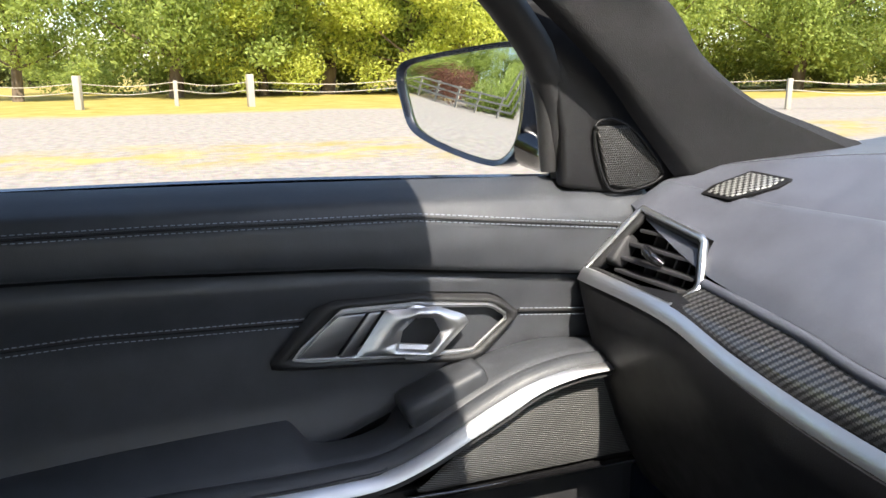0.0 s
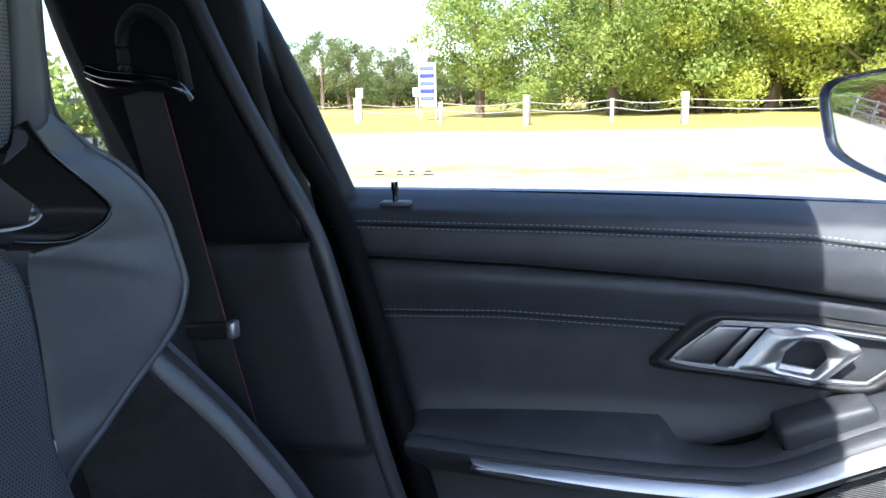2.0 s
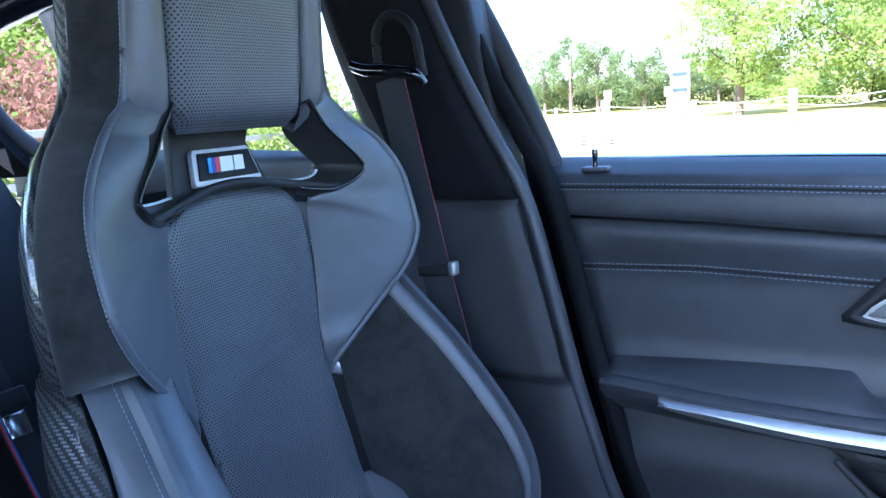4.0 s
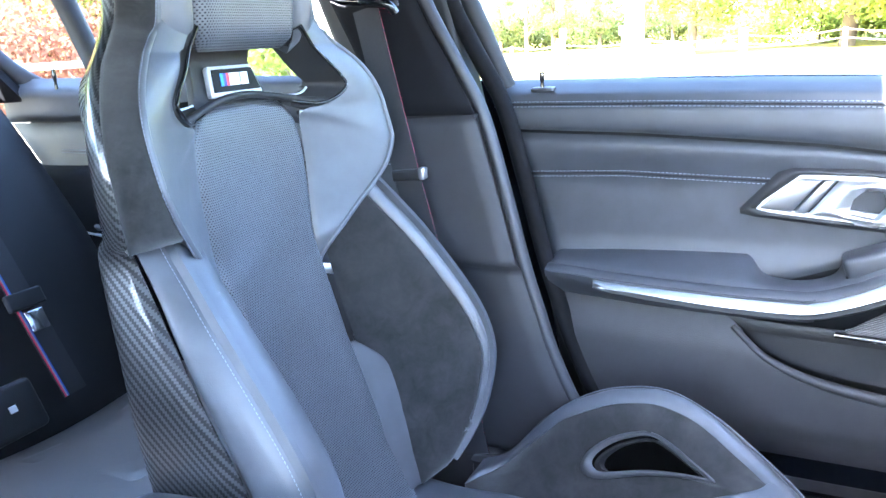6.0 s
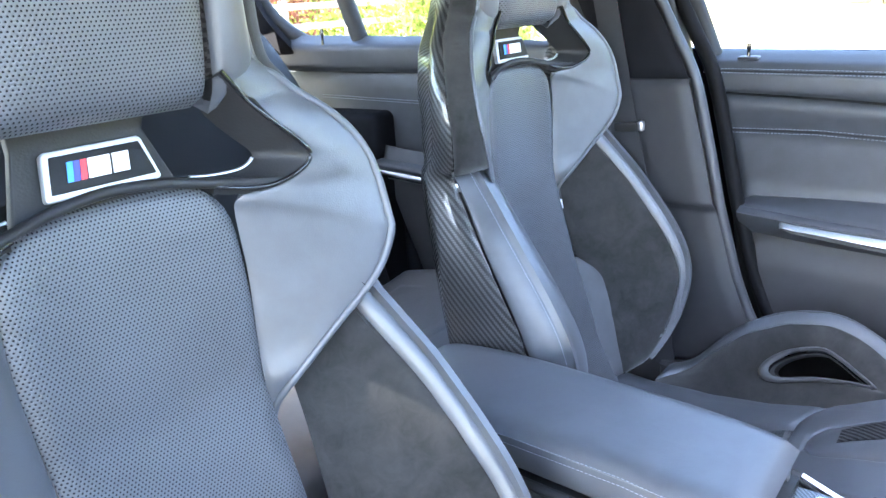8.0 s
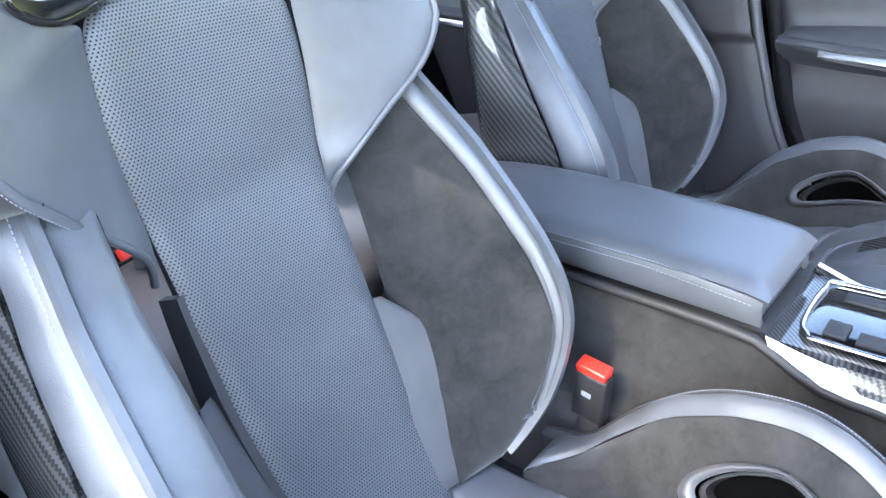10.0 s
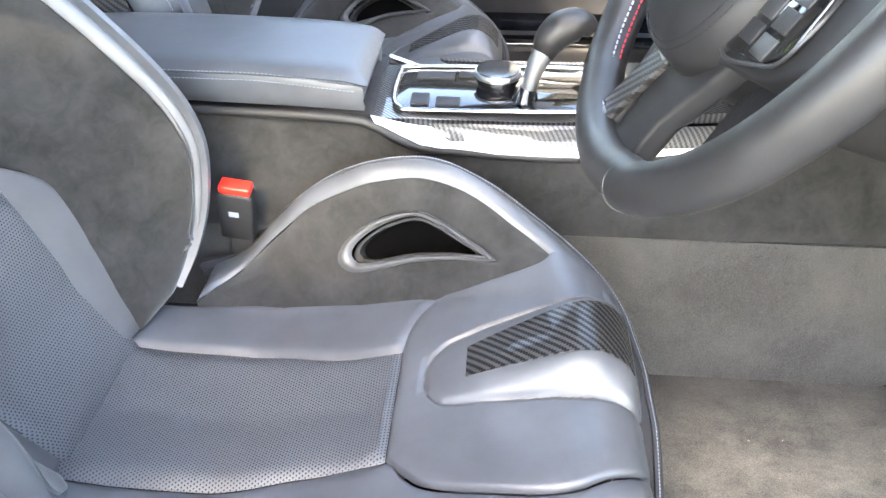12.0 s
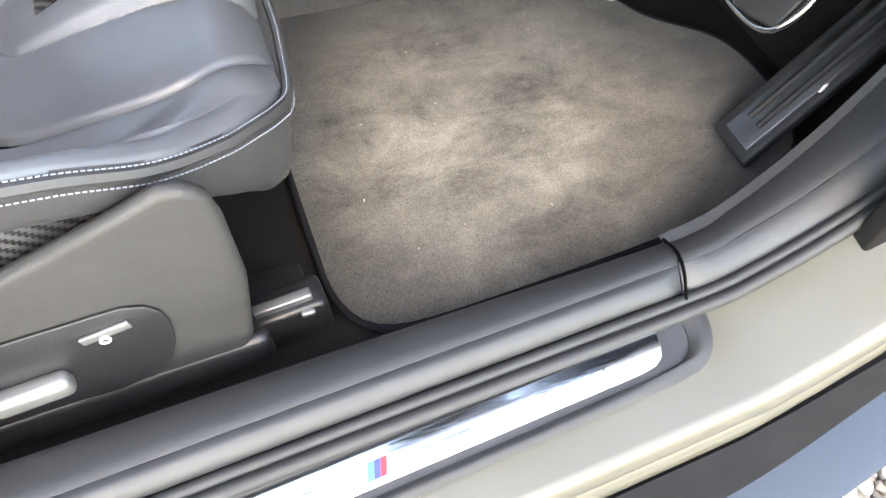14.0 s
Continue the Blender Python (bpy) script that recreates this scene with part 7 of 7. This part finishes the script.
# ---------- sill, sill plate and body side ----------
sill = empty("sill_1", "black plastic door sill with polished scuff plate", "sill", kind="structure")
sx = [-0.25, 0.2, 0.5, 0.80, 0.86, 0.95, 1.03, 1.10]
SY_IN = [-0.690, -0.674, -0.662, -0.653, -0.645, -0.622, -0.600, -0.585]
SY_TOP = [-0.738, -0.714, -0.697, -0.680, -0.674, -0.660, -0.648, -0.640]
SY_LOW = [-0.758, -0.732, -0.715, -0.700, -0.696, -0.686, -0.678, -0.672]
SZ = [0.368, 0.368, 0.368, 0.368, 0.374, 0.400, 0.455, 0.56]
li = [(a, b, c - 0.004) for a, b, c in zip(sx, SY_IN, SZ)]
lt = [(a, b, c + 0.004) for a, b, c in zip(sx, SY_TOP, SZ)]
ll = [(a, b, c - 0.014) for a, b, c in zip(sx, SY_LOW, SZ)]
up_l = lambda x, y, z, l: (x, y, z + l)
ruled("sill_top", li, lt, 60, 8, up_l, M_SILL, sill, 0.005, 0, 0.012, "grained black plastic")
ruled("sill_band", [p for p in lt[:4]] , [p for p in ll[:4]], 50, 8, lambda x, y, z, l: (x, y - l, z + l), M_SILL, sill, 0.005, 0.002, 0.010, "grained black plastic")
ruled("pillar_foot", [(a, b, c - 0.002) for a, b, c in lt[3:]], [(a, b, c - 0.002) for a, b, c in ll[3:]], 30, 8, lambda x, y, z, l: (x, y - l, z + l), M_SILL, sill, 0.004, 0, 0.010, "smooth black plastic")
ruled("sill_inner", li, [(a, b + 0.03, 0.268) for a, b, c in zip(sx, SY_IN, SZ)], 40, 6, lambda x, y, z, l: (x, y, z), M_SILL, sill, 0, 0, 0.008)
tube("sill_joint", [(0.803, -0.650, 0.366), (0.802, -0.672, 0.375), (0.799, -0.690, 0.371), (0.797, -0.706, 0.356)], 0.0016, M_DARK, sill, 6, 20)
seal1 = [(a, b - 0.004, c - 0.002) for a, b, c in ll]
seal2 = [(a, b - 0.014, c - 0.005) for a, b, c in ll]
tube("sill_seal", seal1, 0.0055, M_RUBBER, sill, 8, 70, label="black rubber door seal")
tube("sill_seal", seal2, 0.0065, M_RUBBER, sill, 8, 70, label="black rubber door seal")
jin = [(a, b - 0.012, c - 0.014) for a, b, c in ll]
jout = [(a, b - 0.092, c - 0.026) for a, b, c in ll]
ruled("plate_tray", jin, jout, 60, 6, up_l, M_JAMB, sill, 0, 0, 0.01, "champagne painted door jamb")
SHY = lambda a, b: b - 0.066 * (0.78 - a)
SP = lambda a, b, h: (a, SHY(a, b), 0.3415 + 0.15 * (b + 0.722) + h)
frame_o = [(-0.1, -0.713), (-0.1, -0.764), (0.74, -0.764), (0.770, -0.7635), (0.786, -0.761), (0.798, -0.755), (0.806, -0.746), (0.811, -0.735), (0.813, -0.724), (0.812, -0.713)]
frame_i = [(-0.09, -0.718), (-0.09, -0.752), (0.74, -0.752), (0.762, -0.7515), (0.774, -0.749), (0.782, -0.744), (0.787, -0.737), (0.789, -0.728), (0.789, -0.718)]
ring_plate("scuff_frame", frame_o, frame_i, lambda a, b, l: SP(a, b, 0.003 + l), M_RUBBER, sill, 720, "thick black frame", 0.008, 6, 0.004)
prism("frame_floor", frame_i, 0.002, SP, M_SILL, sill, 0)
prism("scuff_plate", [(-0.08, -0.720), (-0.08, -0.747), (0.735, -0.747), (0.748, -0.7455), (0.756, -0.741), (0.760, -0.734), (0.762, -0.720)], 0.004, lambda a, b, h: SP(a, b, h + 0.0022), M_PLATE, sill, 0.0012, "polished aluminium plate")
for k, m in enumerate((M_STRIPE_A, M_STRIPE_B, M_STRIPE_C)):
    prism("plate_stripe", [(0.502 + 0.005 * k, -0.742), (0.5068 + 0.005 * k, -0.742), (0.5105 + 0.005 * k, -0.729), (0.5057 + 0.005 * k, -0.729)], 0.0006, lambda a, b, h: SP(a, b, h + 0.0064), m, sill, 0)
for k in range(7):
    prism("plate_mark", [(0.640 + 0.011 * k, -0.736), (0.6475 + 0.011 * k, -0.736), (0.6480 + 0.011 * k, -0.732), (0.6405 + 0.011 * k, -0.732)], 0.0003, lambda a, b, h: SP(a, b, h + 0.0064), M_SATIN, sill, 0)
# body side under the door opening: rounded edge, two pressed lines, dark gap
edge1 = [(a, b - 0.012, c - 0.028) for a, b, c in jout]
edge2 = [(a, b - 0.004, c - 0.050) for a, b, c in jout]
edge3 = [(a, b - 0.014, c - 0.078) for a, b, c in jout]
ruled("body_edge", jout, edge1, 60, 8, lambda x, y, z, l: (x, y - l, z + l), M_JAMB, sill, 0.006, 0, 0.008, "champagne painted metal")
ruled("body_groove", edge1, edge2, 60, 5, lambda x, y, z, l: (x, y - l, z), M_JAMB, sill, 0, 0, 0.008, "champagne painted metal")
ruled("body_edge", edge2, edge3, 60, 8, lambda x, y, z, l: (x, y - l, z + l), M_JAMB, sill, 0.004, 0, 0.008, "champagne painted metal")
# Black sheet paints the shadow in the gap above the side skirt.
ruled("body_gap", edge3, [(-0.25, -0.880, 0.222), (0.2, -0.868, 0.222), (0.4, -0.862, 0.222), (0.6, -0.852, 0.222), (0.8, -0.840, 0.222), (1.0, -0.805, 0.222), (1.12, -0.782, 0.222)], 60, 5, lambda x, y, z, l: (x, y, z), M_SEAL, sill, 0, 0, 0.006, "black sheet standing in for the shaded gap")
ruled("side_skirt", [(-0.25, -0.875, 0.225), (0.4, -0.86, 0.225), (0.8, -0.838, 0.225), (1.15, -0.775, 0.225)], [(-0.25, -0.925, 0.212), (0.4, -0.915, 0.212), (0.8, -0.895, 0.212), (1.15, -0.835, 0.212)], 30, 8, lambda x, y, z, l: (x, y - l, z + l), M_GLOSS, sill, 0.0008, 0, 0.012, "gloss black side skirt")
jb = [(0.97, -0.738, 0.372), (1.05, -0.735, 0.45), (1.12, -0.735, 0.60), (1.14, -0.735, 0.80), (1.12, -0.735, 0.95)]
ruled("hinge_jamb", jb, [(a + 0.12, b - 0.09, c - 0.04) for a, b, c in jb], 30, 8, lambda x, y, z, l: (x - l, y - l, z), M_JAMB, sill, 0, 0, 0.01, "champagne painted hinge pillar")
ruled("kick_panel", [(a, b + 0.006, c) for a, b, c in zip(sx[3:], SY_IN[3:], SZ[3:])], [(a + 0.06, b + 0.03, 0.28) for a, b, c in zip(sx[3:], SY_IN[3:], SZ[3:])], 20, 6, lambda x, y, z, l: (x, y, z), M_SILL, sill, 0, 0, 0.01)
block("kick_mark", (0.010, 0.0015, 0.008), (1.0, -0.575, 0.42), M_WHITE, sill, 0.0004, (0, 20, 20))


def pebbles(count, seed):
    """Loose angular gravel beside the sill."""
    rng = np.random.default_rng(seed)
    ico = bmesh.new()
    bmesh.ops.create_icosphere(ico, subdivisions=1, radius=1.0)
    base = np.array([v.co[:] for v in ico.verts])
    tri = [tuple(v.index for v in f_.verts) for f_ in ico.faces]
    ico.free()
    verts, faces = [], []
    for k in range(count):
        r = rng.uniform(0.007, 0.019)
        sh = base * (1 + rng.normal(0, 0.16, (len(base), 1))) * rng.uniform(0.6, 1.15, 3) * np.array([1, 1, 0.7]) * r
        at = np.array([rng.uniform(0.55, 1.75), rng.uniform(-1.40, -0.70), r * 0.35 + rng.uniform(0, 0.012)])
        off = k * len(base)
        verts += (sh + at).tolist()
        faces += [tuple(i + off for i in f_) for f_ in tri]
    m = mat("gravel_stone", (0.3, 0.26, 0.22), 0.85, spec=0.3)
    n = Nodes(m)
    g = n.t.nodes.new("ShaderNodeNewGeometry")
    n.color(n.mix(g.outputs["Random Per Island"], (0.13, 0.105, 0.085), (0.42, 0.37, 0.31)))
    n.bump(n.noise(160, 4), 0.4, 0.003)
    ob = obj("gravel", verts, faces, m, None, False)
    tagged(ob, "loose pinkish gravel stones beside the car sill", "gravel", kind="stuff")


pebbles(5200, 12)
# body below the floor, passenger sill, rear end
body = empty("car_body", "dark car body shell", "car body", kind="structure")
block("underbody", (2.9, 1.52, 0.06), (-0.2, -0.02, 0.20), M_RUBBER, body, 0.01)
block("left_sill", (1.5, 0.10, 0.14), (0.2, 0.74, 0.31), M_TRIM, body, 0.015)
block("left_scuff", (0.75, 0.05, 0.004), (0.42, 0.715, 0.383), M_PLATE, body, 0.001, label="polished scuff plate")
# Unseen wall added to keep light off the pedals.
block("footwell_wall", (0.34, 0.02, 0.62), (1.13, -0.712, 0.60), M_FLOOR_SHADED, body, 0.004)
block("nose", (0.9, 1.7, 0.55), (1.75, -0.02, 0.55), M_PAINT, body, 0.08)
block("cowl_top", (0.5, 1.5, 0.06), (1.35, -0.02, 0.93), M_PAINT, body, 0.02)
block("tail", (0.6, 1.5, 0.62), (-1.72, -0.02, 0.55), M_PAINT, body, 0.06)
ruled("right_rear_side", [(-0.30, -0.78, 0.99), (-0.7, -0.78, 1.0), (-1.4, -0.74, 1.02)], [(-0.25, -0.80, 0.22), (-0.7, -0.80, 0.22), (-1.4, -0.78, 0.22)], 16, 8, dash_place, M_PAINT, body, 0, 0, 0.05)

# ---------- driver seat side controls ----------
M_DARKPLATE = plastic("switch_plate_plastic", (0.012, 0.012, 0.013), 0.35, 500, 0.15)
sc = empty("seat_control_panel", "grey plastic seat side panel with adjusting switches", "seat panel")
SS = lambda y: (lambda a, b, h: (a, y - h, b))
side_o = [(0.05, 0.30), (0.05, 0.38), (0.15, 0.424), (0.25, 0.468), (0.331, 0.505), (0.400, 0.534), (0.424, 0.546), (0.440, 0.544), (0.451, 0.532), (0.456, 0.510), (0.460, 0.44), (0.453, 0.36), (0.440, 0.33), (0.30, 0.31)]
prism("side_panel", side_o, 0.014, SS(-0.614), M_SEATSIDE, sc, 0.007, "grained plastic panel")
prism("switch_plate", [(0.10, 0.342), (0.10, 0.428), (0.36, 0.448), (0.378, 0.449), (0.391, 0.444), (0.399, 0.434), (0.402, 0.418), (0.400, 0.392), (0.392, 0.370), (0.378, 0.354), (0.35, 0.344)], 0.003, SS(-0.628), M_DARKPLATE, sc, 0.001, "dark switch plate")
block("seat_switch", (0.056, 0.016, 0.020), (0.300, -0.637, 0.385), M_SWITCH, sc, 0.006, (0, -8, 0), "satin adjusting switch")
block("seat_switch", (0.030, 0.016, 0.040), (0.225, -0.637, 0.380), M_SWITCH, sc, 0.006, (0, -30, 0), "satin adjusting switch")
tube("key_ring", [(0.360 + 0.0032 * math.cos(t), -0.6345, 0.423 + 0.0032 * math.sin(t)) for t in np.linspace(0, 2 * math.pi, 12, endpoint=False)], 0.0009, M_WHITE, sc, 6, 24, closed=True)
block("memory_key", (0.034, 0.003, 0.008), (0.362, -0.6325, 0.429), M_SWITCH, sc, 0.001, (0, -12, 0), "small satin key")
block("rail_cover", (0.075, 0.034, 0.046), (0.480, -0.588, 0.312), M_DARKPLATE, sc, 0.006, (0, -8, 0), "black rail end cover")
block("rail_end", (0.05, 0.010, 0.012), (0.480, -0.592, 0.336), M_SWITCH, sc, 0.002, (0, -8, 0), "bright steel rail end")
block("rail_bolt", (0.012, 0.012, 0.006), (0.498, -0.602, 0.333), M_SWITCH, sc, 0.002)
block("lower_cover", (0.44, 0.018, 0.04), (0.245, -0.622, 0.315), M_DARKPLATE, sc, 0.008, (0, -5, 0))
ruled("carbon_side", [(0.10, -0.626, 0.42), (0.16, -0.625, 0.495), (0.20, -0.624, 0.525), (0.25, -0.622, 0.541), (0.35, -0.606, 0.542), (0.40, -0.594, 0.526), (0.425, -0.580, 0.502)], [(0.10, -0.612, 0.38), (0.16, -0.611, 0.41), (0.25, -0.610, 0.45), (0.35, -0.606, 0.495), (0.40, -0.594, 0.505), (0.425, -0.583, 0.490)], 24, 8, lambda x, y, z, l: (x, y - l, z), M_CARBON_SIDE, sc, 0.002, 0, 0.006, "carbon fibre seat side")

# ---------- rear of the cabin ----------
# One bench leather in two tones: light on cushion, shade on backrest painted in.
M_BENCH_LIT = leather("bench_leather_lit", (0.125, 0.117, 0.110), 0.42, 0.9)
M_BENCH_SHADED = leather("bench_leather_shaded", (0.016, 0.016, 0.017), 0.6, 0.3)
rs = empty("rear_bench", "black leather rear bench with stitched cushion", "rear seat")
ruled("bench_back", [(-0.80, 0.58, 0.46), (-0.87, 0.60, 0.60), (-0.95, 0.605, 0.76), (-1.13, 0.60, 1.0), (-1.22, 0.595, 1.08), (-1.26, 0.57, 1.12)], [(-0.80, -0.60, 0.46), (-0.87, -0.62, 0.60), (-0.95, -0.625, 0.76), (-1.13, -0.62, 1.0), (-1.22, -0.61, 1.08), (-1.26, -0.59, 1.12)], 30, 40, lambda x, y, z, l: (x + l + 0.02 * math.cos((y - 0.36) * 8.6), y, z), M_BENCH_SHADED, rs, 0.02, 0, 0.08, "black leather backrest")
ruled("bench_cushion", [(-0.78, 0.62, 0.47), (-0.6, 0.63, 0.50), (-0.42, 0.62, 0.51), (-0.34, 0.60, 0.47), (-0.33, 0.6, 0.38)], [(-0.78, -0.64, 0.47), (-0.6, -0.65, 0.50), (-0.42, -0.64, 0.51), (-0.34, -0.62, 0.47), (-0.33, -0.62, 0.38)], 40, 40, lambda x, y, z, l: (x, y, z + l - 0.015 * math.cos((y - 0.36) * 8.6)), M_BENCH_LIT, rs, 0.02, 0, 0.06, "black leather cushion")
ruled("bench_insert", [(-0.72, 0.22), (-0.58, 0.21), (-0.44, 0.22)], [(-0.72, 0.52), (-0.58, 0.53), (-0.44, 0.52)], 20, 20, lambda x, y, l: (x, y, 0.504 + l + 0.12 * (x + 0.58) - 0.02 * math.cos((y - 0.36) * 8.6) + 0.012), M_BENCH_LIT, rs, 0.008, 0.002, 0.01, "perforated leather insert")
rb = empty("seat_belt", "dark rear seat belt with red edge thread and steel tongue", "seat belt")
belt_strip(rb, [(-1.20, 0.385, 1.135), (-1.075, 0.380, 1.02), (-0.965, 0.378, 0.90), (-0.875, 0.376, 0.76), (-0.80, 0.378, 0.62), (-0.755, 0.380, 0.535)], 0.046, (0.1, -1, 0))
block("belt_tongue", (0.012, 0.065, 0.030), (-0.825, 0.372, 0.695), M_PLASTIC, rb, 0.004, (0, -25, 0), "black tongue holder")
block("tongue_plate", (0.004, 0.032, 0.035), (-0.803, 0.372, 0.662), M_CHROME, rb, 0.001, (0, -25, 0), "steel tongue")
rbk = empty("isofix_cover", "black child seat anchor cover with white symbol", "anchor cover")
block("cover_body", (0.03, 0.10, 0.085), (-0.76, 0.265, 0.55), M_PLASTIC, rbk, 0.01, (0, -25, 0))
block("cover_mark", (0.002, 0.012, 0.011), (-0.742, 0.265, 0.561), M_WHITE, rbk, 0.0004, (0, -25, 0))
# rear door
rd = empty("door_2", "closed rear door in black leather", "car door", kind="structure")
RY = lambda x: 0.742 + 0.06 * (x + 0.3) if x < -0.3 else 0.742
ruled("door_pad", [(-0.30, 1.01), (-0.7, 1.03), (-1.25, 1.045)], [(-0.28, 0.93), (-0.7, 0.95), (-1.25, 0.955)], 30, 12, lambda x, z, l: (x, RY(x) - l + 0.03 * soft((z - 1.01) / 0.03), z), M_DOOR, rd, 0.010, 0.001, 0.02, "stitched black leather pad")
ruled("door_core", [(-0.26, 1.0), (-0.7, 1.01), (-1.25, 1.02)], [(-0.20, 0.66), (-0.6, 0.66), (-1.1, 0.68)], 12, 8, lambda x, z, l: (x, RY(x) + 0.030, z), M_PLASTIC, rd, 0, 0, 0.01)
ruled("door_panel", [(-0.28, 0.926), (-0.7, 0.946), (-1.25, 0.951)], [(-0.22, 0.72), (-0.6, 0.72), (-1.1, 0.74)], 30, 12, lambda x, z, l: (x, RY(x) + 0.012 - l, z), M_DOOR, rd, 0.006, 0.001, 0.02, "black leather panel")
for off in (0.003, -0.003):
    stitches("door_stitch", [(x, RY(x) - 0.001, 0.868 - 0.03 * (x + 0.3) + off) for x in np.linspace(-0.3, -1.1, 50)], rd, 0.0042, 0.002, 0.0007, normal=(0, 1, 0))
ruled("armrest", [(-0.22, 0.735), (-0.6, 0.735), (-1.0, 0.76)], [(-0.2, 0.69), (-0.6, 0.70), (-1.0, 0.735)], 24, 10, lambda x, z, l: (x, RY(x) - 0.05 - l, z), M_DOOR, rd, 0.02, 0, 0.06, "padded black armrest")
ruled("aluminium_strip", [(-0.22, 0.70), (-0.6, 0.71), (-0.99, 0.738)], [(-0.22, 0.682), (-0.6, 0.692), (-0.98, 0.733)], 24, 6, lambda x, z, l: (x, RY(x) - 0.075 - l, z), M_ALU, rd, 0.004, 0, 0.006, "brushed aluminium strip")
ruled("lower_panel", [(-0.20, 0.675), (-0.5, 0.67), (-0.9, 0.70)], [(-0.10, 0.40), (-0.4, 0.40), (-0.8, 0.45)], 20, 8, lambda x, z, l: (x, RY(x) - 0.01, z), M_TRIM, rd, 0, 0, 0.02)
tube("lock_pin", [(-1.08, 0.695, 1.02), (-1.08, 0.695, 1.045), (-1.08, 0.695, 1.06)], [0.0035, 0.003, 0.005, 0.004], M_GLOSS, rd, 10, 10, label="black lock pin")
tube("window_divider", [(-0.97, 0.735, 0.99), (-1.02, 0.72, 1.15), (-1.06, 0.69, 1.32)], 0.022, M_RUBBER, rd, 10, 16, label="black window divider")
tube("window_frame", [(-0.36, 0.765, 1.0), (-0.42, 0.745, 1.2), (-0.44, 0.725, 1.34)], 0.03, M_RUBBER, rd, 10, 16)
tube("window_frame", [(-0.97, 0.77, 1.0), (-1.10, 0.75, 1.0), (-1.20, 0.73, 1.03), (-1.28, 0.70, 1.10), (-1.30, 0.66, 1.2)], 0.022, M_RUBBER, rd, 10, 24)
pane("window_pane", [(-0.38, 0.785, 0.98), (-0.44, 0.735, 1.33), (-1.06, 0.70, 1.31), (-1.3, 0.69, 1.18), (-1.25, 0.75, 1.0)], rd)
ruled("door_skin", [(-0.14, 0.995), (-0.6, 1.0), (-1.3, 1.02)], [(0.03, 0.30), (-0.6, 0.30), (-1.1, 0.35)], 16, 8, lambda x, z, l: (x, 0.82 + 0.05 * math.sin(math.pi * min(1, max(0, (1.0 - z) / 0.75))), z), M_PAINT, rd, 0, 0, 0.008)
# Unseen pillar, added so that less light reaches the rear bench.
ruled("right_pillar", [(-0.17, -0.770, 0.28), (-0.18, -0.785, 0.70), (-0.19, -0.780, 0.99), (-0.31, -0.705, 1.36)], [(-0.34, -0.780, 0.28), (-0.36, -0.790, 0.70), (-0.37, -0.785, 0.99), (-0.46, -0.705, 1.36)], 24, 6, dash_place, M_SHADEBLACK, body, 0, 0, 0.04, "black B pillar")
block("wheel_arch_trim", (0.55, 0.10, 0.62), (-1.15, 0.69, 0.55), M_FABRIC, body, 0.02, label="dark wheel arch trim")
cp = empty("pillar_trim_3", "dark C pillar and parcel shelf trim", "pillar", kind="structure")
block("parcel_shelf", (0.5, 1.3, 0.03), (-1.5, -0.02, 1.06), M_FABRIC, cp, 0.01)
ruled("pillar_cover", [(-1.18, 0.71, 1.0), (-1.26, 0.68, 1.1), (-1.28, 0.64, 1.22), (-1.2, 0.6, 1.3)], [(-1.5, 0.62, 1.0), (-1.48, 0.6, 1.08), (-1.45, 0.56, 1.16), (-1.35, 0.54, 1.26)], 20, 6, dash_place, M_FABRIC, cp, 0, 0, 0.03)
